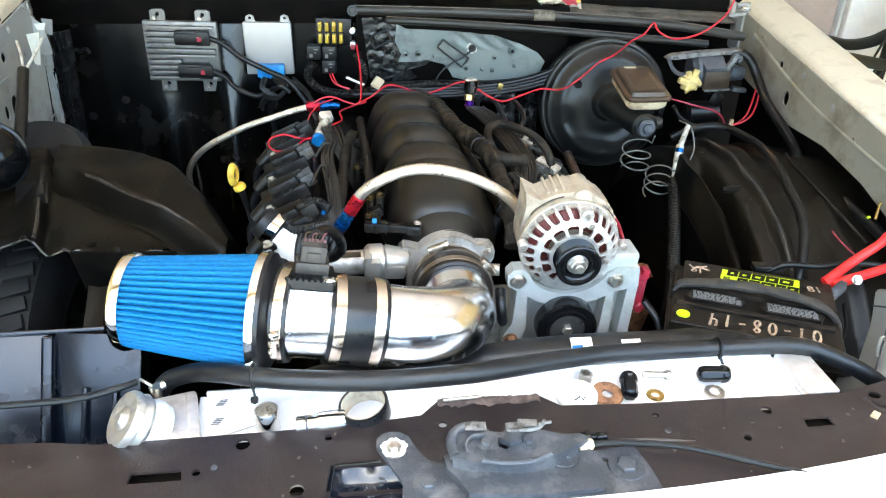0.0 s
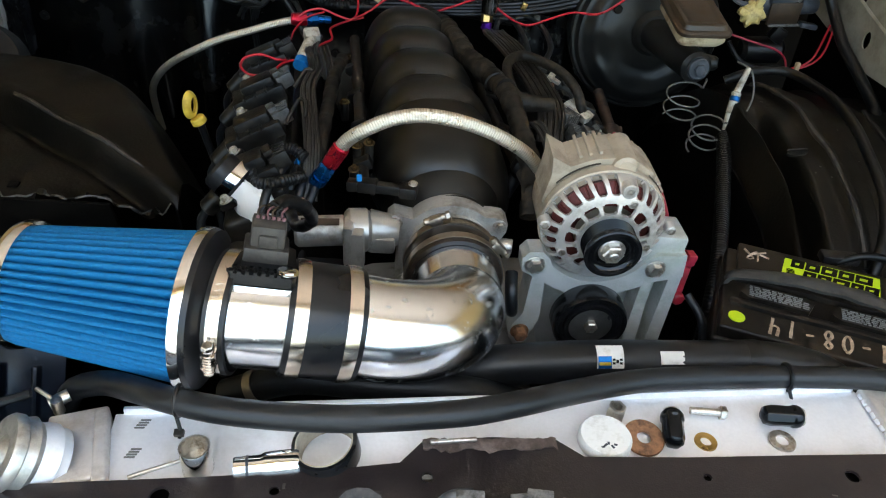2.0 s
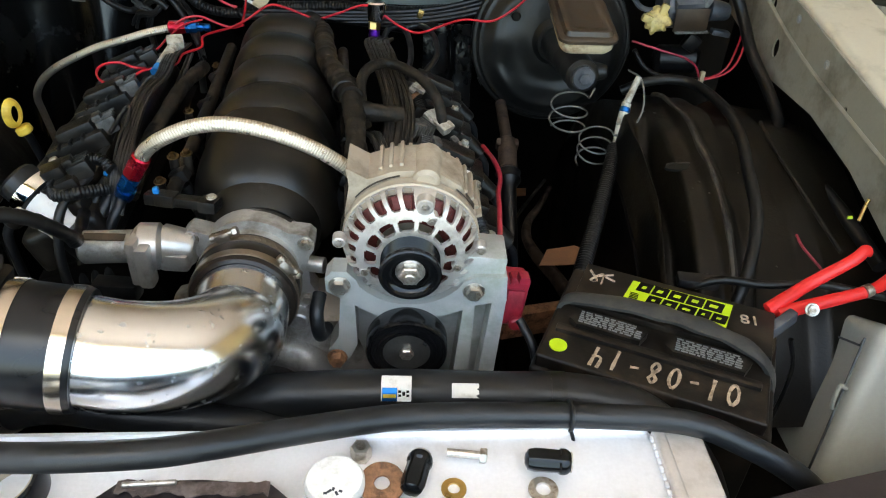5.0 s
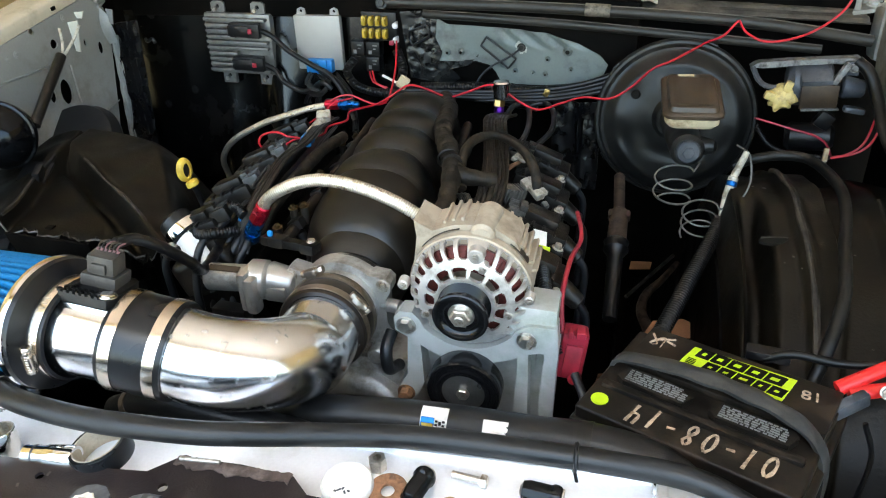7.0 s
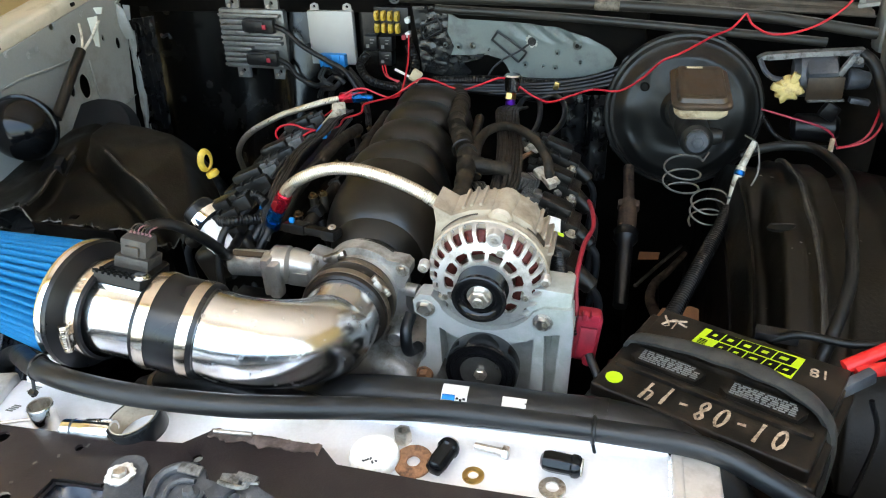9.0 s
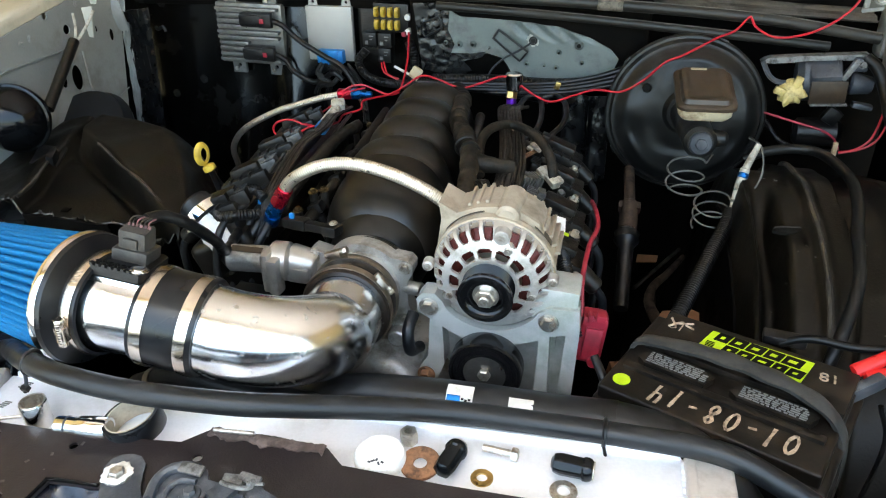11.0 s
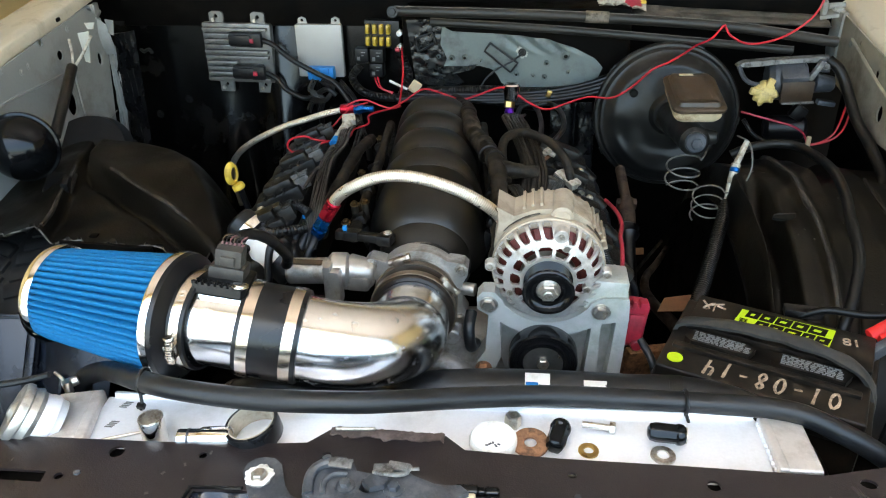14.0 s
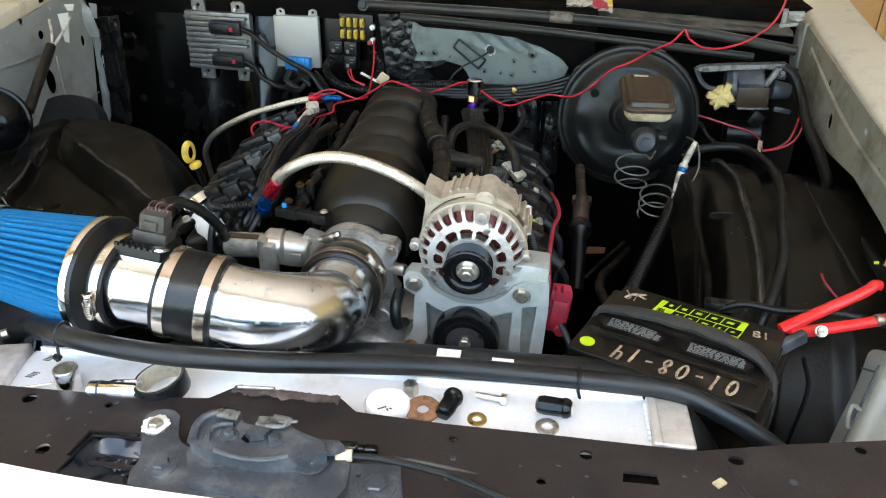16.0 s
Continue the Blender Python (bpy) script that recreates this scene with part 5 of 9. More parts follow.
sweep(bm, [(0.02, 0.83, 0.70), (0.07, 0.815, 0.775), (0.13, 0.805, 0.818), (0.20, 0.80, 0.836), (0.30, 0.80, 0.842), (0.40, 0.795, 0.846), (0.48, 0.79, 0.850), (0.545, 0.775, 0.842), (0.60, 0.75, 0.80), (0.63, 0.73, 0.74)], 0.0235, 22, 0.01)
part("hose", bm, "rubber", up_hose)
bm = B()
sweep(bm, [(0.455, 0.792, 0.849), (0.470, 0.791, 0.850)], 0.0245, 22, 0.003)
part("wire_tie", bm, "plastic", up_hose)


def wrap(x0, x1, z, y, r, a0, a1, n=8):
    """A label bent round a hose that runs along x."""
    bm = B()
    surface(bm, 4, n, lambda u, v: Vector((x0 + (x1 - x0) * u, y - r * math.sin(a0 + (a1 - a0) * v), z + r * math.cos(a0 + (a1 - a0) * v))), 0.0004)
    return bm


part("sticker", wrap(0.284, 0.314, 0.8420, 0.80, 0.0241, 0.05, 1.15), "whiteplastic", up_hose, "white paper sticker")
part("sticker_print", wrap(0.285, 0.300, 0.8420, 0.80, 0.0246, 0.6, 1.14), "bluean", up_hose, "blue printed block")
for k in range(6):
    part("sticker_print", wrap(0.301 + 0.004 * (k % 3), 0.304 + 0.004 * (k % 3), 0.8420, 0.80, 0.0246, 0.70 + 0.11 * (k // 3) + 0.05 * (k % 2), 0.80 + 0.11 * (k // 3) + 0.05 * (k % 2)), "ink", up_hose)
part("sticker_print", wrap(0.286, 0.299, 0.8420, 0.80, 0.0249, 0.86, 1.00), "fuse", up_hose, "yellow printed block")
part("sticker", wrap(0.354, 0.381, 0.8445, 0.797, 0.0241, 0.35, 0.95), "whiteplastic", up_hose, "plain white sticker")
bm = B()
sweep(bm, [(-0.12, 0.79, 0.80), (-0.04, 0.775, 0.84), (0.05, 0.76, 0.845), (0.14, 0.765, 0.83), (0.22, 0.78, 0.79)], 0.017, 18, 0.01)
low_pipe = thing("lower_hose", (0.05, 0.77, 0.80), "black rubber coolant hose under the intake pipe", "hose")
part("hose", bm, "rubber", low_pipe)
part("hose_clamp", hose_clamp(B(), frame_of((-0.085, 0.783, 0.820), (-0.065, 0.780, 0.831)), 0.0172, 0.010, 200), "clampdull", low_pipe, "dull band clamp")
bm = B()
sweep(bm, [(-0.62, 0.66, 0.90), (-0.45, 0.665, 0.905), (-0.33, 0.672, 0.905), (-0.28, 0.684, 0.908), (-0.258, 0.69, 0.912)], 0.004, 8, 0.01)
single("overflow_tube", bm, "rubber", "thin black overflow tube to the filler neck", "hose")

# ---- air filter and intake pipe ----
AX = [Vector(p) for p in ((-0.276, 0.765, 0.975), (-0.114, 0.7465, 0.963))]
filt = thing("air_filter", (-0.21, 0.76, 0.90), "blue pleated cone air filter with chrome end rings", "air filter")
fm = frame_of(AX[1], AX[0])
length = (AX[0] - AX[1]).length
NP = 46


def pleat(a, k):
    ph = (a * NP / (2 * math.pi)) % 1.0
    return 1.0 - 0.13 * abs(2 * ph - 1) ** 2.2


bm = B()
lathe(bm, [(0.071 - 0.016 * i / 10, 0.006 + (length - 0.012) * i / 10) for i in range(11)], fm, NP * 8, pleat)
part("pleated_gauze", bm, "blue", filt, "blue oiled cotton pleats", 60)
bm = B()
lathe(bm, [(0.060, -0.001), (0.0752, -0.002), (0.0760, 0.0025), (0.0752, 0.007), (0.070, 0.008), (0.060, 0.007)], fm, 64)
part("base_ring", bm, "chrome", filt, "chrome base ring")
bm = B()
lathe(bm, [(0.053, length - 0.010), (0.0585, length - 0.009), (0.060, length - 0.003), (0.058, length + 0.003), (0.045, length + 0.006), (0.02, length + 0.003), (0, length + 0.003)], fm, 64)
part("end_cap", bm, "chrome", filt, "chrome end cap")
bm = B()
lathe(bm, [(0.074, -0.002), (0.0735, -0.007), (0.064, -0.012), (0.0575, -0.015), (0.0572, -0.034), (0.054, -0.035), (0.054, 0.0)], fm, 56)
part("rubber_flange", bm, "sleeve", filt, "black moulded rubber flange")


cm1 = fm @ pose(0, 0, -0.0245)
fw = fm.to_3x3().inverted() @ Vector((0.0, -1.0, 0.0))
FILTER_SCREW = math.degrees(math.atan2(fw.y, fw.x))
part("hose_clamp", hose_clamp(B(), cm1, 0.0575, 0.011, FILTER_SCREW, 1.08), "clamp", filt, "stainless worm-drive clamp")

# pipe axis: from the flange through the sensor housing and the sleeve, round the bend to the throttle
axis = [Vector(p) for p in ((-0.098, 0.746, 0.9595), (-0.03, 0.752, 0.946), (0.02, 0.755, 0.935))]
bend_c, bend_r = Vector((0.050, 0.838, 0.0)), 0.084
for k in range(0, 19):
    a = radians(-90 + 90 * k / 18)
    axis.append(Vector((bend_c.x + bend_r * math.cos(a), bend_c.y + bend_r * math.sin(a), 0.930 - 0.041 * (k / 18) ** 1.3)))
axis.append(Vector((0.132, 0.905, 0.8885)))
pipe = thing("intake_pipe", (0.05, 0.78, 0.88), "polished aluminium intake elbow with black coupler sleeves", "intake pipe")
pts = spline(axis, 0.004)
part("elbow", sweep(B(), [p for p in pts if p.x > -0.010], 0.0505, 56, raw=True), "polished", pipe, "polished aluminium elbow with scuffs")
hp0, hp1 = Vector((-0.115, 0.7445, 0.963)), Vector((-0.022, 0.7526, 0.9445))
hm = frame_of(hp0, hp1)
hl = (hp1 - hp0).length
bm = B()
lathe(bm, [(0.046, 0), (0.052, 0), (0.053, 0.004), (0.0515, 0.010), (0.0505, 0.02), (0.0505, hl), (0.046, hl)], hm, 64)
part("sensor_housing", bm, "polished", pipe, "polished sensor housing")


# sleeve with two bands
sp0, sp1 = Vector((-0.043, 0.7508, 0.9488)), Vector((0.026, 0.7564, 0.9340))
sm = frame_of(sp0, sp1)
sl = (sp1 - sp0).length
bm = B()
lathe(bm, [(0.0505, 0), (0.0545, 0.0), (0.0555, 0.002), (0.0555, sl - 0.002), (0.0545, sl), (0.0505, sl)], sm, 64)
part("coupler_sleeve", bm, "sleeve", pipe, "glossy black silicone coupler")
sb = sm.to_3x3().inverted() @ Vector((0.0, 0.85, -0.5))
SLEEVE_SCREW = math.degrees(math.atan2(sb.y, sb.x))
part("hose_clamp", hose_clamp(B(), sm @ pose(0, 0, 0.0115), 0.0556, 0.0125, SLEEVE_SCREW), "clamp", pipe, "stainless band clamp")
part("hose_clamp", hose_clamp(B(), sm @ pose(0, 0, sl - 0.0115), 0.0556, 0.0125, SLEEVE_SCREW), "clamp", pipe, "stainless band clamp")
# sleeve at the throttle
tp0, tp1 = Vector((0.1325, 0.880, 0.8892)), Vector((0.131, 0.932, 0.8865))
tmx = frame_of(tp0, tp1)
bm = B()
lathe(bm, [(0.0505, 0), (0.0555, 0.0), (0.0570, 0.002), (0.0570, 0.048), (0.0555, 0.050), (0.0505, 0.050)], tmx, 64)
part("coupler_sleeve", bm, "brownsleeve", pipe, "brown-black silicone coupler at the throttle")
part("hose_clamp", hose_clamp(B(), tmx @ pose(0, 0, 0.011), 0.0572, 0.010, 140), "clampdull", pipe, "stainless band clamp")
part("hose_clamp", hose_clamp(B(), tmx @ pose(0, 0, 0.039), 0.0572, 0.010, 70), "clampdull", pipe, "stainless band clamp with a brass screw")

# flow sensor on its flat pad
up = Vector((0.10, 0.18, 0.97)).normalized()
along = (hp1 - hp0).normalized()
side = up.cross(along).normalized()
up = along.cross(side).normalized()
mid = hp0.lerp(hp1, 0.50)
lower = -0.0045
mid = mid + up * lower
sensor_m = Matrix((( along.x, side.x, up.x, mid.x), (along.y, side.y, up.y, mid.y), (along.z, side.z, up.z, mid.z), (0, 0, 0, 1)))
bm = B()
box(bm, (0.062, 0.062, 0.016), sensor_m @ pose(0, 0, 0.0430), 0.003)
part("sensor_pad", bm, "polished", pipe)
flow = thing("airflow_sensor", sensor_m @ pose(0, 0, 0.056), "black plastic airflow sensor plugged into the intake pipe", "sensor")
bm = B()
plate(bm, [(-0.026, -0.030), (0.026, -0.030), (0.030, -0.024), (0.030, 0.026), (0.024, 0.031), (-0.024, 0.031), (-0.030, 0.024), (-0.030, -0.024)], [ring_of(0.021, -0.021, 0.003, 8)], 0.010, sensor_m @ pose(0, 0, 0.0625) @ Matrix.Diagonal((1.0, 1.05, 1, 1)))
part("base", bm, "plastic", flow)
for k in range(14):
    i, j = k % 7, k // 7
    bm = B()
    q = sensor_m @ pose(-0.026 + i * 0.0068 + 0.0034 * j, -0.0285 + 0.0075 * j, 0.0635)
    lathe(bm, [(0.0034, -0.001), (0.0034, 0.0015), (0.0025, 0.0015), (0.0023, -0.001)], q, 6)
    part("honeycomb_cell", bm, "plastic", flow)
bm = B()
box(bm, (0.040, 0.034, 0.016), sensor_m @ pose(0.002, 0.010, 0.068), 0.003)
box(bm, (0.031, 0.026, 0.030), sensor_m @ pose(0.002, 0.010, 0.083, 6), 0.004)
box(bm, (0.016, 0.004, 0.012), sensor_m @ pose(0.002, -0.005, 0.083, 6), 0.0015)
part("connector", bm, "greyplug", flow, "grey-brown connector")
bm = B()
for k in range(6):
    p = sensor_m @ Vector((-0.0085 + 0.0042 * k, 0.010, 0.0965))
    cyl(bm, p - Vector((0, 0, 0.001)), p + Vector((0.0005 * k, 0.003, 0.003)), 0.0017, seg=8)
part("wire_seals", bm, "seal", flow, "dusty pinkish wire seals")
for k in range(6):
    bm = B()
    p = sensor_m @ Vector((-0.0085 + 0.0042 * k, 0.010, 0.0965)) + Vector((0, 0.003, 0.003))
    sweep(bm, [p, p + Vector((0.000, 0.004, 0.003)), p + Vector((0.004, 0.010, 0.004)), sensor_m @ Vector((0.008, 0.026, 0.101))], 0.0010, 6, 0.004)
    part("pigtail", bm, ("lid", "wirebundle", "seal")[k % 3], flow)
part("screw", hexhead(B(), sensor_m @ Vector((0.022, -0.021, 0.0630)), up, 0.0075, 0.003, 0.0100), "chrome", flow)
bm = B()
p = sensor_m @ Vector((0.004, 0.024, 0.103))
sweep(bm, [p, sensor_m @ Vector((0.014, 0.042, 0.104)), (-0.028, 0.830, 1.022), (-0.026, 0.875, 0.975), (-0.05, 0.93, 0.93), (-0.07, 1.0, 0.92)], 0.0070, 10, 0.006, radius=lambda s: 1 + 0.08 * math.sin(s * 1800))
part("loom", bm, "plastic", flow)

# ---- throttle body ----
tb = thing("throttle_body", (0.132, 0.965, 0.82), "cast aluminium electronic throttle body with a motor", "throttle body")
TBM = Matrix.Translation((0.131, 0.965, 0.884)) @ Matrix.Rotation(radians(90), 4, "X")
bm = B()
dome = [(0.0615 * math.cos(radians(a)), 0.0615 * math.sin(radians(a))) for a in range(138, 44, -6)]
outer = [(-0.0765, 0.030), (-0.076, 0.040), (-0.068, 0.047), (-0.055, 0.044)] + dome + [(0.052, 0.045), (0.064, 0.043), (0.070, 0.036), (0.069, 0.024), (0.062, 0.012), (0.062, -0.024), (0.069, -0.036), (0.067, -0.050), (0.056, -0.058), (-0.054, -0.060), (-0.066, -0.045), (-0.062, 0.012)]
plate(bm, outer, [ring_of(0, 0, 0.044, 32)], 0.026, TBM @ pose(0, 0, 0.012))
lathe(bm, [(0.044, 0.012), (0.051, 0.012), (0.052, 0.030), (0.048, 0.032), (0.044, 0.032)], TBM, 48)
part("bore_casting", bm, "cast", tb)
for x, z in ((-0.067, 0.036), (0.060, 0.033), (0.058, -0.046), (-0.055, -0.050)):
    part("bolt", hexhead(B(), TBM @ Vector((x, z, 0.012)), (0, -1, 0), 0.0065, 0.006, 0.009), "steel", tb)
bm = B()
cyl(bm, (0.068, 0.955, 0.906), (0.030, 0.955, 0.910), 0.020, 0.024, seg=28, bevel=0.003)
box(bm, (0.034, 0.030, 0.022), at(0.048, 0.945, 0.900, 0, 0, -4), 0.006)
part("gear_neck", bm, "castdark", tb)
bm = B()
cyl(bm, (0.034, 0.952, 0.910), (0.004, 0.948, 0.912), 0.0265, seg=28, bevel=0.005)
part("gear_case", bm, "castdark", tb)
bm = B()
cyl(bm, (0.006, 0.948, 0.912), (-0.055, 0.943, 0.912), 0.0185, seg=28, bevel=0.004)
part("motor", bm, "castdark", tb, "dull cast motor housing")
bm = B()
box(bm, (0.012, 0.040, 0.056), at(0.010, 0.938, 0.906, 0, 0, -4), 0.004)
box(bm, (0.016, 0.020, 0.052), at(0.020, 0.925, 0.902, 0, 0, -4), 0.005)
part("motor_flange", bm, "castdark", tb)
bm = B()
box(bm, (0.045, 0.010, 0.0006), at(-0.024, 0.938, 0.9302, 17), 0)
part("motor_label", bm, "lid", tb, "small printed label")
bm = B()
cyl(bm, (0.185, 0.962, 0.884), (0.211, 0.957, 0.884), 0.0095, seg=16, bevel=0.001)
part("vacuum_port", bm, "castdark", tb)
bm = B()
box(bm, (0.05, 0.022, 0.022), at(-0.02, 0.930, 0.865, 0, 0, -4), 0.003)
part("connector", bm, "plastic", tb)

# ---- engine ----
engine = thing("engine", (0.12, 1.25, 0.36), "dusty black V8 engine with coil packs and a ribbed intake", "engine")


def cx(y):
    """Centre line of the engine at y."""
    return 0.137 - 0.085 * (y - 0.95)


def manifold(u, v):
    y = 1.005 + 0.535 * v
    c = cx(y)
    half = 0.099 - 0.023 * min(1.0, max(0.0, (v - 0.10) / 0.28))
    top = 0.992 + 0.004 * math.sin(v * 3.0)
    # four overlapping runner humps behind the round plenum nose
    if v < 0.24:
        k = v / 0.24
        rise = math.sqrt(max(0.0, 1 - (1 - k) ** 2.6))
        half *= 0.62 + 0.38 * rise
        top += 0.006 * rise - 0.060 * (1 - rise)
    else:
        ph = ((v - 0.24) / 0.19) % 1.0
        bump = math.sin(ph ** 0.62 * math.pi) * 0.018
        top += bump - 0.004
        half += bump * 0.6
    a = -1.25 + 2.5 * u
    x = math.sin(a * 1.1)
    z = math.cos(a * 1.1)
    px = math.copysign(abs(x) ** 0.82, x)
    low = 0.845
    return Vector((c + half * px * 1.02, y + 0.012 * abs(x), low + (top - low) * max(-0.4, math.copysign(abs(z) ** 0.72, z))))


part("intake_manifold", surface(B(), 36, 110, manifold, 0.003), "manifold", engine, "dusty black nylon intake manifold with runner humps", 70)
bm = B()
nm = frame_of((0.134, 0.968, 0.885), (0.130, 1.05, 0.892))
lathe(bm, [(0.058, 0.008), (0.060, 0.014), (0.056, 0.020), (0.054, 0.026), (0.062, 0.036), (0.070, 0.052), (0.074, 0.085)], nm, 48)
part("intake_neck", bm, "manifold", engine)
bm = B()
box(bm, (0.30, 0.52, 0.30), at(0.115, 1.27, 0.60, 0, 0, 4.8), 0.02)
part("block", bm, "undercoat_shade", engine)
bm = B()
box(bm, (0.26, 0.10, 0.26), at(0.14, 0.99, 0.68, 0, 0, 4.8), 0.03)
part("front_cover", bm, "cast", engine, "dull cast front cover")
bm = B()
sweep(bm, [(0.085, 0.95, 0.745), (0.117, 0.945, 0.762), (0.150, 0.94, 0.768), (0.180, 0.94, 0.755), (0.207, 0.94, 0.725), (0.215, 0.94, 0.68)], 0.021, 16, 0.006)
plate(bm, [(0.120, 0.755), (0.150, 0.790), (0.171, 0.826), (0.186, 0.826), (0.195, 0.790), (0.214, 0.755), (0.214, 0.70), (0.120, 0.70)], [], 0.026, Matrix.Translation((0, 0.952, 0)) @ Matrix.Rotation(radians(90), 4, "X"))
cyl(bm, (0.178, 0.962, 0.815), (0.178, 0.935, 0.815), 0.012, seg=16, bevel=0.002)
cyl(bm, (0.205, 0.96, 0.735), (0.205, 0.925, 0.735), 0.012, seg=16, bevel=0.002)
part("water_outlet", bm, "cast", engine, "cast water neck")
bm = B()
sweep(bm, [(0.208, 0.925, 0.868), (0.206, 0.905, 0.855), (0.209, 0.90, 0.828), (0.213, 0.93, 0.812)], 0.008, 12, 0.004)
part("bypass_hose", bm, "rubber", engine)

BANKS = ((-1, -0.136, 0.925), (1, 0.360, 0.905))
for s, x0, z0 in BANKS:
    m0 = at(x0, 1.23, z0, 0, 22 * s, 4.8)
    bm = B()
    box(bm, (0.100, 0.50, 0.06), m0 @ pose(0, 0.01, -0.052), 0.014, 3)
    box(bm, (0.018, 0.49, 0.020), m0 @ pose(-0.035 * s, 0.01, -0.016), 0.006, 2)
    part("valve_cover", bm, "coil", engine, "grimy valve cover under the coil packs")
    bm = B()
    box(bm, (0.13, 0.50, 0.16), m0 @ pose(-0.005 * s, 0, -0.155), 0.01)
    part("cylinder_head", bm, "undercoat_shade", engine)
    bm = B()
    sweep(bm, [(cx(1.02) + s * 0.108, 1.02, 0.928), (cx(1.25) + s * 0.100, 1.25, 0.934), (cx(1.50) + s * 0.095, 1.50, 0.940)], 0.009, 12, 0.03)
    part("fuel_rail", bm, "loom", engine)
    for k in range(4):
        y = 1.065 + 0.105 * k
        bm = B()
        p = Vector((cx(y) + s * 0.100, y, 0.922))
        cyl(bm, p, p + Vector((-s * 0.022, 0, -0.05)), 0.009, seg=12)
        box(bm, (0.022, 0.018, 0.016), Matrix.Translation(p + Vector((s * 0.004, 0.004, 0.012))) @ pose(0, 0, 0, 0, 25 * s, 0), 0.003)
        part("injector", bm, "plastic", engine)
        # coil pack: finned core, rounded tower towards the plug, bolt ears and a connector on the inner end
        cm = m0 @ pose(0, -0.190 + 0.122 * k, 0.0, 0, 0, -6 * s)
        bm = B()
        box(bm, (0.082, 0.056, 0.030), cm, 0.005)
        box(bm, (0.052, 0.034, 0.018), cm @ pose(-0.004 * s, 0.002, 0.020), 0.006)
        for j in range(3):
            box(bm, (0.004, 0.058, 0.006), cm @ pose((-0.014 + 0.017 * j) * s, 0, 0.015), 0.001)
        cyl(bm, cm @ Vector((0.030 * s, 0, -0.002)), cm @ Vector((0.070 * s, 0, -0.016)), 0.0155, 0.0125, seg=16, bevel=0.003)
        box(bm, (0.022, 0.018, 0.010), cm @ pose(-0.026 * s, 0.032, -0.004), 0.004)
        box(bm, (0.022, 0.018, 0.010), cm @ pose(0.032 * s, -0.032, -0.004), 0.004)
        coil = part("coil_pack", bm, "coil", engine, "dusty black coil pack")
        for dx, dy in ((0.032, -0.033), (-0.027, 0.033)):
            c0 = cm @ Vector((dx * s, dy, 0.001))
            part("coil_bolt", hexhead(B(), c0, cm.to_3x3() @ Vector((0, 0, 1)), 0.0060, 0.008, 0.0088), "dustysteel", coil, "pale dusty bolt")
        bm = B()
        box(bm, (0.026, 0.032, 0.022), cm @ pose(-0.044 * s, 0.000, 0.012, 0, 0, 10), 0.004)
        box(bm, (0.012, 0.022, 0.008), cm @ pose(-0.036 * s, 0.000, 0.026, 0, 0, 10), 0.002)
        for j in range(4):
            box(bm, (0.016, 0.0025, 0.003), cm @ pose(-0.050 * s, -0.010 + 0.0065 * j, 0.0235, 0, 0, 10), 0.0006)
        pale = (s < 0 and k in (1, 2)) or (s > 0 and k == 1)
        part("coil_connector", bm, "clearplug" if pale else "coil", coil, "translucent grey coil connector" if pale else "")
        bm = B()
        q0 = cm @ Vector((0.068 * s, 0.0, -0.016))
        sweep(bm, [q0, q0 + Vector((0.012 * s, 0.002, -0.03)), q0 + Vector((0.004 * s, 0.0, -0.12))], 0.006, 10, 0.008)
        part("plug_lead", bm, "rubber", coil)
for x, y, z in ((0.014, 1.083, 0.952), (0.012, 1.032, 0.946), (0.030, 1.086, 0.955), (-0.010, 1.24, 0.940), (-0.030, 1.393, 0.932), (-0.012, 1.42, 0.938)):
    bm = B()
    hexhead(bm, (x, y, z), (0, -0.15, 1), 0.0045, 0.006, 0.0075)
    stud = part("rail_bolt", bm, "boltgold", engine, "dull gold flange bolt")
    part("stud", cyl(B(), (x, y, z - 0.028), (x, y, z), 0.006, seg=10), "coil", stud)

# wiring along both banks
looms = thing("engine_harness", (0.12, 1.2, 0.90), "dusty bundles of black engine wiring and loom", "wiring")


def bundle(name, pts, r, n, material, parent, flat=0.0, wob=0.0022, seed=1, label=""):
    """A handful of wires along pts, each its own part; flat lays them side by side over that width."""
    rnd = random.Random(seed)
    for k in range(n):
        a = 2 * math.pi * k / n
        if flat:
            off = Vector((flat * (k / max(1, n - 1) - 0.5), 0, 0.25 * r * (k % 2)))
        else:
            off = Vector((math.cos(a), 0.3 * math.sin(a), math.sin(a))) * r * 1.4
        bm = sweep(B(), [Vector(p) + off + Vector((rnd.uniform(-wob, wob), rnd.uniform(-wob, wob), rnd.uniform(-wob, wob))) for p in pts], r, 7, 0.01)
        part(name, bm, material, parent, label)


def ribbed(pts, r, pitch=0.004, depth=0.10, seg=14):
    bm = B()
    sweep(bm, pts, r, seg, pitch / 4, radius=lambda s: 1 + depth * math.sin(2 * math.pi * s / pitch))
    return bm


def taped(pts, r, wrap=0.018):
    """A loom wound with tape: uneven steps along its length."""
    bm = B()
    sweep(bm, pts, r, 12, 0.003, radius=lambda s: 1 + 0.10 * ((s / wrap) % 1.0) + 0.07 * math.sin(s * 61) + 0.05 * math.sin(s * 173 + 1))
    return bm


# left bank: ribbon of wires, dusty tube, loops and plugs
bundle("wire", [(-0.070, 1.46, 0.958), (-0.068, 1.38, 0.966), (-0.055, 1.29, 0.972), (-0.060, 1.215, 0.972), (-0.048, 1.12, 0.966), (-0.043, 1.06, 0.950), (-0.045, 1.02, 0.905)], 0.0026, 6, "wirebundle", looms, 0.018, 0.0012, 2)
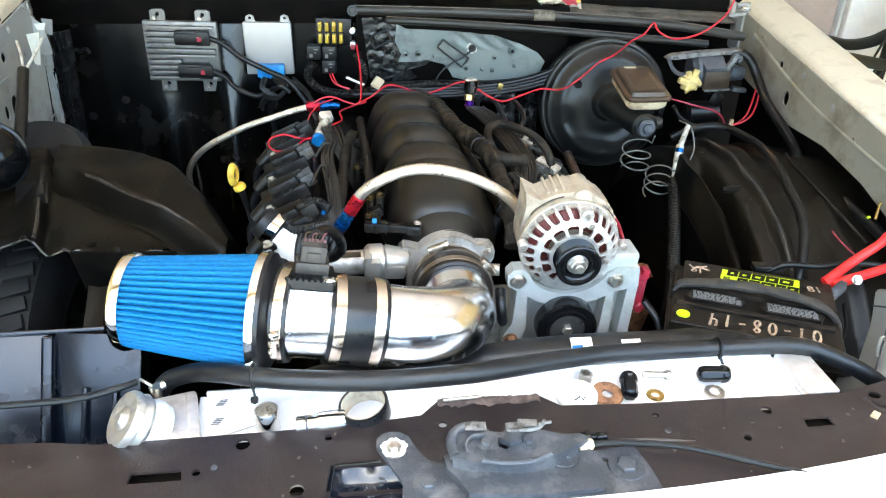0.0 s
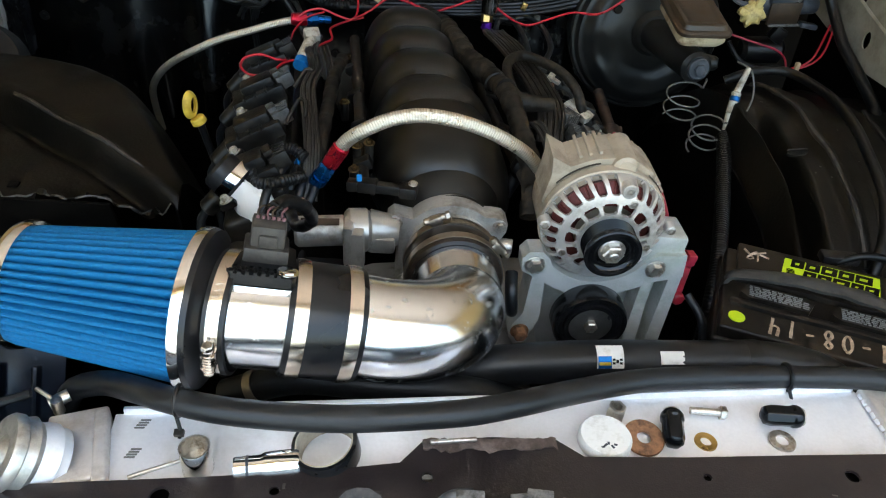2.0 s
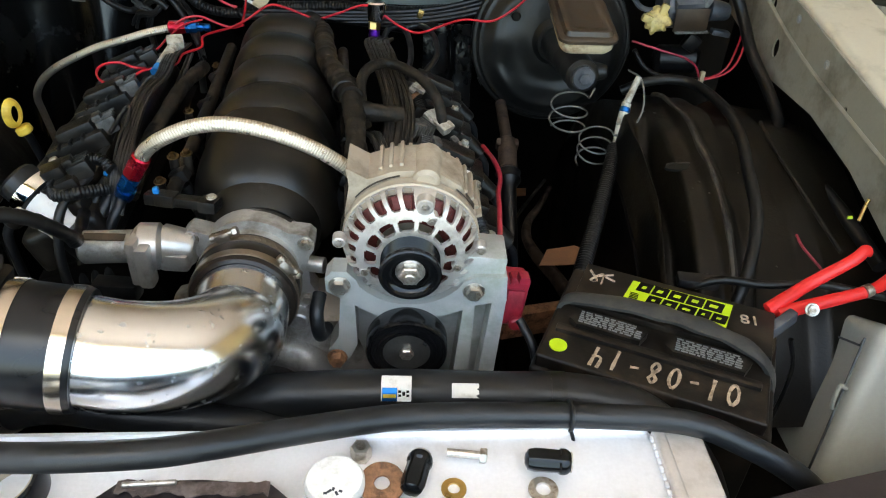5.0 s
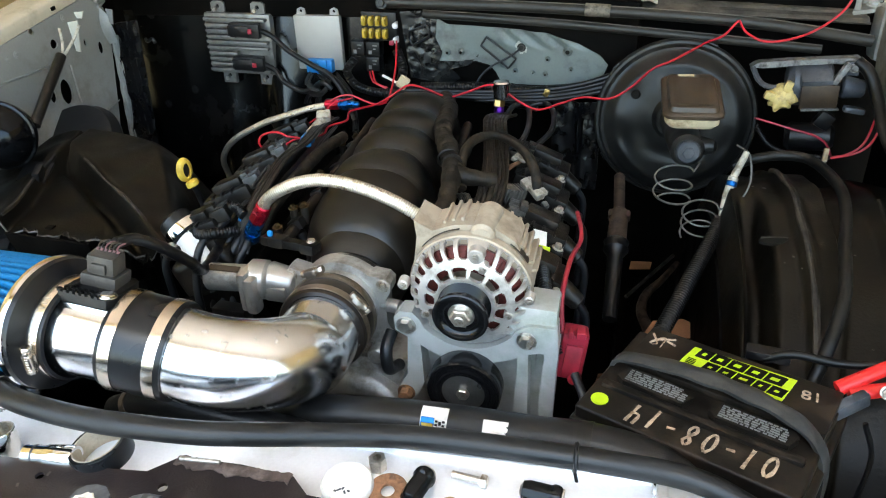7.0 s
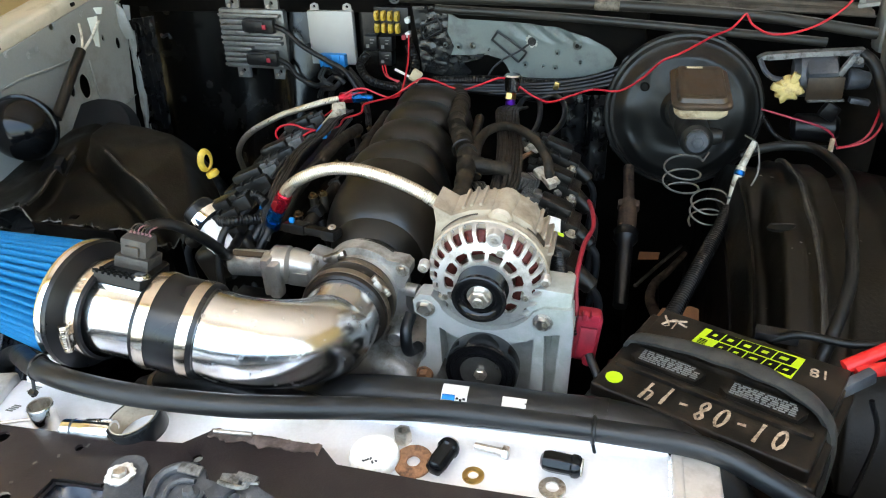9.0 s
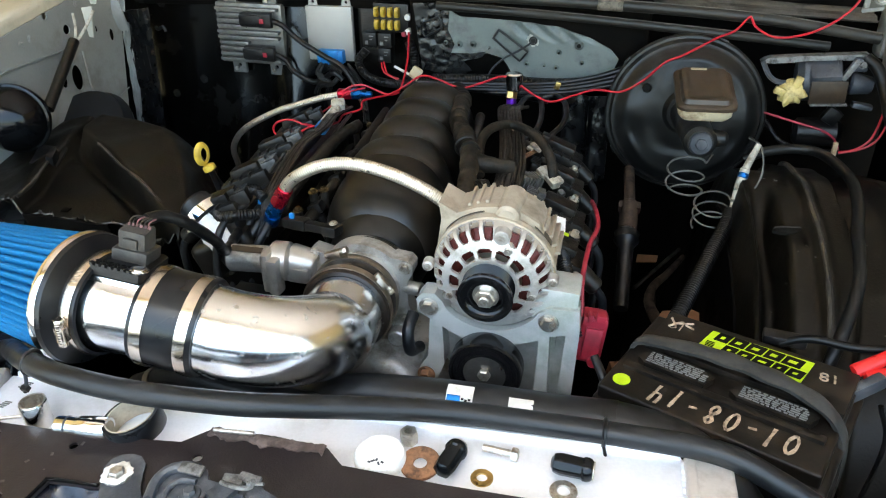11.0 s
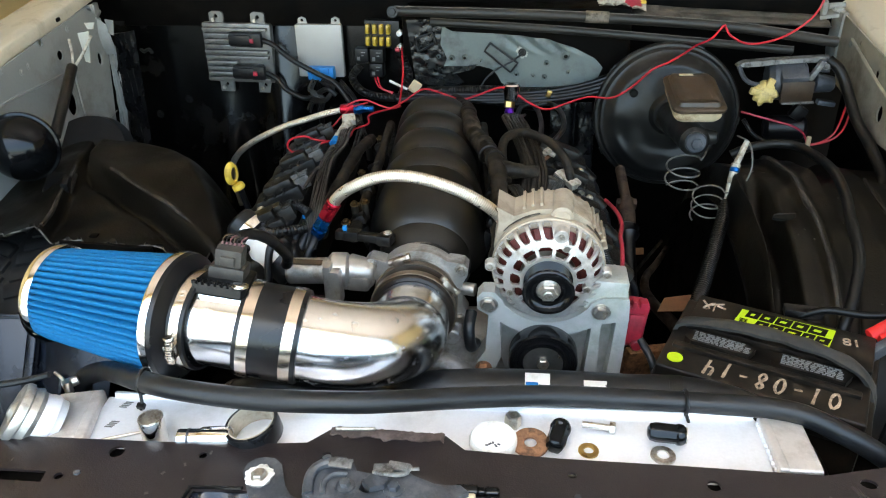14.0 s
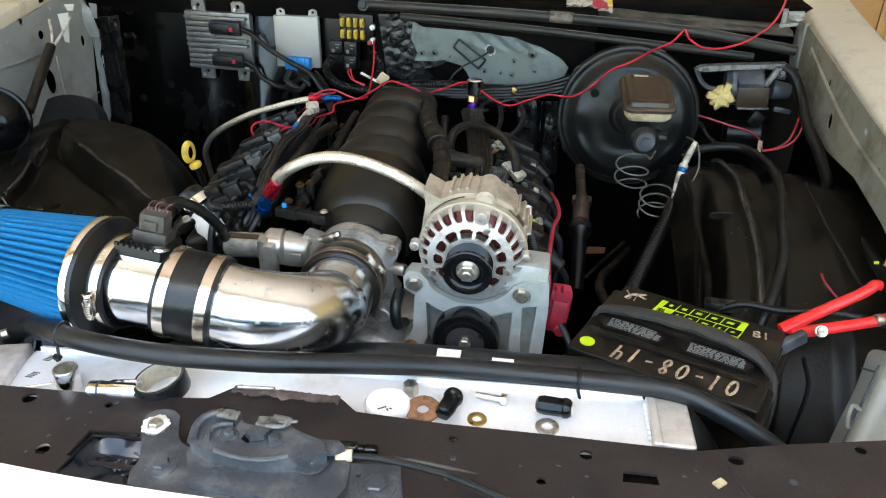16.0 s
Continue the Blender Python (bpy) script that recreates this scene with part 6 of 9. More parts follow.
bundle("wire", [(-0.050, 1.42, 0.955), (-0.038, 1.33, 0.962), (-0.030, 1.25, 0.958), (-0.035, 1.17, 0.945), (-0.040, 1.10, 0.925)], 0.0024, 2, "wirebundle", looms, 0.007, 0.002, 3)
part("loom_tube", taped([(-0.020, 1.38, 0.952), (-0.028, 1.30, 0.956), (-0.032, 1.20, 0.950), (-0.035, 1.12, 0.938), (-0.035, 1.05, 0.915)], 0.0095), "loom", looms, "brown-dusted taped loom")
part("loom_tube", ribbed([(-0.050, 1.052, 0.950), (-0.068, 1.062, 0.958), (-0.093, 1.058, 0.955), (-0.114, 1.038, 0.942), (-0.104, 1.012, 0.936), (-0.078, 1.010, 0.940), (-0.050, 1.030, 0.936)], 0.0072), "plastic", looms)
for dx in (-0.015, 0.0, 0.016):
    part("loom_tube", sweep(B(), [(-0.052 + dx * 0.5, 1.055, 0.935), (-0.055 + dx, 1.030, 0.918), (-0.068 + dx, 1.005, 0.885), (-0.070 + dx, 0.985, 0.83)], 0.0066, 10), "rubber", looms)
part("loom_tube", sweep(B(), [(-0.075, 1.045, 0.945), (-0.095, 1.00, 0.925), (-0.098, 0.975, 0.88), (-0.09, 0.96, 0.82)], 0.0058, 10), "rubber", looms)
part("pigtail", sweep(B(), [(-0.085, 1.145, 0.950), (-0.070, 1.175, 0.972), (-0.058, 1.160, 0.978), (-0.056, 1.13, 0.968)], 0.0028, 8), "wirebundle", looms)
part("pigtail", sweep(B(), [(-0.085, 1.255, 0.955), (-0.068, 1.275, 0.975), (-0.058, 1.27, 0.975)], 0.0028, 8), "wirebundle", looms)
bm = B()
cyl(bm, (-0.083, 1.375, 0.952), (-0.070, 1.425, 0.975), 0.0115, 0.009, seg=14, bevel=0.003)
box(bm, (0.026, 0.020, 0.018), at(-0.072, 1.42, 0.975, 30, 0, 18), 0.004)
part("white_plug", bm, "dustysteel", looms, "dirty white plastic plug")
part("plug_band", cyl(B(), (-0.087, 1.360, 0.945), (-0.084, 1.372, 0.950), 0.0122, seg=14), "bluecon", looms, "blue seal band")
bm = B()
box(bm, (0.020, 0.018, 0.030), at(-0.054, 1.056, 0.924, 25, 20, 35), 0.003)
box(bm, (0.012, 0.009, 0.026), at(-0.060, 1.048, 0.926, 25, 20, 35), 0.002)
plug = part("sensor_plug", bm, "coil", looms, "grey sensor plug")
bm = B()
box(bm, (0.014, 0.010, 0.010), at(-0.058, 1.060, 0.938, 25, 20, 35), 0.003)
part("plug_cap", bm, "bluecon", plug, "blue lock cap")

# right bank: taped main loom, ribbon of wires, rubber loop and plugs
part("loom_tube", taped([(0.118, 1.60, 0.960), (0.150, 1.50, 0.974), (0.163, 1.43, 0.980), (0.178, 1.34, 0.982), (0.205, 1.27, 0.980), (0.224, 1.21, 0.982)], 0.0155), "loom", looms, "brown-dusted taped loom")
part("loom_tube", taped([(0.224, 1.21, 0.982), (0.232, 1.165, 0.972), (0.237, 1.11, 0.960), (0.242, 1.05, 0.94), (0.24, 1.0, 0.90)], 0.0135), "loom", looms)
part("loom_tube", taped([(0.224, 1.21, 0.980), (0.245, 1.188, 0.974), (0.268, 1.19, 0.970), (0.292, 1.20, 0.964)], 0.0120), "loom", looms)
part("tie", sweep(B(), [(0.212 + 0.0150 * math.cos(a), 1.235 + 0.006 * math.cos(a), 0.980 + 0.0155 * math.sin(a)) for a in [i * math.pi / 8 for i in range(17)]], 0.0018, 6, 0.003), "coil", looms, "pale cable tie")
bundle("wire", [(0.250, 1.56, 0.945), (0.245, 1.48, 0.966), (0.256, 1.40, 0.975), (0.272, 1.32, 0.972), (0.284, 1.25, 0.968), (0.290, 1.19, 0.958), (0.285, 1.15, 0.93)], 0.0033, 8, "loom", looms, 0.036, 0.0015, 6)
part("heater_loop", sweep(B(), [(0.246, 1.175, 0.958), (0.238, 1.21, 0.975), (0.234, 1.26, 0.985), (0.242, 1.305, 0.988), (0.267, 1.334, 0.986), (0.298, 1.318, 0.983), (0.326, 1.282, 0.978), (0.345, 1.255, 0.960), (0.352, 1.235, 0.935)], 0.0078, 14, 0.006), "loom", looms, "dusty rubber hose loop")
part("back_hose", sweep(B(), [(0.250, 1.53, 0.945), (0.262, 1.575, 0.958), (0.288, 1.575, 0.960), (0.302, 1.50, 0.950), (0.298, 1.43, 0.94), (0.275, 1.41, 0.93)], 0.0052, 10), "rubber", looms)
part("back_hose", sweep(B(), [(0.285, 1.60, 0.950), (0.318, 1.605, 0.956), (0.342, 1.55, 0.956), (0.346, 1.48, 0.945), (0.322, 1.43, 0.93)], 0.0052, 10), "rubber", looms)
bundle("wire", [(0.242, 1.15, 0.958), (0.258, 1.13, 0.968), (0.270, 1.10, 0.955), (0.275, 1.06, 0.93)], 0.0028, 4, "wirebundle", looms, 0.012, 0.002, 8)
bundle("wire", [(0.255, 1.17, 0.935), (0.285, 1.185, 0.945), (0.310, 1.20, 0.948)], 0.0024, 4, "wirebundle", looms, 0.0, 0.002, 9)
bundle("wire", [(0.290, 1.23, 0.950), (0.305, 1.265, 0.960), (0.318, 1.31, 0.950)], 0.0018, 3, "rust", looms, 0.0, 0.003, 12)
bm = B()
box(bm, (0.036, 0.026, 0.022), at(0.318, 1.200, 0.944, 5, 22, 38), 0.003)
ribbed_plug = part("plug", bm, "clearplug", looms, "grey ribbed coil plug")
for j in range(6):
    part("rib", box(B(), (0.0030, 0.028, 0.024), at(0.308 + 0.004 * j, 1.191 + 0.0032 * j, 0.9455 - 0.001 * j, 5, 22, 38), 0.0006), "clearplug", ribbed_plug)
bm = B()
box(bm, (0.030, 0.024, 0.018), at(0.306, 1.318, 0.950, 10, 22, 20), 0.003)
part("plug", bm, "coil", looms)
bm = B()
box(bm, (0.010, 0.040, 0.006), at(0.314, 1.312, 0.962, 10, 22, -25), 0.002)
box(bm, (0.022, 0.008, 0.006), at(0.316, 1.300, 0.961, 10, 22, -25), 0.002)
part("retainer", bm, "dustysteel", looms, "pale dusty clip")
bm = B()
box(bm, (0.046, 0.015, 0.010), at(0.345, 1.240, 0.936, 5, 22, -48), 0.003)
box(bm, (0.020, 0.030, 0.010), at(0.340, 1.252, 0.940, 5, 22, -48), 0.003)
box(bm, (0.014, 0.022, 0.008), at(0.357, 1.228, 0.935, 5, 22, -48), 0.003)
part("retainer", bm, "dustysteel", looms, "pale nylon clip")
bm = B()
box(bm, (0.012, 0.010, 0.008), at(0.368, 1.205, 0.926, 5, 22, -48), 0.003)
part("lock_tab", bm, "clearplug", looms, "pale lock tab")
bm = B()
box(bm, (0.064, 0.016, 0.012), at(0.055, 0.992, 0.944, -6, 0, -10), 0.003)
box(bm, (0.022, 0.024, 0.015), at(0.080, 0.988, 0.944, -6, 0, -10), 0.004)
box(bm, (0.024, 0.020, 0.015), at(0.030, 0.996, 0.945, -6, 0, -10), 0.003)
box(bm, (0.014, 0.016, 0.014), at(0.012, 0.999, 0.944, -6, 0, -10), 0.003)
part("map_sensor", bm, "coil", looms, "black pressure sensor and plug")
part("sensor_tab", box(B(), (0.007, 0.006, 0.008), at(0.020, 0.994, 0.957), 0.002), "bluecon", looms, "blue lock tab")
part("sensor_bolt", hexhead(B(), (0.085, 0.982, 0.957), (0, -0.1, 1), 0.0042, 0.003, 0.006), "steel", looms)

# white breather bottle with its clamp, ahead of the left bank
bottle = thing("breather_bottle", (-0.10, 1.00, 0.82), "small white plastic filler neck with a steel clamp", "filler")
BO = frame_of((-0.066, 1.008, 0.870), (-0.126, 1.026, 0.918))
# Lower end made black, where the white neck goes dark behind the motor.
bm = B()
lathe(bm, [(0, 0), (0.026, 0), (0.030, 0.004), (0.030, 0.034), (0, 0.034)], BO, 28)
part("dark_lower_end", bm, "rubber", bottle)
bm = B()
lathe(bm, [(0, 0.033), (0.0302, 0.033), (0.031, 0.060), (0.027, 0.072), (0.024, 0.076), (0.024, 0.090), (0, 0.090)], BO, 28)
part("body", bm, "whiteplastic", bottle)
part("hose_clamp", hose_clamp(B(), BO @ pose(0, 0, 0.096), 0.0275, 0.014, 200), "chrome", bottle, "shiny steel clamp")
bm = B()
cyl(bm, BO @ Vector((0, 0, 0.084)), BO @ Vector((0, 0, 0.122)), 0.0270, 0.0250, seg=24, bevel=0.004)
part("rubber_boot", bm, "rubber", bottle)

# ---- alternator on its bracket ----
ALT = Matrix.Translation((0.310, 0.92, 0.936)) @ Matrix.Rotation(radians(93.5), 4, "X") @ Matrix.Scale(1.05, 4)
# local: x right, y up, z towards the front of the car
alt = thing("alternator", (0.309, 0.95, 0.87), "cast aluminium alternator with a black ribbed pulley", "alternator")
bm = B()
lathe(bm, [(0, -0.105), (0.050, -0.105), (0.060, -0.095), (0.0695, -0.080), (0.0700, -0.050), (0.0700, -0.022)], ALT, 56)
part("rear_housing", bm, "altdim", alt, "rear housing in a darker, sandier tone for weaker light")
bm = B()
lathe(bm, [(0.0700, -0.024), (0.0722, -0.023), (0.0722, -0.014), (0.0700, -0.012), (0.062, -0.012), (0.062, -0.024)], ALT, 56)
part("clamp_ring", bm, "altdim", alt)
NF, SUB = 26, 10
shell_profile = [(0.0255, 0.0100), (0.0275, 0.0150), (0.0310, 0.0165), (0.0350, 0.0168), (0.0368, 0.0166), (0.0390, 0.0160), (0.0415, 0.0152), (0.0440, 0.0144), (0.0460, 0.0137), (0.0475, 0.0132),
                 (0.0510, 0.0124), (0.0545, 0.0114), (0.0560, 0.0108), (0.0575, 0.0100), (0.0595, 0.0088), (0.0615, 0.0074), (0.0635, 0.0057), (0.0655, 0.0035), (0.0672, 0.0010), (0.0685, -0.0018),
                 (0.0695, -0.0050), (0.0702, -0.0085), (0.0705, -0.0115), (0.0706, -0.0150)]


def vent(ring, step_no):
    """True where the front cover is cut away: curved outer slots and wide inner windows."""
    deg = (step_no + 0.5) * 360.0 / (NF * SUB)
    if 12 <= ring <= 21 and not 226 < deg < 314 and not 70 < deg < 86:
        f = (step_no % SUB + 0.5) / SUB
        edge = 0.34 if ring in (12, 21) else 0.24
        return edge < f < 1.0 - edge + 0.10
    if 3 <= ring <= 8 and not 240 < deg < 300:
        f = (deg / 27.7) % 1.0
        return 0.12 < f < 0.88 if 4 <= ring <= 7 else 0.18 < f < 0.82
    return False


def shell_point(ring, k, sink):
    a = 2 * math.pi * k / (NF * SUB)
    r, h = shell_profile[ring]
    out = min(1.0, max(0.0, (r - 0.054) / 0.015))
    twist = 0.05 * max(0.0, (r - 0.056) / 0.014)
    r, h = r - sink * out, h - sink * (1.0 - 0.8 * out)
    return ALT @ Vector((r * math.cos(a + twist), r * math.sin(a + twist), h))


bm = B()
rings = len(shell_profile)
top = [[bm.verts.new(shell_point(q, k, 0.0)) for k in range(NF * SUB)] for q in range(rings)]
low = [[bm.verts.new(shell_point(q, k, 0.0045)) for k in range(NF * SUB)] for q in range(rings)]
solid = [[not vent(q, k) for k in range(NF * SUB)] for q in range(rings - 1)]
for q in range(rings - 1):
    for k in range(NF * SUB):
        n = (k + 1) % (NF * SUB)
        if not solid[q][k]:
            continue
        bm.faces.new((top[q][k], top[q + 1][k], top[q + 1][n], top[q][n]))
        bm.faces.new((low[q][k], low[q][n], low[q + 1][n], low[q + 1][k]))
        if not solid[q][n]:
            bm.faces.new((top[q][n], top[q + 1][n], low[q + 1][n], low[q][n]))
        if not solid[q][k - 1]:
            bm.faces.new((top[q + 1][k], top[q][k], low[q][k], low[q + 1][k]))
        if q == 0 or not solid[q - 1][k]:
            bm.faces.new((top[q][k], top[q][n], low[q][n], low[q][k]))
        if q == rings - 2 or not solid[q + 1][k]:
            bm.faces.new((top[q + 1][n], top[q + 1][k], low[q + 1][k], low[q + 1][n]))
for v in [v for v in bm.verts if not v.link_faces]:
    bm.verts.remove(v)
part("front_housing", bm, "alt", alt, "pale cast front cover with curved vents", 45)
for deg, r, rr in ((78, 0.063, 0.0105), (66, 0.050, 0.0070), (168, 0.074, 0.0075), (8, 0.072, 0.0065), (205, 0.052, 0.0065), (345, 0.050, 0.0065)):
    a = radians(deg)
    bm = B()
    p = ALT @ Vector((r * math.cos(a), r * math.sin(a), 0.000))
    q = ALT @ Vector((r * math.cos(a), r * math.sin(a), 0.0125))
    cyl(bm, p, q, rr, rr * 0.9, seg=18, bevel=0.001)
    boss = part("screw_boss", bm, "alt", alt)
    bm = B()
    cyl(bm, q, ALT @ Vector((r * math.cos(a), r * math.sin(a), 0.0140)), 0.0042, seg=12)
    cyl(bm, q, ALT @ Vector((r * math.cos(a), r * math.sin(a), 0.0150)), 0.0018, seg=6)
    part("screw", bm, "steel", boss)
bm = B()
lathe(bm, [(0.036, -0.012), (0.062, -0.012), (0.064, -0.006), (0.055, 0.003), (0.044, 0.005), (0.036, 0.002)], ALT, 56)
core = part("winding_core", bm, "copper", alt, "dark red copper winding")
for k in range(36):
    a = 2 * math.pi * k / 36
    C = [ALT @ Vector((r * math.cos(a), r * math.sin(a), h)) for r, h in ((0.047, 0.0045), (0.056, 0.0015), (0.063, -0.006))]
    part("winding_turn", sweep(B(), C, 0.0016, 6, 0.004), "copper", core)
bm = B()
ribs = [(0.0, 0.011), (0.0240, 0.011), (0.0285, 0.0115), (0.0292, 0.0135)]
for k in range(6):
    ribs += [(0.0252, 0.0155 + 0.0036 * k), (0.0282, 0.0172 + 0.0036 * k)]
ribs = [(r * 1.08, h) for r, h in ribs] + [(0.0315, 0.0385), (0.0315, 0.0420), (0.0300, 0.0432), (0.0275, 0.0430), (0.0252, 0.0380), (0.0225, 0.0365), (0.0205, 0.0395), (0.0185, 0.0395), (0.0170, 0.0345), (0.0, 0.0345)]
lathe(bm, ribs, ALT, 56)
pul = part("pulley", bm, "pulley", alt, "black ribbed belt pulley")
bm = B()
cyl(bm, ALT @ Vector((0, 0, 0.0345)), ALT @ Vector((0, 0, 0.0370)), 0.0158, seg=28, bevel=0.0008)
hexhead(bm, ALT @ Vector((0, 0, 0.0370)), ALT.to_3x3() @ Vector((0, 0, 1)), 0.0128, 0.0085)
cyl(bm, ALT @ Vector((0, 0, 0.0455)), ALT @ Vector((0, 0, 0.0490)), 0.0062, seg=16, bevel=0.001)
part("shaft_nut", bm, "steel", pul, "shiny hex nut")
# rear bulge, top boss, ear and cooling ribs
bm = B()
outer = [(-0.070, 0.020), (-0.064, 0.056), (-0.066, 0.078), (-0.045, 0.066), (-0.02, 0.076), (0.02, 0.080), (0.05, 0.06), (0.068, 0.02), (0.05, -0.04), (-0.05, -0.04)]
plate(bm, outer, [], 0.050, ALT @ pose(0, 0, -0.028))
part("rear_shroud", bm, "altdim", alt, "rear shroud in a darker, sandier tone for weaker light")
bm = B()
cyl(bm, ALT @ Vector((0.016, 0.070, -0.075)), ALT @ Vector((0.014, 0.070, -0.018)), 0.016, 0.0145, seg=24, bevel=0.004)
part("top_boss", bm, "altdim", alt)
bm = B()
for k in range(9):
    a = radians(15 + k * 9 + (14 if k > 5 else 0))
    box(bm, (0.009, 0.004, 0.050), ALT @ pose(0.0725 * math.cos(a), 0.0725 * math.sin(a), -0.060, 0, 0, math.degrees(a)), 0.0012)
for k in range(3):
    a = radians(98 + k * 8)
    box(bm, (0.010, 0.004, 0.045), ALT @ pose(0.0765 * math.cos(a), 0.0765 * math.sin(a), -0.060, 0, 0, math.degrees(a)), 0.0012)
part("cooling_ribs", bm, "altdim", alt)
for a0, a1 in ((100, 142), (28, 52)):
    bm = B()
    surface(bm, 12, 2, lambda u, v: ALT @ Vector((0.0726 * math.cos(radians(a0 + (a1 - a0) * u)), 0.0726 * math.sin(radians(a0 + (a1 - a0) * u)), -0.0260 - 0.010 * v)), 0.0008)
    part("data_plate", bm, "lid", alt, "dark printed data plate")

bracket = thing("alternator_bracket", (0.31, 0.93, 0.70), "pale cast alternator bracket bolted to the engine", "bracket")
BK = Matrix.Translation((0.0, 0.914, 0.0)) @ Matrix.Rotation(radians(90), 4, "X")
arc = [(0.309 + 0.074 * math.cos(radians(a)), 0.937 + 0.074 * math.sin(radians(a))) for a in range(222, 322, 8)]
outer = [(0.217, 0.880), (0.216, 0.898), (0.224, 0.908), (0.240, 0.908), (0.250, 0.897)] + arc + [(0.370, 0.897), (0.384, 0.905), (0.418, 0.905), (0.420, 0.872), (0.385, 0.864), (0.360, 0.852), (0.330, 0.842), (0.309, 0.838), (0.285, 0.842), (0.262, 0.852), (0.240, 0.866)]
bm = plate(B(), outer, [], 0.026, BK)
part("top_arch", bm, "bracket", bracket)
bm = B()
box(bm, (0.056, 0.050, 0.045), at(0.388, 0.945, 0.905, 0, 4, 0), 0.004)
part("side_block", bm, "bracket", bracket)
for pts2 in ([(0.232, 0.872), (0.248, 0.862), (0.250, 0.80), (0.240, 0.775), (0.214, 0.770), (0.216, 0.79), (0.228, 0.81)],
             [(0.372, 0.868), (0.384, 0.868), (0.384, 0.700), (0.362, 0.700)], [(0.404, 0.870), (0.420, 0.870), (0.412, 0.700), (0.392, 0.700)]):
    part("leg", plate(B(), pts2, [], 0.040, BK @ pose(0, 0, -0.002)), "bracket", bracket)
bm = B()
box(bm, (0.158, 0.012, 0.20), at(0.312, 0.958, 0.762, 6), 0.003)
part("back_web", bm, "bracket", bracket)
bm = B()
box(bm, (0.035, 0.008, 0.16), at(0.392, 0.95, 0.79), 0.002)
part("gusset", bm, "bracket", bracket)
for x, z in ((0.232, 0.889), (0.382, 0.885)):
    part("bolt", hexhead(B(), (x, 0.913, z), (0, -1, 0), 0.0095, 0.0075, 0.0125), "steel", bracket, "grey hex bolt")
part("bolt", hexhead(B(), (0.226, 0.912, 0.783), (0, -1, 0), 0.0095, 0.012, 0.012), "rust", bracket, "brown rusty bolt")
idler = thing("idler_pulley", (0.308, 0.90, 0.77), "smooth black idler pulley on the alternator bracket", "pulley")
IM = Matrix.Translation((0.308, 0.915, 0.815)) @ Matrix.Rotation(radians(92), 4, "X") @ Matrix.Diagonal((1.08, 1.08, 1.0, 1))
bm = B()
lathe(bm, [(0.018, 0.0), (0.0420, 0.0), (0.0435, 0.003), (0.0435, 0.026), (0.0420, 0.029), (0.0390, 0.029), (0.0375, 0.026), (0.0320, 0.026), (0.0310, 0.029), (0.0280, 0.029), (0.018, 0.024)], IM, 56)
wheel = part("wheel", bm, "pulley", idler, "glossy black wheel")
bm = B()
lathe(bm, [(0, 0.020), (0.0275, 0.020), (0.0270, 0.027), (0.022, 0.0285), (0.012, 0.027), (0, 0.027)], IM, 40)
part("hub_cap", bm, "hub", wheel, "dark hub washer")
part("bolt", hexhead(B(), IM @ Vector((0, 0, 0.027)), IM.to_3x3() @ Vector((0, 0, 1)), 0.0085, 0.006), "steel", wheel)

# red terminal cover and its cables
bm = B()
box(bm, (0.034, 0.034, 0.066), at(0.433, 0.970, 0.835, -8, 8, 5), 0.007, 3)
box(bm, (0.022, 0.006, 0.044), at(0.435, 0.951, 0.834, -8, 8, 5), 0.002)
box(bm, (0.031, 0.014, 0.012), at(0.437, 0.958, 0.866, -8, 8, 5), 0.003)
box(bm, (0.012, 0.016, 0.010), at(0.444, 0.955, 0.874, 0, 8, 5), 0.002)
box(bm, (0.006, 0.014, 0.012), at(0.431, 0.955, 0.873, 0, 8, 5), 0.002)
cyl(bm, (0.438, 0.955, 0.812), (0.440, 0.940, 0.812), 0.009, seg=14, bevel=0.002)
cover = single("terminal_cover", bm, "redplastic", "red rubber terminal cover beside the alternator bracket", "cover")
cables = thing("charge_cables", (0.43, 0.98, 0.80), "red and black charging cables beside the engine", "cable")
part("red_cable", sweep(B(), [(0.420, 0.965, 0.865), (0.416, 0.985, 0.902), (0.418, 1.03, 0.918), (0.421, 1.08, 0.914), (0.428, 1.13, 0.910), (0.424, 1.18, 0.908), (0.414, 1.25, 0.895)], 0.0034, 10), "redplastic", cables, "dull red cable")
part("loom_tube", ribbed([(0.415, 0.940, 0.850), (0.402, 0.965, 0.895), (0.388, 1.02, 0.918), (0.376, 1.08, 0.91), (0.37, 1.13, 0.90)], 0.0085), "plastic", cables)
part("black_cable", sweep(B(), [(0.440, 0.925, 0.835), (0.455, 0.90, 0.815), (0.462, 0.885, 0.775), (0.47, 0.88, 0.70)], 0.0055, 10), "rubber", cables)
bm = B()
box(bm, (0.020, 0.0008, 0.030), at(0.376, 1.078, 0.934, -55, 22, 20))
part("paper_tag", bm, "whiteplastic", cables, "white tag with a lime end")
bm = B()
box(bm, (0.0205, 0.0012, 0.009), at(0.3815, 1.069, 0.926, -55, 22, 20))
part("tag_end", bm, "lime", cables)

# ---- dipstick ----
dip = thing("dipstick", (-0.20, 1.17, 0.80), "yellow ring-handled oil dipstick", "dipstick")
bm = B()
loop = [(-0.216 + 0.0036 * math.sin(a), 1.172 + 0.010 * math.sin(a), 0.961 + 0.0160 * math.cos(a)) for a in [2 * math.pi * i / 24 for i in range(25)]]
sweep(bm, loop, 0.0027, 10, 0.002, squash=2.2)
cyl(bm, (-0.212, 1.174, 0.942), (-0.208, 1.175, 0.932), 0.0105, 0.011, seg=20, bevel=0.002)
part("handle", bm, "yellow", dip, "yellow plastic ring handle")
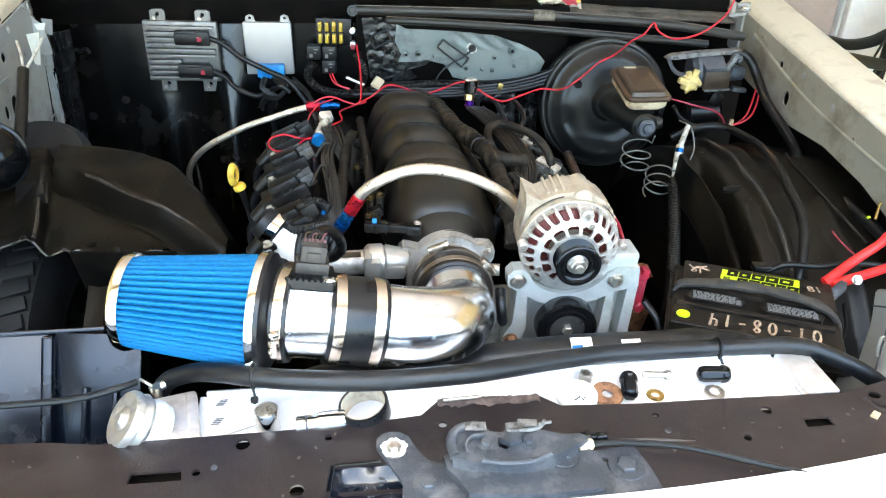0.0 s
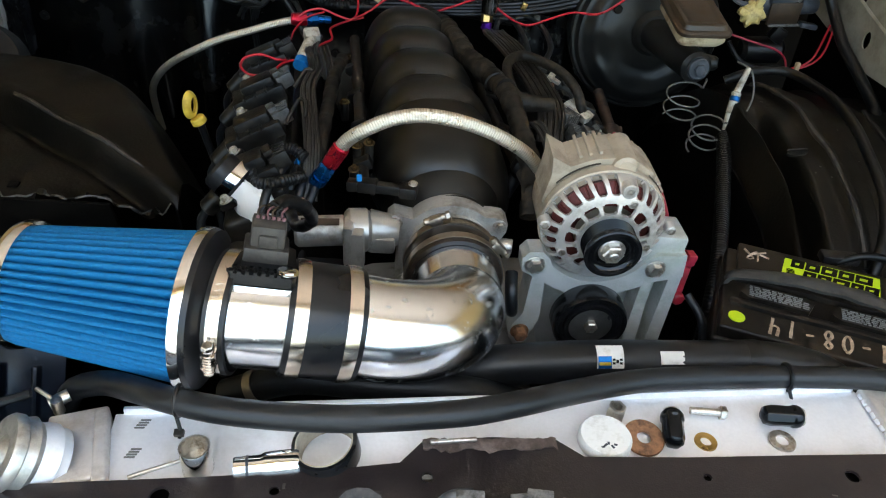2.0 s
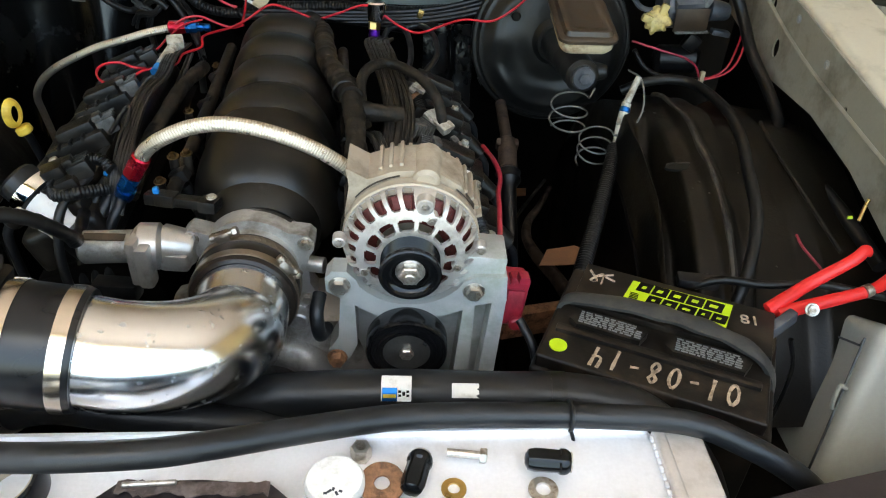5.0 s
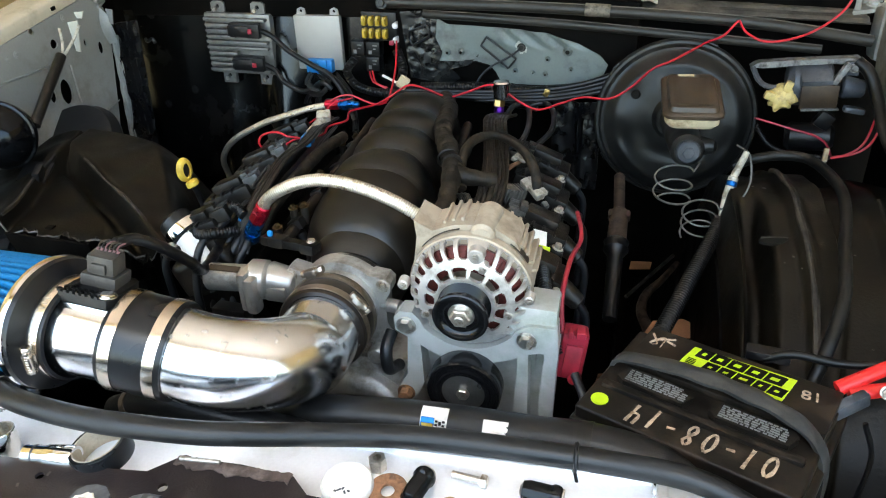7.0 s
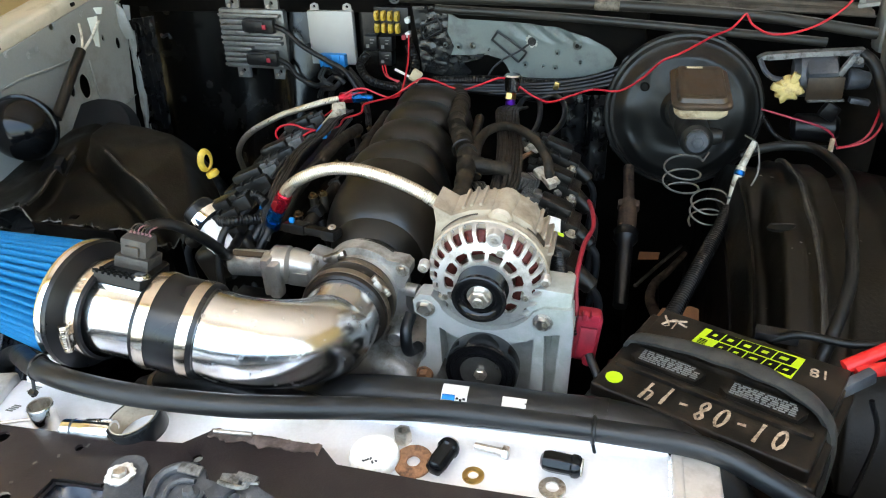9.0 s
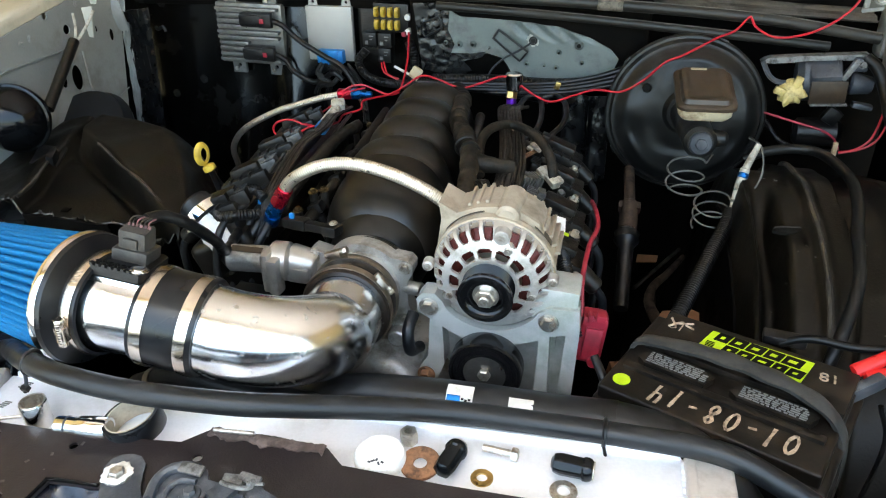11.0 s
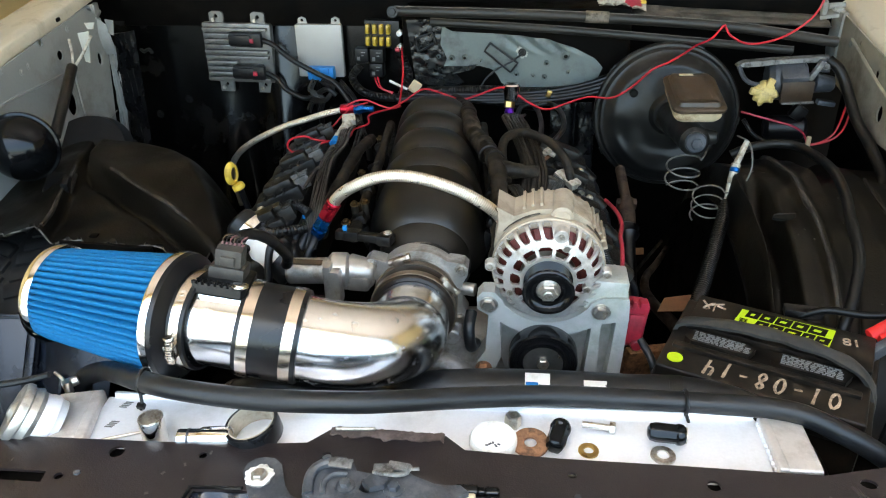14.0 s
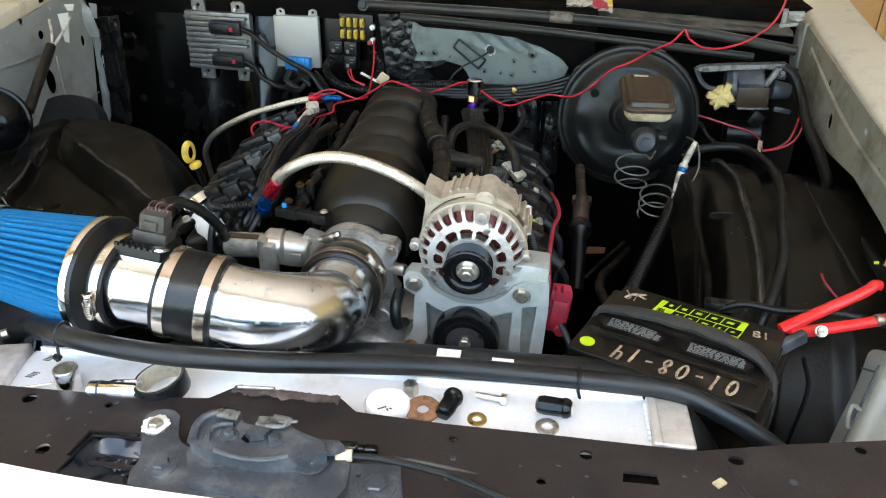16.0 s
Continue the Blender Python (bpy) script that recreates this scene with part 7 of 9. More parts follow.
part("tube", sweep(B(), [(-0.208, 1.175, 0.932), (-0.203, 1.18, 0.90), (-0.17, 1.18, 0.75), (-0.12, 1.2, 0.6)], 0.0055, 10), "plastic", dip)

# ---- braided hoses ----


def an_fitting(parent, p, d, r=0.0135, k=1.0):
    """Red socket and blue nut at a braided hose's end p, along d."""
    d = Vector(d).normalized()
    p = Vector(p)
    bm = B()
    lathe(bm, [(r * 0.8, 0), (r, 0.002), (r, 0.018 * k), (r * 0.92, 0.021 * k), (0, 0.021 * k)], frame_of(p, p + d), 6)
    lathe(bm, [(r * 0.8, -0.008), (r * 0.95, -0.006), (r * 0.95, 0.004), (0.0, 0.004)], frame_of(p, p + d), 24)
    part("socket", bm, "redan", parent, "red anodised hose socket", 25)
    bm = B()
    lathe(bm, [(0, 0.020 * k), (r * 0.95, 0.0215 * k), (r * 0.98, 0.036 * k), (r * 0.8, 0.041 * k), (0, 0.042 * k)], frame_of(p, p + d), 6)
    part("nut", bm, "bluean", parent, "blue anodised nut", 25)


h1 = thing("braided_hose", (0.10, 1.03, 0.96), "steel braided hose arching over the intake manifold", "hose")
pts = [(-0.006, 1.030, 0.972), (0.003, 1.028, 0.988), (0.025, 1.024, 1.006), (0.060, 1.026, 1.021), (0.100, 1.027, 1.026), (0.145, 1.028, 1.018), (0.190, 1.030, 1.000), (0.228, 1.033, 0.975), (0.25, 1.036, 0.95)]
part("braid", sweep(B(), pts, 0.0088, 24, 0.004), "braid", h1, "woven steel braid")
an_fitting(h1, (-0.006, 1.030, 0.974), (-0.52, 0.05, -0.85), 0.0118, 1.15)
part("elbow_fitting", sweep(B(), [(-0.029, 1.033, 0.936), (-0.035, 1.038, 0.926), (-0.042, 1.05, 0.916)], 0.0115, 14), "bluean", h1)
h2 = thing("braided_hose", (-0.20, 1.58, 0.90), "steel braided hose by the black firewall panel", "hose")
pts = [(-0.112, 1.545, 0.956), (-0.150, 1.535, 0.950), (-0.192, 1.53, 0.938), (-0.245, 1.53, 0.921), (-0.287, 1.53, 0.902), (-0.330, 1.535, 0.878), (-0.364, 1.545, 0.850), (-0.390, 1.56, 0.812), (-0.403, 1.59, 0.763), (-0.40, 1.60, 0.70)]
part("braid", sweep(B(), pts, 0.0066, 24, 0.004), "braid", h2, "woven steel braid")
an_fitting(h2, (-0.112, 1.545, 0.957), (0.99, 0.02, 0.04), 0.0115)
part("elbow_fitting", cyl(B(), (-0.073, 1.546, 0.958), (-0.048, 1.548, 0.957), 0.0078, 0.0062, seg=14, bevel=0.002), "bluean", h2)

# ---- brake booster and master cylinder ----
boost = thing("brake_booster", (0.567, 1.66, 0.80), "round dusty black brake booster on the firewall", "brake booster")
BM = Matrix.Translation((0.567, 1.640, 0.924)) @ Matrix.Rotation(radians(83), 4, "X") @ Matrix.Scale(1.03, 4)
# local: x right, y up, z towards the front
bm = B()


lathe(bm, [(0.125, -0.12), (0.139, -0.05), (0.146, -0.012), (0.1475, 0.000), (0.1475, 0.010), (0.1440, 0.0155), (0.1395, 0.0160), (0.1370, 0.0190), (0.1340, 0.0300)], BM, 72)


def dent(a, deg, r, r0, wide, deep, long=0.020):
    d = (a - radians(deg) + math.pi) % (2 * math.pi) - math.pi
    return deep * math.exp(-(d / wide) ** 2 - ((r - r0) / long) ** 2)


def boost_face(u, v):
    """The pressed face: a rounded shoulder, a shallow bowl and soft dents round the cylinder."""
    a, r = 2 * math.pi * u, 0.1342 * (1 - v)
    h = 0.030 + 0.021 * step((0.1342 - r) / 0.030) + 0.006 * step((0.105 - r) / 0.05)
    h -= 0.009 * math.exp(-((r - 0.060) / 0.018) ** 2) * (0.55 + 0.45 * math.sin(a + 2.6))
    for deg, deep in ((150, 0.004), (200, 0.006), (262, 0.005), (335, 0.005), (35, 0.004)):
        h -= dent(a, deg, r, 0.098, 0.26, deep)
    return BM @ Vector((r * math.cos(a), r * math.sin(a), h + 0.0008 * noise.noise((r * 40 * math.cos(a), r * 40 * math.sin(a), 2))))


part("shell", bm, "booster", boost, "dusty black pressed steel shell", 30)
part("face", surface(B(), 96, 40, boost_face, 0.002), "booster", boost, "dented dusty face of the booster", 70)
for k in range(5):
    bm = B()
    a = radians(68 + 72 * k)
    box(bm, (0.016, 0.005, 0.010), BM @ pose(0.1475 * math.cos(a), 0.1475 * math.sin(a), 0.006, 0, 0, math.degrees(a) + 90), 0.002)
    part("crimp_tab", bm, "booster", boost)
# Raised black disc stands in for the dark hole in the face.
bm = B()
cyl(bm, BM @ Vector((-0.074, 0.052, 0.040)), BM @ Vector((-0.074, 0.052, 0.0575)), 0.0085, seg=20, bevel=0.002)
part("shell_hole_disc", bm, "ink", boost, "black disc standing in for a hole")
mc = thing("master_cylinder", (0.575, 1.45, 0.93), "brake master cylinder with a brown reservoir lid", "master cylinder")
bm = B()
cyl(bm, (0.567, 1.575, 0.945), (0.578, 1.375, 0.958), 0.030, 0.027, seg=28, bevel=0.006)
cyl(bm, (0.567, 1.584, 0.944), (0.5675, 1.570, 0.945), 0.044, 0.040, seg=28, bevel=0.004)
cyl(bm, (0.590, 1.41, 0.955), (0.622, 1.398, 0.960), 0.018, 0.012, seg=18, bevel=0.004)
part("cylinder", bm, "booster", mc, "dusty grey cast cylinder")
bm = B()
cyl(bm, (0.578, 1.378, 0.958), (0.579, 1.368, 0.9585), 0.019, seg=24, bevel=0.002)
part("end_plug", bm, "latch", mc)
part("plug_bolt", hexhead(B(), (0.579, 1.368, 0.9585), (0.02, -1, 0.05), 0.010, 0.005), "latch", mc)
rm = at(0.579, 1.448, 1.013, 12, 0, 2)


def rounded(bm, w, d, levels, m, corner=0.016):
    """A block with rounded corners built from levels (inset, height), closed below and above."""
    rows = []
    for inset, h in levels:
        r = max(0.002, corner - inset * 0.5)
        loop = []
        for sx, sy, a0 in ((1, 1, 0), (-1, 1, 90), (-1, -1, 180), (1, -1, 270)):
            for i in range(6):
                a = radians(a0 + 18 * i)
                loop.append(bm.verts.new(m @ Vector((sx * (w / 2 - inset - r) + r * math.cos(a), sy * (d / 2 - inset - r) + r * math.sin(a), h))))
        rows.append(loop)
    for a, b in zip(rows, rows[1:]):
        for i in range(len(a)):
            j = (i + 1) % len(a)
            bm.faces.new((a[i], a[j], b[j], b[i]))
    bm.faces.new(list(reversed(rows[0])))
    bm.faces.new(rows[-1])
    return bm


part("reservoir", rounded(B(), 0.086, 0.126, [(0.006, -0.012), (0.0, -0.004), (0.0, 0.014)], rm), "nylon", mc, "yellowed plastic reservoir")
bm = rounded(B(), 0.096, 0.136, [(0.004, 0.008), (0.0, 0.011), (0.0, 0.016), (0.003, 0.019), (0.008, 0.0195), (0.011, 0.0265), (0.014, 0.0275), (0.020, 0.0275), (0.022, 0.0260), (0.027, 0.0262)], rm)
lid = part("reservoir_lid", bm, "lid", mc, "glossy brown lid with a worn edge")
bm = B()
box(bm, (0.026, 0.006, 0.0012), rm @ pose(-0.008, 0.050, 0.0276), 0.0004)
part("lid_mark", bm, "nylon", lid)
lines = thing("brake_lines", (0.62, 1.40, 0.80), "coiled steel brake lines below the master cylinder", "brake line")
bm = B()
coil1 = [(0.560 + 0.030 * math.cos(a), 1.36 + 0.02 * math.sin(a), 0.930 - 0.0040 * a + 0.007 * math.sin(a)) for a in [i * 0.35 for i in range(44)]]
sweep(bm, [(0.60, 1.375, 0.94)] + coil1, 0.0017, 8, 0.005)
part("coiled_line", bm, "worn", lines)
bm = B()
coil2 = [(0.606 + 0.028 * math.cos(a), 1.335 + 0.021 * math.sin(a), 0.878 - 0.0030 * a + 0.009 * math.sin(a)) for a in [i * 0.33 for i in range(50)]]
sweep(bm, [(0.655, 1.395, 0.965), (0.672, 1.37, 0.958), (0.675, 1.345, 0.92), (0.655, 1.33, 0.885)] + coil2, 0.0017, 8, 0.005)
part("coiled_line", bm, "worn", lines)
bm = B()
cyl(bm, (0.668, 1.375, 0.962), (0.652, 1.36, 0.925), 0.0050, 0.0060, seg=12)
cyl(bm, (0.652, 1.36, 0.925), (0.643, 1.345, 0.892), 0.0082, 0.0072, seg=14, bevel=0.002)
cyl(bm, (0.643, 1.345, 0.892), (0.640, 1.335, 0.865), 0.0065, 0.0065, seg=12)
for k in range(4):
    cyl(bm, (0.640 - 0.001 * k, 1.335 - 0.002 * k, 0.862 - 0.0085 * k), (0.6395 - 0.001 * k, 1.334 - 0.002 * k, 0.856 - 0.0085 * k), 0.0085, seg=14, bevel=0.001)
part("line_fitting", bm, "dustysteel", lines, "crimped steel line fitting")
bm = B()
cyl(bm, (0.650, 1.356, 0.918), (0.648, 1.352, 0.911), 0.0088, seg=14, bevel=0.001)
part("blue_collar", bm, "bluean", lines, "blue anodised collar")
part("clutch_hose", ribbed([(0.637, 1.330, 0.858), (0.628, 1.30, 0.85), (0.604, 1.23, 0.84), (0.572, 1.14, 0.822), (0.535, 1.04, 0.80), (0.51, 0.98, 0.77), (0.50, 0.95, 0.70)], 0.0115, 0.005, 0.055), "bayhose", lines, "black ribbed hose")

# ---- battery ----
BAT = Matrix.Translation((0.588, 0.882, 0.656)) @ Matrix.Rotation(radians(-24), 4, "Z")
bat = thing("battery", BAT, "dusty black car battery with a lime label and a date", "battery")
TOP = 0.205
bm = B()
box(bm, (0.236, 0.166, 0.175), BAT @ pose(0.006, -0.006, 0.0875), 0.006)
for k in range(5):
    box(bm, (0.004, 0.012, 0.15), BAT @ pose(0.1245, -0.06 + 0.027 * k, 0.085), 0.0015)
part("case", bm, "battery", bat)
bm = B()
box(bm, (0.250, 0.180, 0.018), BAT @ pose(0.006, -0.006, TOP - 0.030), 0.005, 3)
box(bm, (0.238, 0.172, 0.020), BAT @ pose(0.004, -0.005, TOP - 0.015), 0.004, 3)
box(bm, (0.222, 0.082, 0.010), BAT @ pose(0.010, 0.046, TOP - 0.002), 0.003)
box(bm, (0.220, 0.012, 0.008), BAT @ pose(0.004, -0.040, TOP - 0.004), 0.003)
lidb = part("lid", bm, "battery", bat, "dusty ridged battery lid")
for x, w in ((-0.052, 0.086), (0.056, 0.090)):
    bm = B()
    plate(bm, [(-w / 2, -0.006), (-w / 2 + 0.008, 0.014), (w / 2 - 0.008, 0.014), (w / 2, 0.004), (w / 2 - 0.006, -0.014), (-w / 2 + 0.010, -0.014)], [], 0.008, BAT @ pose(x, -0.020, TOP + 0.004))
    vent = part("vent_cap", bm, "battery", lidb, "long vent cap")
    rnd = random.Random(7)
    bm = B()
    for row in range(6):
        q = -0.38 * w
        while q < 0.36 * w:
            wd = rnd.uniform(0.003, 0.010)
            box(bm, (wd, 0.0020, 0.0006), BAT @ pose(x + q + wd / 2, -0.020 + 0.0036 * (row - 2.5), TOP + 0.0044))
            q += wd + rnd.uniform(0.0008, 0.003)
    part("fine_print", bm, "print", vent, "rows of pale fine print")
bm = B()
plate(bm, [(-0.048, 0.029), (-0.042, 0.074), (0.074, 0.078), (0.070, 0.033)], [], 0.0008, BAT @ pose(0, 0, TOP + 0.0038))
label = part("label", bm, "lime", bat, "lime green label with black printed blocks")
for y0, x0, hgt, widths in ((0.0560, -0.036, 0.0180, (0.0160, 0.0175, 0.0190, 0.0185, 0.0205)), (0.0370, -0.022, 0.0160, (0.0155, 0.0165, 0.0200, 0.0145, 0.0165))):
    x = x0
    for k, w in enumerate(widths):
        bm = B()
        o, lean = 0.0055, 0.003
        outline = [(x, y0), (x + w, y0), (x + w + lean, y0 + hgt), (x + lean, y0 + hgt)]
        gap = [(x + o, y0 + o), (x + w - o, y0 + o), (x + w - o + lean * 0.6, y0 + hgt - o), (x + o + lean * 0.6, y0 + hgt - o)]
        plate(bm, outline, [gap], 0.0006, BAT @ pose(0, 0, TOP + 0.0046))
        part("logo_block", bm, "ink", label)
        x += w + 0.0018
for k in range(6):
    part("small_print", box(B(), (0.010, 0.0012, 0.0005), BAT @ pose(-0.036, 0.034 + 0.0030 * k, TOP + 0.0044)), "ink", label)
bm = B()
cyl(bm, BAT @ Vector((-0.096, -0.068, TOP - 0.006)), BAT @ Vector((-0.096, -0.068, TOP - 0.0035)), 0.0098, seg=32)
part("round_sticker", bm, "lime", bat, "round lime sticker")


def letters(text, size, m, material, parent, name, shear=0.0, depth=0.0004):
    """Flat characters in the built-in font as one mesh."""
    cu = bpy.data.curves.new(name, "FONT")
    cu.body, cu.size, cu.align_x, cu.align_y, cu.extrude, cu.shear, cu.offset = text, size, "CENTER", "CENTER", depth, shear, size * 0.004
    tmp = bpy.data.objects.new(name, cu)
    scene.collection.objects.link(tmp)
    me = bpy.data.meshes.new_from_object(tmp.evaluated_get(bpy.context.evaluated_depsgraph_get()))
    bpy.data.objects.remove(tmp)
    me.transform(m)
    me.materials.append(M[material])
    ob = new(name, me)
    ob.parent = parent
    if parent.type == "EMPTY":
        ob.matrix_parent_inverse = parent.matrix_basis.inverted()
    return ob


DIGIT = {"0": [[(0.30, 1.0), (0.08, 0.72), (0.06, 0.30), (0.28, 0.02), (0.52, 0.28), (0.55, 0.72), (0.34, 1.0)]], "1": [[(0.36, 1.0), (0.32, 0.5), (0.27, 0.0)]],
         "-": [[(0.05, 0.45), (0.52, 0.50)]], "8": [[(0.50, 0.82), (0.28, 1.0), (0.10, 0.80), (0.30, 0.55), (0.48, 0.25), (0.26, 0.0), (0.06, 0.22), (0.28, 0.52), (0.52, 0.84)]],
         "4": [[(0.12, 1.0), (0.06, 0.55), (0.28, 0.44), (0.60, 0.50)], [(0.56, 0.98), (0.50, 0.5), (0.44, 0.0)]]}


def handwriting(text, pitch, high, m, width, seed):
    """Brushed characters as thin ribbons of uneven width."""
    rnd = random.Random(seed)
    bm = B()
    for k, ch in enumerate(text):
        lift, tip = rnd.uniform(-0.06, 0.06), rnd.uniform(-0.05, 0.05)
        for line in DIGIT[ch]:
            C = spline([((k - len(text) / 2 + u * 0.92 + 0.10 * v + tip) * pitch, (v - 0.5 + lift) * high, 0) for u, v in line], 0.0016)
            rib = []
            for i, c in enumerate(C):
                d = (C[min(i + 1, len(C) - 1)] - C[max(i - 1, 0)]).normalized()
                w = width * (0.5 + 0.09 * math.sin(i * 0.35 + k) + rnd.uniform(-0.05, 0.05))
                n = Vector((-d.y, d.x, 0)) * w
                rib.append((bm.verts.new(m @ (c + n)), bm.verts.new(m @ (c - n)), bm.verts.new(m @ (c + n - Vector((0, 0, 0.0005)))), bm.verts.new(m @ (c - n - Vector((0, 0, 0.0005))))))
            for a, b in zip(rib, rib[1:]):
                for i, j in ((0, 1), (1, 3), (3, 2), (2, 0)):
                    bm.faces.new((a[i], a[j], b[j], b[i]))
    return bm


part("painted_date", handwriting("01-08-14", 0.0199, 0.032, BAT @ pose(0.014, -0.066, TOP - 0.0040, 0, 0, 181), 0.0034, 4), "chalk", bat, "pale brushed date")
bm = B()
sweep(bm, [BAT @ Vector((x, y, TOP + 0.0036)) for x, y in ((-0.094, 0.072), (-0.082, 0.054), (-0.090, 0.052), (-0.078, 0.070), (-0.076, 0.050))], 0.0016, 6, 0.003, squash=0.4)
sweep(bm, [BAT @ Vector((x, y, TOP + 0.0036)) for x, y in ((-0.086, 0.062), (-0.066, 0.074))], 0.0014, 6, 0.003, squash=0.4)
sweep(bm, [BAT @ Vector((x, y, TOP + 0.0036)) for x, y in ((-0.074, 0.066), (-0.062, 0.062))], 0.0014, 6, 0.003, squash=0.4)
part("painted_scribble", bm, "chalk", bat)
letters("81", 0.022, BAT @ pose(0.094, 0.058, TOP + 0.0036, 0, 0, 10), "chalk", bat, "painted_mark")
bm = B()
pts = [BAT @ Vector(p) for p in ((-0.116, 0.004, TOP - 0.02), (-0.110, 0.004, TOP + 0.004), (-0.085, 0.006, TOP + 0.011), (-0.04, 0.008, TOP + 0.017), (0.0, 0.008, TOP + 0.019), (0.05, 0.006, TOP + 0.018), (0.095, 0.000, TOP + 0.012), (0.122, -0.008, TOP - 0.004), (0.133, -0.014, TOP - 0.035), (0.134, -0.016, TOP - 0.10))]


def strap_at(u, v):
    k = u * (len(pts) - 1)
    i = min(int(k), len(pts) - 2)
    p = pts[i].lerp(pts[i + 1], k - i)
    across = BAT.to_3x3() @ Vector((0.10, 0.99, 0))
    return p + across * ((0.0090 + 0.0035 * math.sin(math.pi * min(1.0, u * 1.3))) * (2 * v - 1)) + Vector((0, 0, 0.0022 * (1 - (2 * v - 1) ** 2) + 0.0012 * math.sin(u * 47 + 3 * v) * math.exp(-((u - 0.5) / 0.25) ** 2)))


pts = spline(pts, 0.006)
surface(bm, 60, 6, strap_at, 0.005)
part("strap", bm, "strap", bat, "grey-black rubber carrying strap")
# jumper clamp and the negative lead
clamp = thing("jumper_clamp", (0.80, 0.94, 0.84), "red handled jumper clamp on the battery post", "clamp")
for pts in ([(0.728, 0.920, 0.862), (0.760, 0.936, 0.872), (0.790, 0.950, 0.882), (0.836, 0.963, 0.905), (0.850, 0.970, 0.914), (0.858, 0.972, 0.912)], [(0.740, 0.916, 0.858), (0.768, 0.925, 0.861), (0.830, 0.937, 0.871), (0.862, 0.943, 0.878), (0.885, 0.955, 0.884), (0.915, 0.970, 0.886)]):
    bm = B()
    sweep(bm, pts, 0.0072, 12, 0.004, squash=0.6, radius=lambda s: 1.15 - 1.2 * s if s < 0.10 else 1.03)
    part("handle", bm, "redclamp", clamp, "red plastic grip")
part("grip_band", cyl(B(), (0.850, 0.941, 0.875), (0.858, 0.943, 0.877), 0.0082, seg=14), "steel", clamp, "pale metal band")
bm = B()
box(bm, (0.045, 0.012, 0.018), at(0.738, 0.902, 0.855, 0, -15, 30), 0.003)
part("jaw", bm, "latch", clamp)
part("pivot", hexhead(B(), (0.775, 0.912, 0.870), (-0.2, -0.9, 0.5), 0.006, 0.004, 0.008), "steel", clamp)
lead = thing("battery_leads", (0.72, 0.93, 0.84), "black battery lead and thin wires behind the battery", "cable")
part("lead", sweep(B(), [(0.66, 0.975, 0.852), (0.69, 0.968, 0.868), (0.74, 0.962, 0.866), (0.80, 0.955, 0.874), (0.86, 0.94, 0.872), (0.95, 0.93, 0.86)], 0.0052, 10), "bayhose", lead)
part("lug_end", box(B(), (0.05, 0.02, 0.012), at(0.665, 0.980, 0.856, 0, 0, -8), 0.003), "plastic", lead)
part("thin_lead", sweep(B(), [(0.75, 0.925, 0.846), (0.80, 0.945, 0.852), (0.87, 0.965, 0.855), (0.93, 0.97, 0.85)], 0.003, 8), "loom", lead)
part("thin_lead", sweep(B(), [(0.76, 0.905, 0.83), (0.775, 0.90, 0.78), (0.76, 0.88, 0.70)], 0.003, 8), "plastic", lead)

# ---- pale plastic box in the front corner ----
tank = thing("washer_tank", (0.86, 0.80, 0.55), "pale grey plastic tank in the front corner", "tank")
bm = B()
TK = Matrix.Translation((0.874, 0.912, 0.850)) @ pose(0, 0, 0, -32, 16, -14) @ pose(0.075, 0.085, -0.15)
box(bm, (0.15, 0.17, 0.30), TK, 0.018, 4)
part("shell", bm, "greytank", tank)
for z in (0.06, -0.09):
    bm = B()
    a = TK @ Vector((-0.075, -0.065, z))
    sweep(bm, [a, a + Vector((-0.016, -0.006, 0.010)), a + Vector((-0.016, -0.010, -0.02)), a + Vector((-0.002, -0.004, -0.026))], 0.003, 8, 0.004)
    part("clip_loop", bm, "greytank", tank)
part("panel_groove", sweep(B(), [TK @ Vector((-0.0765, y, z)) for y, z in ((-0.055, 0.115), (0.055, 0.115), (0.058, 0.108), (0.058, -0.12), (-0.058, -0.12), (-0.058, 0.108), (-0.055, 0.115))], 0.0016, 6, 0.02), "latch", tank)
bm = B()
box(bm, (0.026, 0.03, 0.0008), TK @ pose(0.01, -0.0855, 0.11, 90), 0)
part("moulded_mark", bm, "greytank", tank)

# ---- engine computers on the black panel ----
ecu = thing("engine_computer", (-0.425, 1.752, 0.95), "finned cast aluminium engine computer with two black plugs", "computer")
EM = at(-0.418, 1.778, 1.020, 0, 1.5, 0) @ Matrix.Scale(1.06, 4)
bm = B()
box(bm, (0.158, 0.022, 0.132), EM, 0.005)
part("casting", bm, "ecu", ecu)
for k in range(10):
    bm = B()
    box(bm, (0.146 if k in (0, 4, 5, 9) else 0.070, 0.016, 0.0066), EM @ pose(0.0 if k in (0, 4, 5, 9) else -0.036, -0.018, 0.055 - 0.0122 * k), 0.0018)
    part("fin", bm, "ecu", ecu)
for x, z in ((-0.045, 0.076), (0.050, 0.076), (-0.040, -0.076), (0.052, -0.076)):
    bm = plate(B(), [(x - 0.016, z - 0.014), (x + 0.016, z - 0.014), (x + 0.016, z + 0.010), (x + 0.010, z + 0.014), (x - 0.010, z + 0.014), (x - 0.016, z + 0.010)], [ring_of(x, z + 0.003, 0.0045, 10)], 0.008, EM @ Matrix.Rotation(radians(90), 4, "X") @ pose(0, 0, 0.004))
    part("mounting_ear", bm, "ecu", ecu)
    part("ear_bolt", hexhead(B(), EM @ Vector((x - 0.006, -0.006, z - 0.004)), (0, -1, 0), 0.005, 0.004), "steel", ecu)
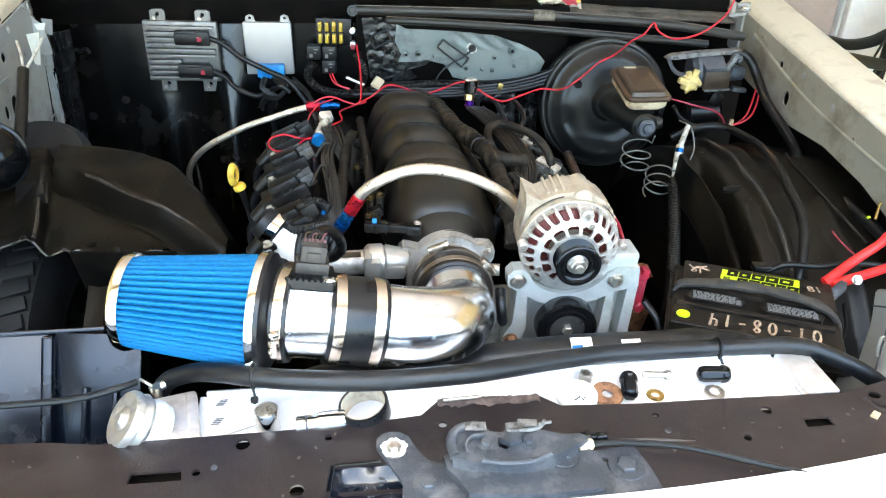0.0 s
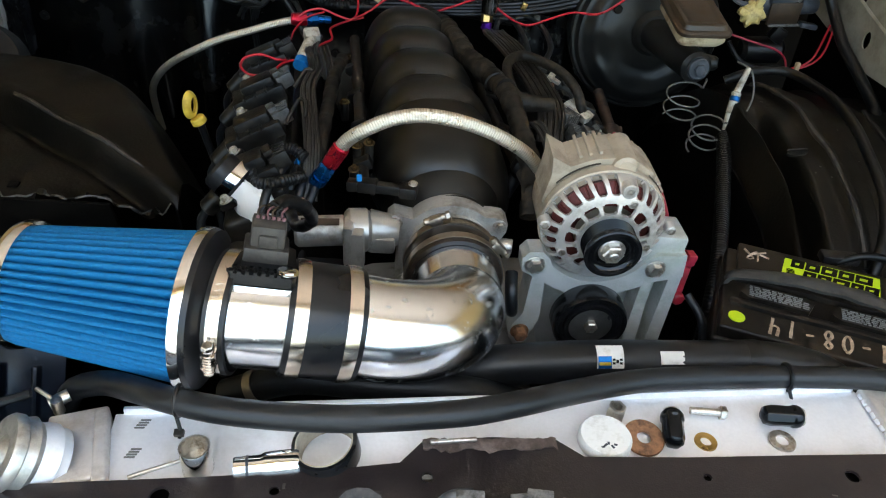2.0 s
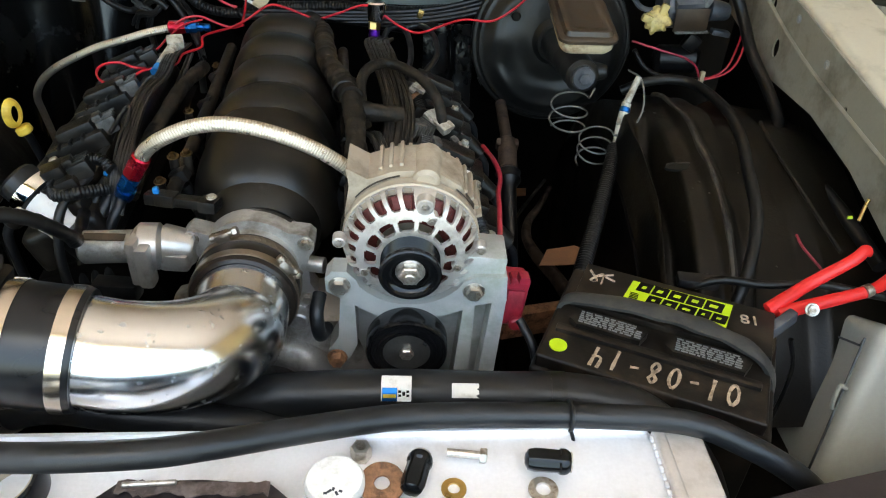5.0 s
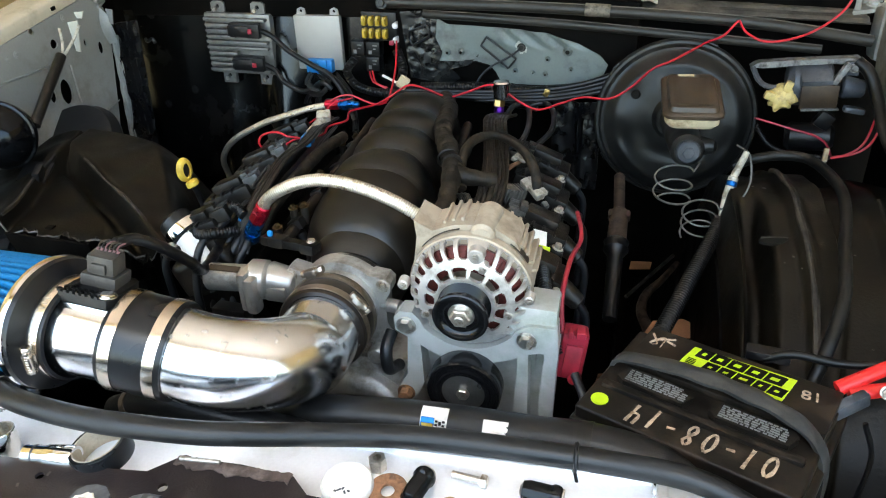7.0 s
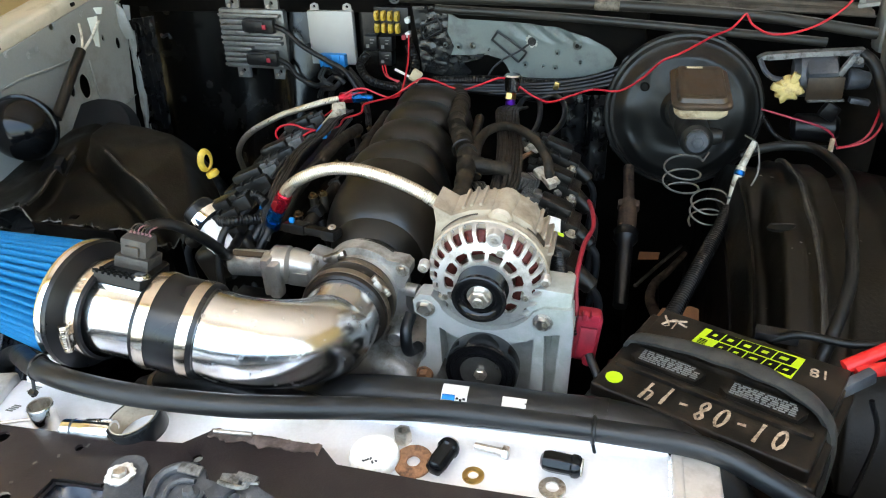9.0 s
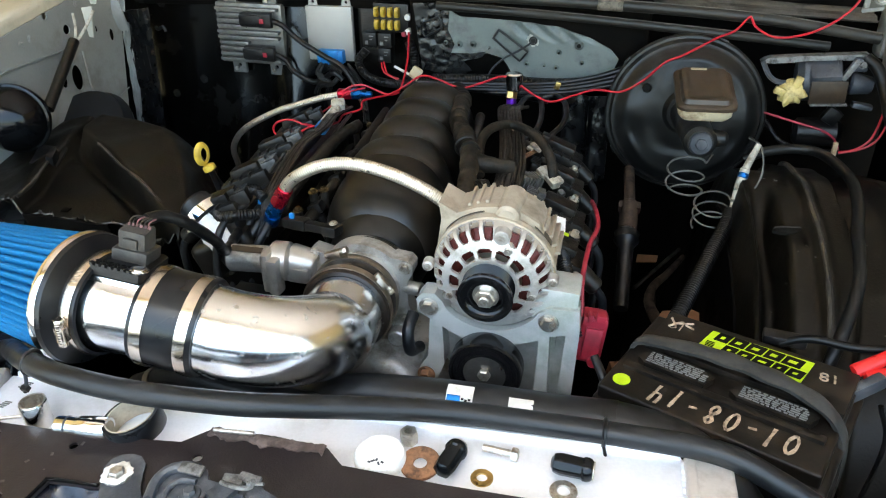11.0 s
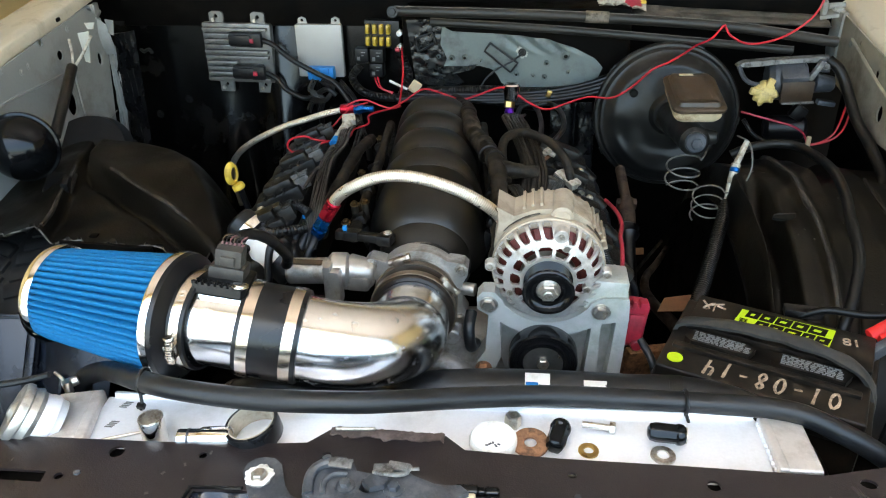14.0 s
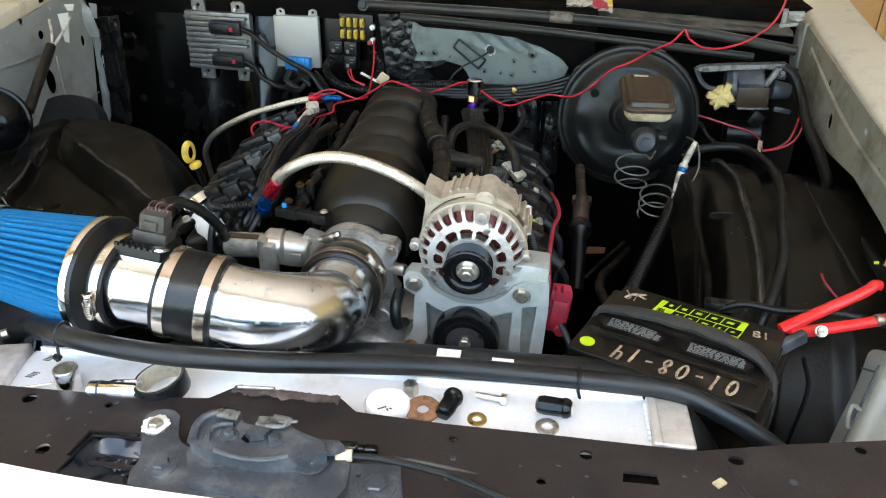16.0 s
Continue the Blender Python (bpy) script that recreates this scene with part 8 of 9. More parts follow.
for z in (0.036, -0.036):
    bm = B()
    box(bm, (0.066, 0.026, 0.030), EM @ pose(0.026, -0.026, z), 0.003)
    box(bm, (0.050, 0.008, 0.022), EM @ pose(0.018, -0.040, z), 0.002)
    box(bm, (0.030, 0.014, 0.030), EM @ pose(0.052, -0.036, z), 0.003)
    plug = part("plug", bm, "plastic", ecu, "black multi-pin plug")
    part("lock_tab", box(B(), (0.009, 0.004, 0.010), EM @ pose(0.046, -0.044, z), 0.001), "redplastic", plug, "red lock tab")
    bm = B()
    a = EM @ Vector((0.064, -0.030, z))
    if z > 0:
        path = [a, a + Vector((0.03, -0.004, -0.012)), (-0.28, 1.735, 1.015), (-0.22, 1.725, 0.985), (-0.175, 1.715, 0.965), (-0.14, 1.70, 0.925), (-0.11, 1.67, 0.88)]
    else:
        path = [a, a + Vector((0.03, -0.006, -0.014)), (-0.30, 1.73, 0.945), (-0.255, 1.725, 0.925), (-0.225, 1.72, 0.935), (-0.19, 1.70, 0.955), (-0.17, 1.70, 0.94)]
    sweep(bm, path, 0.0062, 12, 0.004, radius=lambda s: 1 + 0.10 * math.sin(s * 900))
    part("cable", bm, "plastic", plug)
mod = thing("control_module", (-0.215, 1.752, 0.98), "flat grey control module with a blue plug", "computer")
MM = at(-0.218, 1.774, 1.026, 0, 0.5, 0) @ Matrix.Diagonal((1.14, 1, 1.02, 1))
bm = B()
box(bm, (0.098, 0.018, 0.120), MM, 0.004)
part("casing", bm, "module", mod)
for x in (-0.034, 0.036):
    bm = plate(B(), [(x - 0.010, 0.056), (x + 0.010, 0.056), (x + 0.008, 0.072), (x, 0.076), (x - 0.008, 0.072)], [ring_of(x, 0.068, 0.0035, 8)], 0.004, MM @ Matrix.Rotation(radians(90), 4, "X"))
    part("mounting_ear", bm, "module", mod)
bm = B()
box(bm, (0.056, 0.026, 0.030), MM @ pose(0.002, -0.014, -0.048), 0.004)
for k in range(3):
    box(bm, (0.004, 0.004, 0.032), MM @ pose(-0.018 + 0.018 * k, -0.028, -0.048), 0.001)
part("plug", bm, "bluecon", mod, "blue multi-pin plug")
for pts in ([(-0.228, 1.725, 0.965), (-0.235, 1.715, 0.945), (-0.205, 1.71, 0.93), (-0.215, 1.71, 0.90)], [(-0.205, 1.722, 0.965), (-0.18, 1.71, 0.955), (-0.195, 1.70, 0.93), (-0.23, 1.71, 0.925), (-0.24, 1.71, 0.90)],
            [(-0.226, 1.74, 0.93), (-0.224, 1.74, 0.88), (-0.216, 1.735, 0.82), (-0.20, 1.72, 0.75)], [(-0.16, 1.715, 0.965), (-0.135, 1.70, 0.945), (-0.12, 1.69, 0.92), (-0.11, 1.67, 0.88), (-0.09, 1.62, 0.87)]):
    bundle("wire", pts, 0.0030, 4, "plastic", mod, seed=11)
box_f = thing("fuse_block", (-0.065, 1.72, 1.0), "black fuse block with eight yellow fuses and relays", "fuse box")
FM = at(-0.066, 1.745, 1.070, 0, 1, -3) @ Matrix.Scale(1.03, 4)
bm = B()
box(bm, (0.080, 0.022, 0.060), FM @ pose(0.004, 0.008, 0), 0.003)
part("base", bm, "plastic", box_f)
for i in range(4):
    for j in range(2):
        bm = B()
        box(bm, (0.0088, 0.014, 0.020), FM @ pose(-0.026 + 0.0155 * i, -0.008, 0.013 - 0.026 * j), 0.002)
        box(bm, (0.0066, 0.006, 0.012), FM @ pose(-0.026 + 0.0155 * i, -0.016, 0.013 - 0.026 * j), 0.001)
        part("fuse", bm, "fuse", box_f, "amber blade fuse")
for z in (0.007, -0.023):
    bm = B()
    cyl(bm, FM @ Vector((0.047, -0.004, z)), FM @ Vector((0.047, -0.022, z)), 0.0068, seg=18, bevel=0.002)
    part("white_knob", bm, "whiteplastic", box_f, "white round terminal cap")
for x, z in ((-0.042, -0.045), (-0.007, -0.045), (-0.009, -0.077)):
    bm = B()
    box(bm, (0.031, 0.028, 0.031), FM @ pose(x, -0.004, z), 0.003)
    relay = part("relay", bm, "plastic", box_f, "black cube relay")
    bm = B()
    for k in range(3):
        box(bm, ((0.007, 0.010, 0.006)[k], 0.0006, (0.008, 0.0022, 0.0022)[k]), FM @ pose(x + (-0.006, 0.005, 0.004)[k], -0.0185, z + (-0.006, 0.008, 0.001)[k]), 0)
    part("relay_print", bm, "print", relay)
part("loom_tube", ribbed([(-0.108, 1.70, 1.01), (-0.125, 1.69, 0.985), (-0.10, 1.68, 0.955), (-0.04, 1.67, 0.945), (0.04, 1.665, 0.955), (0.12, 1.665, 0.965)], 0.009, 0.006), "plastic", box_f)
part("loom_tube", ribbed([(-0.01, 1.70, 1.03), (0.005, 1.685, 0.99), (-0.01, 1.67, 0.95)], 0.010, 0.006), "plastic", box_f)
bundle("wire", [(-0.07, 1.695, 0.985), (-0.06, 1.68, 0.965), (-0.03, 1.675, 0.955)], 0.0018, 2, "wire", box_f, seed=13, label="short red wire")
part("spade", sweep(B(), [(-0.035, 1.665, 0.985), (0.005, 1.66, 0.968)], 0.003, 8), "whiteplastic", box_f)

# lines along the firewall behind the engine
fwl = thing("firewall_loom", (0.25, 1.66, 0.95), "black looms and pipes running across the firewall", "wiring")
for k, (r, pts) in enumerate(((0.010, [(0.05, 1.665, 0.962), (0.18, 1.66, 0.968), (0.30, 1.655, 0.965), (0.42, 1.65, 0.985), (0.50, 1.66, 1.03)]),
                              (0.007, [(0.10, 1.66, 0.95), (0.25, 1.65, 0.952), (0.36, 1.65, 0.972), (0.47, 1.655, 1.01)]),
                              (0.006, [(0.28, 1.645, 0.952), (0.36, 1.64, 0.962), (0.43, 1.65, 0.975), (0.48, 1.66, 0.98)]),
                              (0.008, [(-0.02, 1.66, 0.945), (0.10, 1.655, 0.950), (0.20, 1.65, 0.945), (0.30, 1.64, 0.935)]))):
    part("loom_tube", ribbed(pts, r, 0.006, 0.08) if k % 2 == 0 else sweep(B(), pts, r, 10), "plastic", fwl)
for k in range(4):
    part("loom_tube", sweep(B(), [(0.02 + 0.05 * k, 1.655 - 0.004 * k, 0.957 - 0.004 * k), (0.20, 1.648 - 0.004 * k, 0.962 - 0.005 * k), (0.32, 1.643 - 0.003 * k, 0.972 - 0.006 * k), (0.41, 1.642, 0.992 - 0.008 * k), (0.47, 1.65, 1.016 - 0.010 * k), (0.52, 1.67, 1.04 - 0.012 * k)], (0.0045, 0.0034, 0.0052, 0.0040)[k], 8, 0.01), "plastic", fwl)
bm = B()
cyl(bm, (0.240, 1.56, 0.975), (0.240, 1.562, 1.010), 0.0150, 0.0178, seg=24, bevel=0.003)
part("sender_body", bm, "chrome", fwl, "chrome pressure sender")
bm = B()
cyl(bm, (0.236, 1.555, 0.962), (0.237, 1.56, 0.976), 0.011, seg=6)
part("sender_hex", bm, "brass", fwl)
bm = B()
cyl(bm, (0.236, 1.553, 0.950), (0.236, 1.555, 0.962), 0.010, seg=16)
part("sender_fitting", bm, "violet", fwl, "violet anodised fitting")
bm = B()
box(bm, (0.011, 0.010, 0.016), at(0.318, 1.635, 0.968, 0, 20, 0), 0.002)
part("hose_clip", bm, "brass", fwl)

# ---- red wire that wanders over the engine ----
wires = thing("red_wires", (0.1, 1.5, 0.97), "thin loose red wire trailing over the engine", "wire")
main = [(-0.112, 1.38, 0.946), (-0.126, 1.372, 0.950), (-0.150, 1.375, 0.956), (-0.175, 1.37, 0.952), (-0.181, 1.36, 0.941), (-0.166, 1.35, 0.932), (-0.135, 1.353, 0.932), (-0.123, 1.363, 0.941), (-0.110, 1.376, 0.945), (-0.071, 1.40, 0.946), (-0.063, 1.42, 0.956), (-0.042, 1.455, 0.956),
        (-0.046, 1.485, 0.963), (-0.030, 1.52, 0.961), (-0.012, 1.545, 0.960), (0.02, 1.54, 0.978), (0.055, 1.555, 0.998), (0.088, 1.555, 0.993), (0.134, 1.555, 0.978), (0.172, 1.555, 0.988), (0.218, 1.555, 1.004), (0.247, 1.555, 0.992), (0.281, 1.555, 0.97), (0.314, 1.555, 0.959), (0.355, 1.555, 0.973), (0.395, 1.555, 0.986), (0.443, 1.555, 0.985), (0.481, 1.555, 1.008),
        (0.515, 1.545, 1.045), (0.545, 1.55, 1.058), (0.575, 1.57, 1.070), (0.605, 1.60, 1.080), (0.635, 1.615, 1.090), (0.656, 1.622, 1.113), (0.661, 1.622, 1.111), (0.674, 1.62, 1.094), (0.71, 1.61, 1.081), (0.77, 1.615, 1.093), (0.82, 1.625, 1.126), (0.84, 1.63, 1.165), (0.845, 1.64, 1.22)]
part("wire", sweep(B(), main, 0.0021, 8, 0.004), "wire", wires, "red insulated wire")
part("wire", sweep(B(), [(-0.010, 1.70, 1.050), (-0.003, 1.66, 1.005), (-0.003, 1.60, 0.957), (-0.012, 1.56, 0.955), (0.006, 1.548, 0.966)], 0.0021, 8, 0.004), "wire", wires, "red insulated wire")
part("wire", sweep(B(), [(-0.105, 1.535, 0.966), (-0.088, 1.54, 0.975), (-0.064, 1.545, 0.977), (-0.035, 1.55, 0.964), (-0.012, 1.55, 0.958), (0.01, 1.545, 0.965)], 0.0021, 8, 0.004), "wire", wires, "red insulated wire")
part("wire", sweep(B(), [(-0.119, 1.42, 0.949), (-0.112, 1.46, 0.952), (-0.109, 1.50, 0.954), (-0.090, 1.53, 0.966), (-0.06, 1.545, 0.972)], 0.0017, 8, 0.004), "wire", wires, "red insulated wire")
bm = B()
box(bm, (0.022, 0.010, 0.026), at(0.035, 1.585, 0.995, 10, 35, 10), 0.004)
part("splice_tag", bm, "nylon", wires, "pale splice tag")
bm = B()
box(bm, (0.010, 0.010, 0.010), at(-0.018, 1.69, 1.048, 0, 0, 0), 0.003)
part("ring_terminal", bm, "redplastic", wires)

# ---- wiper motor ----
wip = thing("wiper_motor", (0.80, 1.60, 0.95), "grey wiper motor with a yellowed plastic gear", "wiper motor")
FRONT = Matrix.Rotation(radians(90), 4, "X")
bm = plate(B(), [(0.683, 1.044), (0.690, 1.050), (0.698, 1.053), (0.750, 1.058), (0.799, 1.061), (0.855, 1.065), (0.863, 1.060), (0.862, 1.053), (0.812, 1.053), (0.755, 1.049), (0.736, 1.046), (0.703, 1.043)], [], 0.022, Matrix.Translation((0, 1.575, 0)) @ FRONT)
part("top_cover", bm, "hooksteel", wip, "long pale grey pressed arm")
part("arm_leg", sweep(B(), [(0.686, 1.575, 1.046), (0.700, 1.572, 1.022), (0.719, 1.568, 1.012), (0.752, 1.565, 1.014)], 0.0055, 8, 0.006, squash=0.6), "latch", wip)
bm = B()
cyl(bm, (0.750, 1.60, 1.012), (0.822, 1.595, 1.016), 0.040, seg=28, bevel=0.010)
box(bm, (0.052, 0.05, 0.020), at(0.790, 1.572, 1.034, 30, -4), 0.007)
body_ob = part("body", bm, "latch", wip, "dusty grey motor body")
part("cover_plate", box(B(), (0.060, 0.006, 0.042), at(0.798, 1.553, 1.001, 4, -3), 0.002), "lid", body_ob, "dark brown-grey cover plate")
part("plate_edge", box(B(), (0.060, 0.008, 0.0035), at(0.802, 1.550, 0.980, 4, -3), 0.001), "hooksteel", body_ob)
part("brace", box(B(), (0.010, 0.012, 0.040), at(0.826, 1.556, 1.042, 0, 28, 0), 0.002), "hooksteel", wip, "slanted pale brace")
bm = B()
cyl(bm, (0.838, 1.590, 1.010), (0.876, 1.585, 1.008), 0.020, 0.015, seg=20, bevel=0.004)
box(bm, (0.022, 0.020, 0.024), at(0.845, 1.575, 1.048), 0.003)
box(bm, (0.034, 0.018, 0.010), at(0.862, 1.570, 0.975, 0, 8), 0.003)
part("end_housing", bm, "latch", wip, "grey end housing")
part("housing_bolt", hexhead(B(), (0.846, 1.563, 1.050), (0, -1, 0.1), 0.006, 0.005, 0.008), "hooksteel", wip)
bm = B()
lathe(bm, [(0, -0.008), (0.022, -0.008), (0.026, 0.0), (0.022, 0.008), (0.010, 0.012), (0, 0.012)], frame_of((0.740, 1.560, 0.996), (0.738, 1.54, 1.003)), 40, lambda a, k: 0.86 + 0.10 * math.sin(7 * a + k) + 0.10 * math.sin(3 * a + 2) + 0.06 * math.sin(11 * a + 2 * k))
box(bm, (0.014, 0.012, 0.030), at(0.745, 1.558, 1.012, 0, 20), 0.004)
box(bm, (0.030, 0.012, 0.014), at(0.724, 1.556, 0.998, 0, 20), 0.004)
part("gear", bm, "gear", wip, "yellowed plastic gear")
bm = B()
cyl(bm, (0.768, 1.62, 0.905), (0.850, 1.61, 0.910), 0.026, seg=20, bevel=0.008)
part("lower_drum", bm, "plastic", wip)
part("lower_bracket", box(B(), (0.030, 0.02, 0.030), at(0.825, 1.60, 0.945, 0, 30), 0.006), "plastic", wip)
part("wire", sweep(B(), [(0.700, 1.555, 0.959), (0.760, 1.55, 0.944), (0.803, 1.55, 0.932), (0.826, 1.55, 0.917), (0.836, 1.545, 0.896)], 0.0021, 8), "redplastic", wip, "faded red wire")
part("wire", sweep(B(), [(0.836, 1.545, 0.895), (0.860, 1.545, 0.901), (0.880, 1.545, 0.917), (0.890, 1.55, 0.940), (0.895, 1.55, 0.985)], 0.0021, 8), "wire", wip, "red wire")
part("wire", sweep(B(), [(0.836, 1.543, 0.894), (0.868, 1.54, 0.904), (0.888, 1.54, 0.918), (0.900, 1.545, 0.940), (0.904, 1.55, 0.985)], 0.0021, 8), "wire", wip, "red wire")
part("wire", ribbed([(0.705, 1.55, 0.945), (0.73, 1.54, 0.915), (0.77, 1.53, 0.902), (0.83, 1.53, 0.90)], 0.004, 0.004), "plastic", wip, "dark ribbed tube")

# looms over the right wheel well
rw = thing("fender_loom", (0.82, 1.3, 0.88), "black hoses and wires over the wheel well", "wiring")
part("hose", sweep(B(), [(0.66, 1.43, 0.915), (0.69, 1.425, 0.932), (0.735, 1.425, 0.940), (0.772, 1.40, 0.942), (0.793, 1.31, 0.940), (0.785, 1.22, 0.935), (0.770, 1.147, 0.926), (0.757, 1.06, 0.902), (0.735, 1.00, 0.868), (0.715, 0.965, 0.82), (0.705, 0.95, 0.76)], 0.0082, 14), "bayhose", rw, "black heater hose")
part("hose", sweep(B(), [(0.850, 1.57, 1.060), (0.868, 1.555, 1.045), (0.882, 1.53, 1.010), (0.888, 1.48, 0.972), (0.900, 1.42, 0.938), (0.902, 1.35, 0.908), (0.885, 1.30, 0.895), (0.90, 1.22, 0.885), (0.915, 1.12, 0.87), (0.92, 1.02, 0.855)], 0.010, 14), "bayhose", rw, "black taped loom")
part("wire", sweep(B(), [(0.812, 1.050, 0.882), (0.814, 1.030, 0.876), (0.835, 1.005, 0.858)], 0.0018, 8), "redplastic", rw, "dull red wire")
part("wire", sweep(B(), [(0.848, 1.30, 0.925), (0.850, 1.264, 0.914), (0.852, 1.179, 0.902), (0.860, 1.098, 0.884), (0.870, 1.035, 0.866)], 0.0030, 8), "loom", rw, "dusty wire")
part("bare_end", sweep(B(), [(0.905, 1.075, 0.890), (0.912, 1.085, 0.905), (0.917, 1.090, 0.915)], 0.0024, 8), "brass", rw, "copper wire end")
part("yellow_end", sweep(B(), [(0.893, 1.083, 0.890), (0.899, 1.082, 0.891)], 0.0024, 8), "lime", rw)
part("clip", box(B(), (0.008, 0.008, 0.024), at(0.805, 1.462, 0.930), 0.002), "nylon", rw, "pale clip")

# ---- black canister on the left ----
can = thing("vacuum_canister", (-0.66, 1.29, 0.90), "round glossy black vacuum canister on a bracket", "canister")
CM = frame_of((-0.647, 1.256, 0.970), (-0.604, 1.100, 0.986)) @ Matrix.Scale(0.964, 4)
bm = B()
lathe(bm, [(0, -0.055)] + [(0.062 * math.sin(radians(a)), -0.055 * math.cos(radians(a))) for a in range(12, 91, 12)] + [(0.0665, 0.0), (0.0675, 0.004), (0.0665, 0.009), (0.062, 0.010)] + [(0.062 * math.cos(radians(a)), 0.010 + 0.058 * math.sin(radians(a))) for a in range(10, 90, 10)] + [(0, 0.068)], CM, 48)
part("shell", bm, "lug", can, "glossy black pressed shell", 20)
bm = B()
box(bm, (0.05, 0.06, 0.006), at(-0.585, 1.24, 0.905, 15, 10, 20), 0.002)
box(bm, (0.012, 0.03, 0.05), at(-0.565, 1.225, 0.898, 15, 10, 20), 0.002)
part("bracket", bm, "plastic", can)
strut = thing("hood_strut", (-0.70, 1.45, 1.0), "dark hood support rod with a pale tip", "rod")
part("rod", sweep(B(), [(-0.612, 1.300, 0.975), (-0.622, 1.371, 1.025), (-0.637, 1.444, 1.069)], 0.0105, 14), "coil", strut, "dark brown rubber-covered rod")
part("bracket_leg", sweep(B(), [(-0.640, 1.452, 1.066), (-0.645, 1.468, 1.092), (-0.650, 1.476, 1.117)], 0.0028, 8, 0.004, squash=0.6), "dustysteel", strut, "bare folded bracket edge")
part("bracket_leg", sweep(B(), [(-0.638, 1.452, 1.066), (-0.618, 1.466, 1.094), (-0.600, 1.476, 1.124)], 0.0030, 8, 0.004, squash=0.6), "dustysteel", strut, "bare folded bracket edge")
part("tip", plate(B(), [(-0.632, 1.127), (-0.607, 1.131), (-0.612, 1.110), (-0.620, 1.068), (-0.630, 1.070)], [], 0.003, Matrix.Translation((0, 1.482, 0)) @ Matrix.Rotation(radians(90), 4, "X")), "greytank", strut, "pale bent metal tip")
part("tip", plate(B(), [(-0.616, 1.146), (-0.594, 1.147), (-0.600, 1.134), (-0.612, 1.134)], [], 0.003, Matrix.Translation((0, 1.488, 0)) @ Matrix.Rotation(radians(90), 4, "X")), "greytank", strut, "pale bent metal tip")
bm = B()
lathe(bm, [(0, 0), (0.098, 0), (0.102, 0.012), (0.092, 0.034), (0, 0.040)], frame_of((-0.640, 1.43, 0.870), (-0.640, 1.395, 0.906)), 40)
single("shock_cap", bm, "rubber", "round black rubber cap behind the canister", "cap")

# ---- steering shaft and things deep in the bay ----
ss = thing("steering_shaft", (0.47, 1.38, 0.60), "brown rusty steering shaft with a coupling", "steering shaft")
bm = B()
cyl(bm, (0.474, 1.56, 0.828), (0.479, 1.45, 0.799), 0.0105, seg=16)
cyl(bm, (0.479, 1.46, 0.802), (0.478, 1.40, 0.771), 0.0165, 0.0175, seg=18, bevel=0.003)
box(bm, (0.040, 0.016, 0.022), at(0.479, 1.45, 0.797, 30), 0.004)
part("shaft", bm, "shaft", ss, "brown rusty shaft and joint")
bm = B()
lathe(bm, [(0.019, 0), (0.023, 0.004), (0.021, 0.012), (0.023, 0.020), (0.014, 0.034), (0.0125, 0.16), (0, 0.16)], frame_of((0.478, 1.40, 0.771), (0.477, 1.25, 0.686)), 20)
part("boot", bm, "plastic", ss, "black rubber boot")
bm = B()
plate(bm, [(-0.035, 0), (0.050, 0.010), (0.058, 0.040), (0.030, 0.052), (-0.020, 0.038)], [], 0.002, at(0.570, 1.29, 0.645, 14, 0, -4))
single("cardboard_scrap", bm, "card", "torn piece of brown cardboard behind the alternator", "cardboard")
bm = plate(B(), [(0.510, 1.598), (0.553, 1.606), (0.557, 1.636), (0.513, 1.632)], [], 0.002, Matrix.Translation((0, 0, 0.60)))
single("cardboard_scrap", bm, "card", "small piece of brown cardboard low in the bay", "cardboard")
stub = thing("frame_lines", (0.55, 1.45, 0.45), "dusty tan pipes along the frame low in the bay", "pipe")
part("pipe", sweep(B(), [(0.603, 1.673, 0.60), (0.552, 1.575, 0.60), (0.506, 1.485, 0.60)], 0.004, 8), "scuff", stub)
part("pipe", sweep(B(), [(0.610, 1.640, 0.60), (0.575, 1.560, 0.60), (0.545, 1.500, 0.60), (0.536, 1.44, 0.60), (0.550, 1.378, 0.60), (0.574, 1.32, 0.60), (0.59, 1.26, 0.60)], 0.011, 10, radius=lambda s: 0.5 + 2.0 * s), "shaft", stub, "thick brown dusty pipe")
bm = B()
box(bm, (0.12, 0.02, 0.06), at(0.52, 1.20, 0.60, 10, 5, 20), 0.004)
single("rusty_bracket", bm, "rust", "rusty metal bracket low in the engine bay", "bracket")

# ---- hood latch on the radiator support ----
latch = thing("hood_latch", (0.15, 0.545, 0.900), "worn grey hood latch bolted to the support", "latch")
UPM = Matrix.Translation((0, 0, 0.9055))
bm = plate(B(), [(0.015, 0.572), (0.016, 0.583), (0.022, 0.590), (0.031, 0.593), (0.041, 0.592), (0.050, 0.585), (0.055, 0.573), (0.062, 0.558), (0.070, 0.548), (0.082, 0.543), (0.100, 0.545), (0.240, 0.548), (0.288, 0.553), (0.296, 0.520), (0.299, 0.494), (0.18, 0.484), (0.10, 0.484), (0.046, 0.490), (0.040, 0.505), (0.041, 0.521), (0.034, 0.536), (0.026, 0.552)],
           [ring_of(0.252, 0.535, 0.0035, 8)], 0.005, UPM)
part("base_plate", bm, "latch", latch, "worn grey base plate")
bm = plate(B(), [(0.084, 0.545), (0.086, 0.528), (0.096, 0.512), (0.104, 0.494), (0.180, 0.490), (0.240, 0.494), (0.247, 0.512), (0.243, 0.540), (0.226, 0.552), (0.206, 0.560), (0.16, 0.552), (0.11, 0.556)], [], 0.010, Matrix.Translation((0, 0, 0.9135)),
           lambda x, y: 0.0025 * math.sin((x - 0.084) * 38) - 0.05 * max(0.0, 0.515 - y))
part("front_plate", bm, "latch", latch, "dented grey front plate")
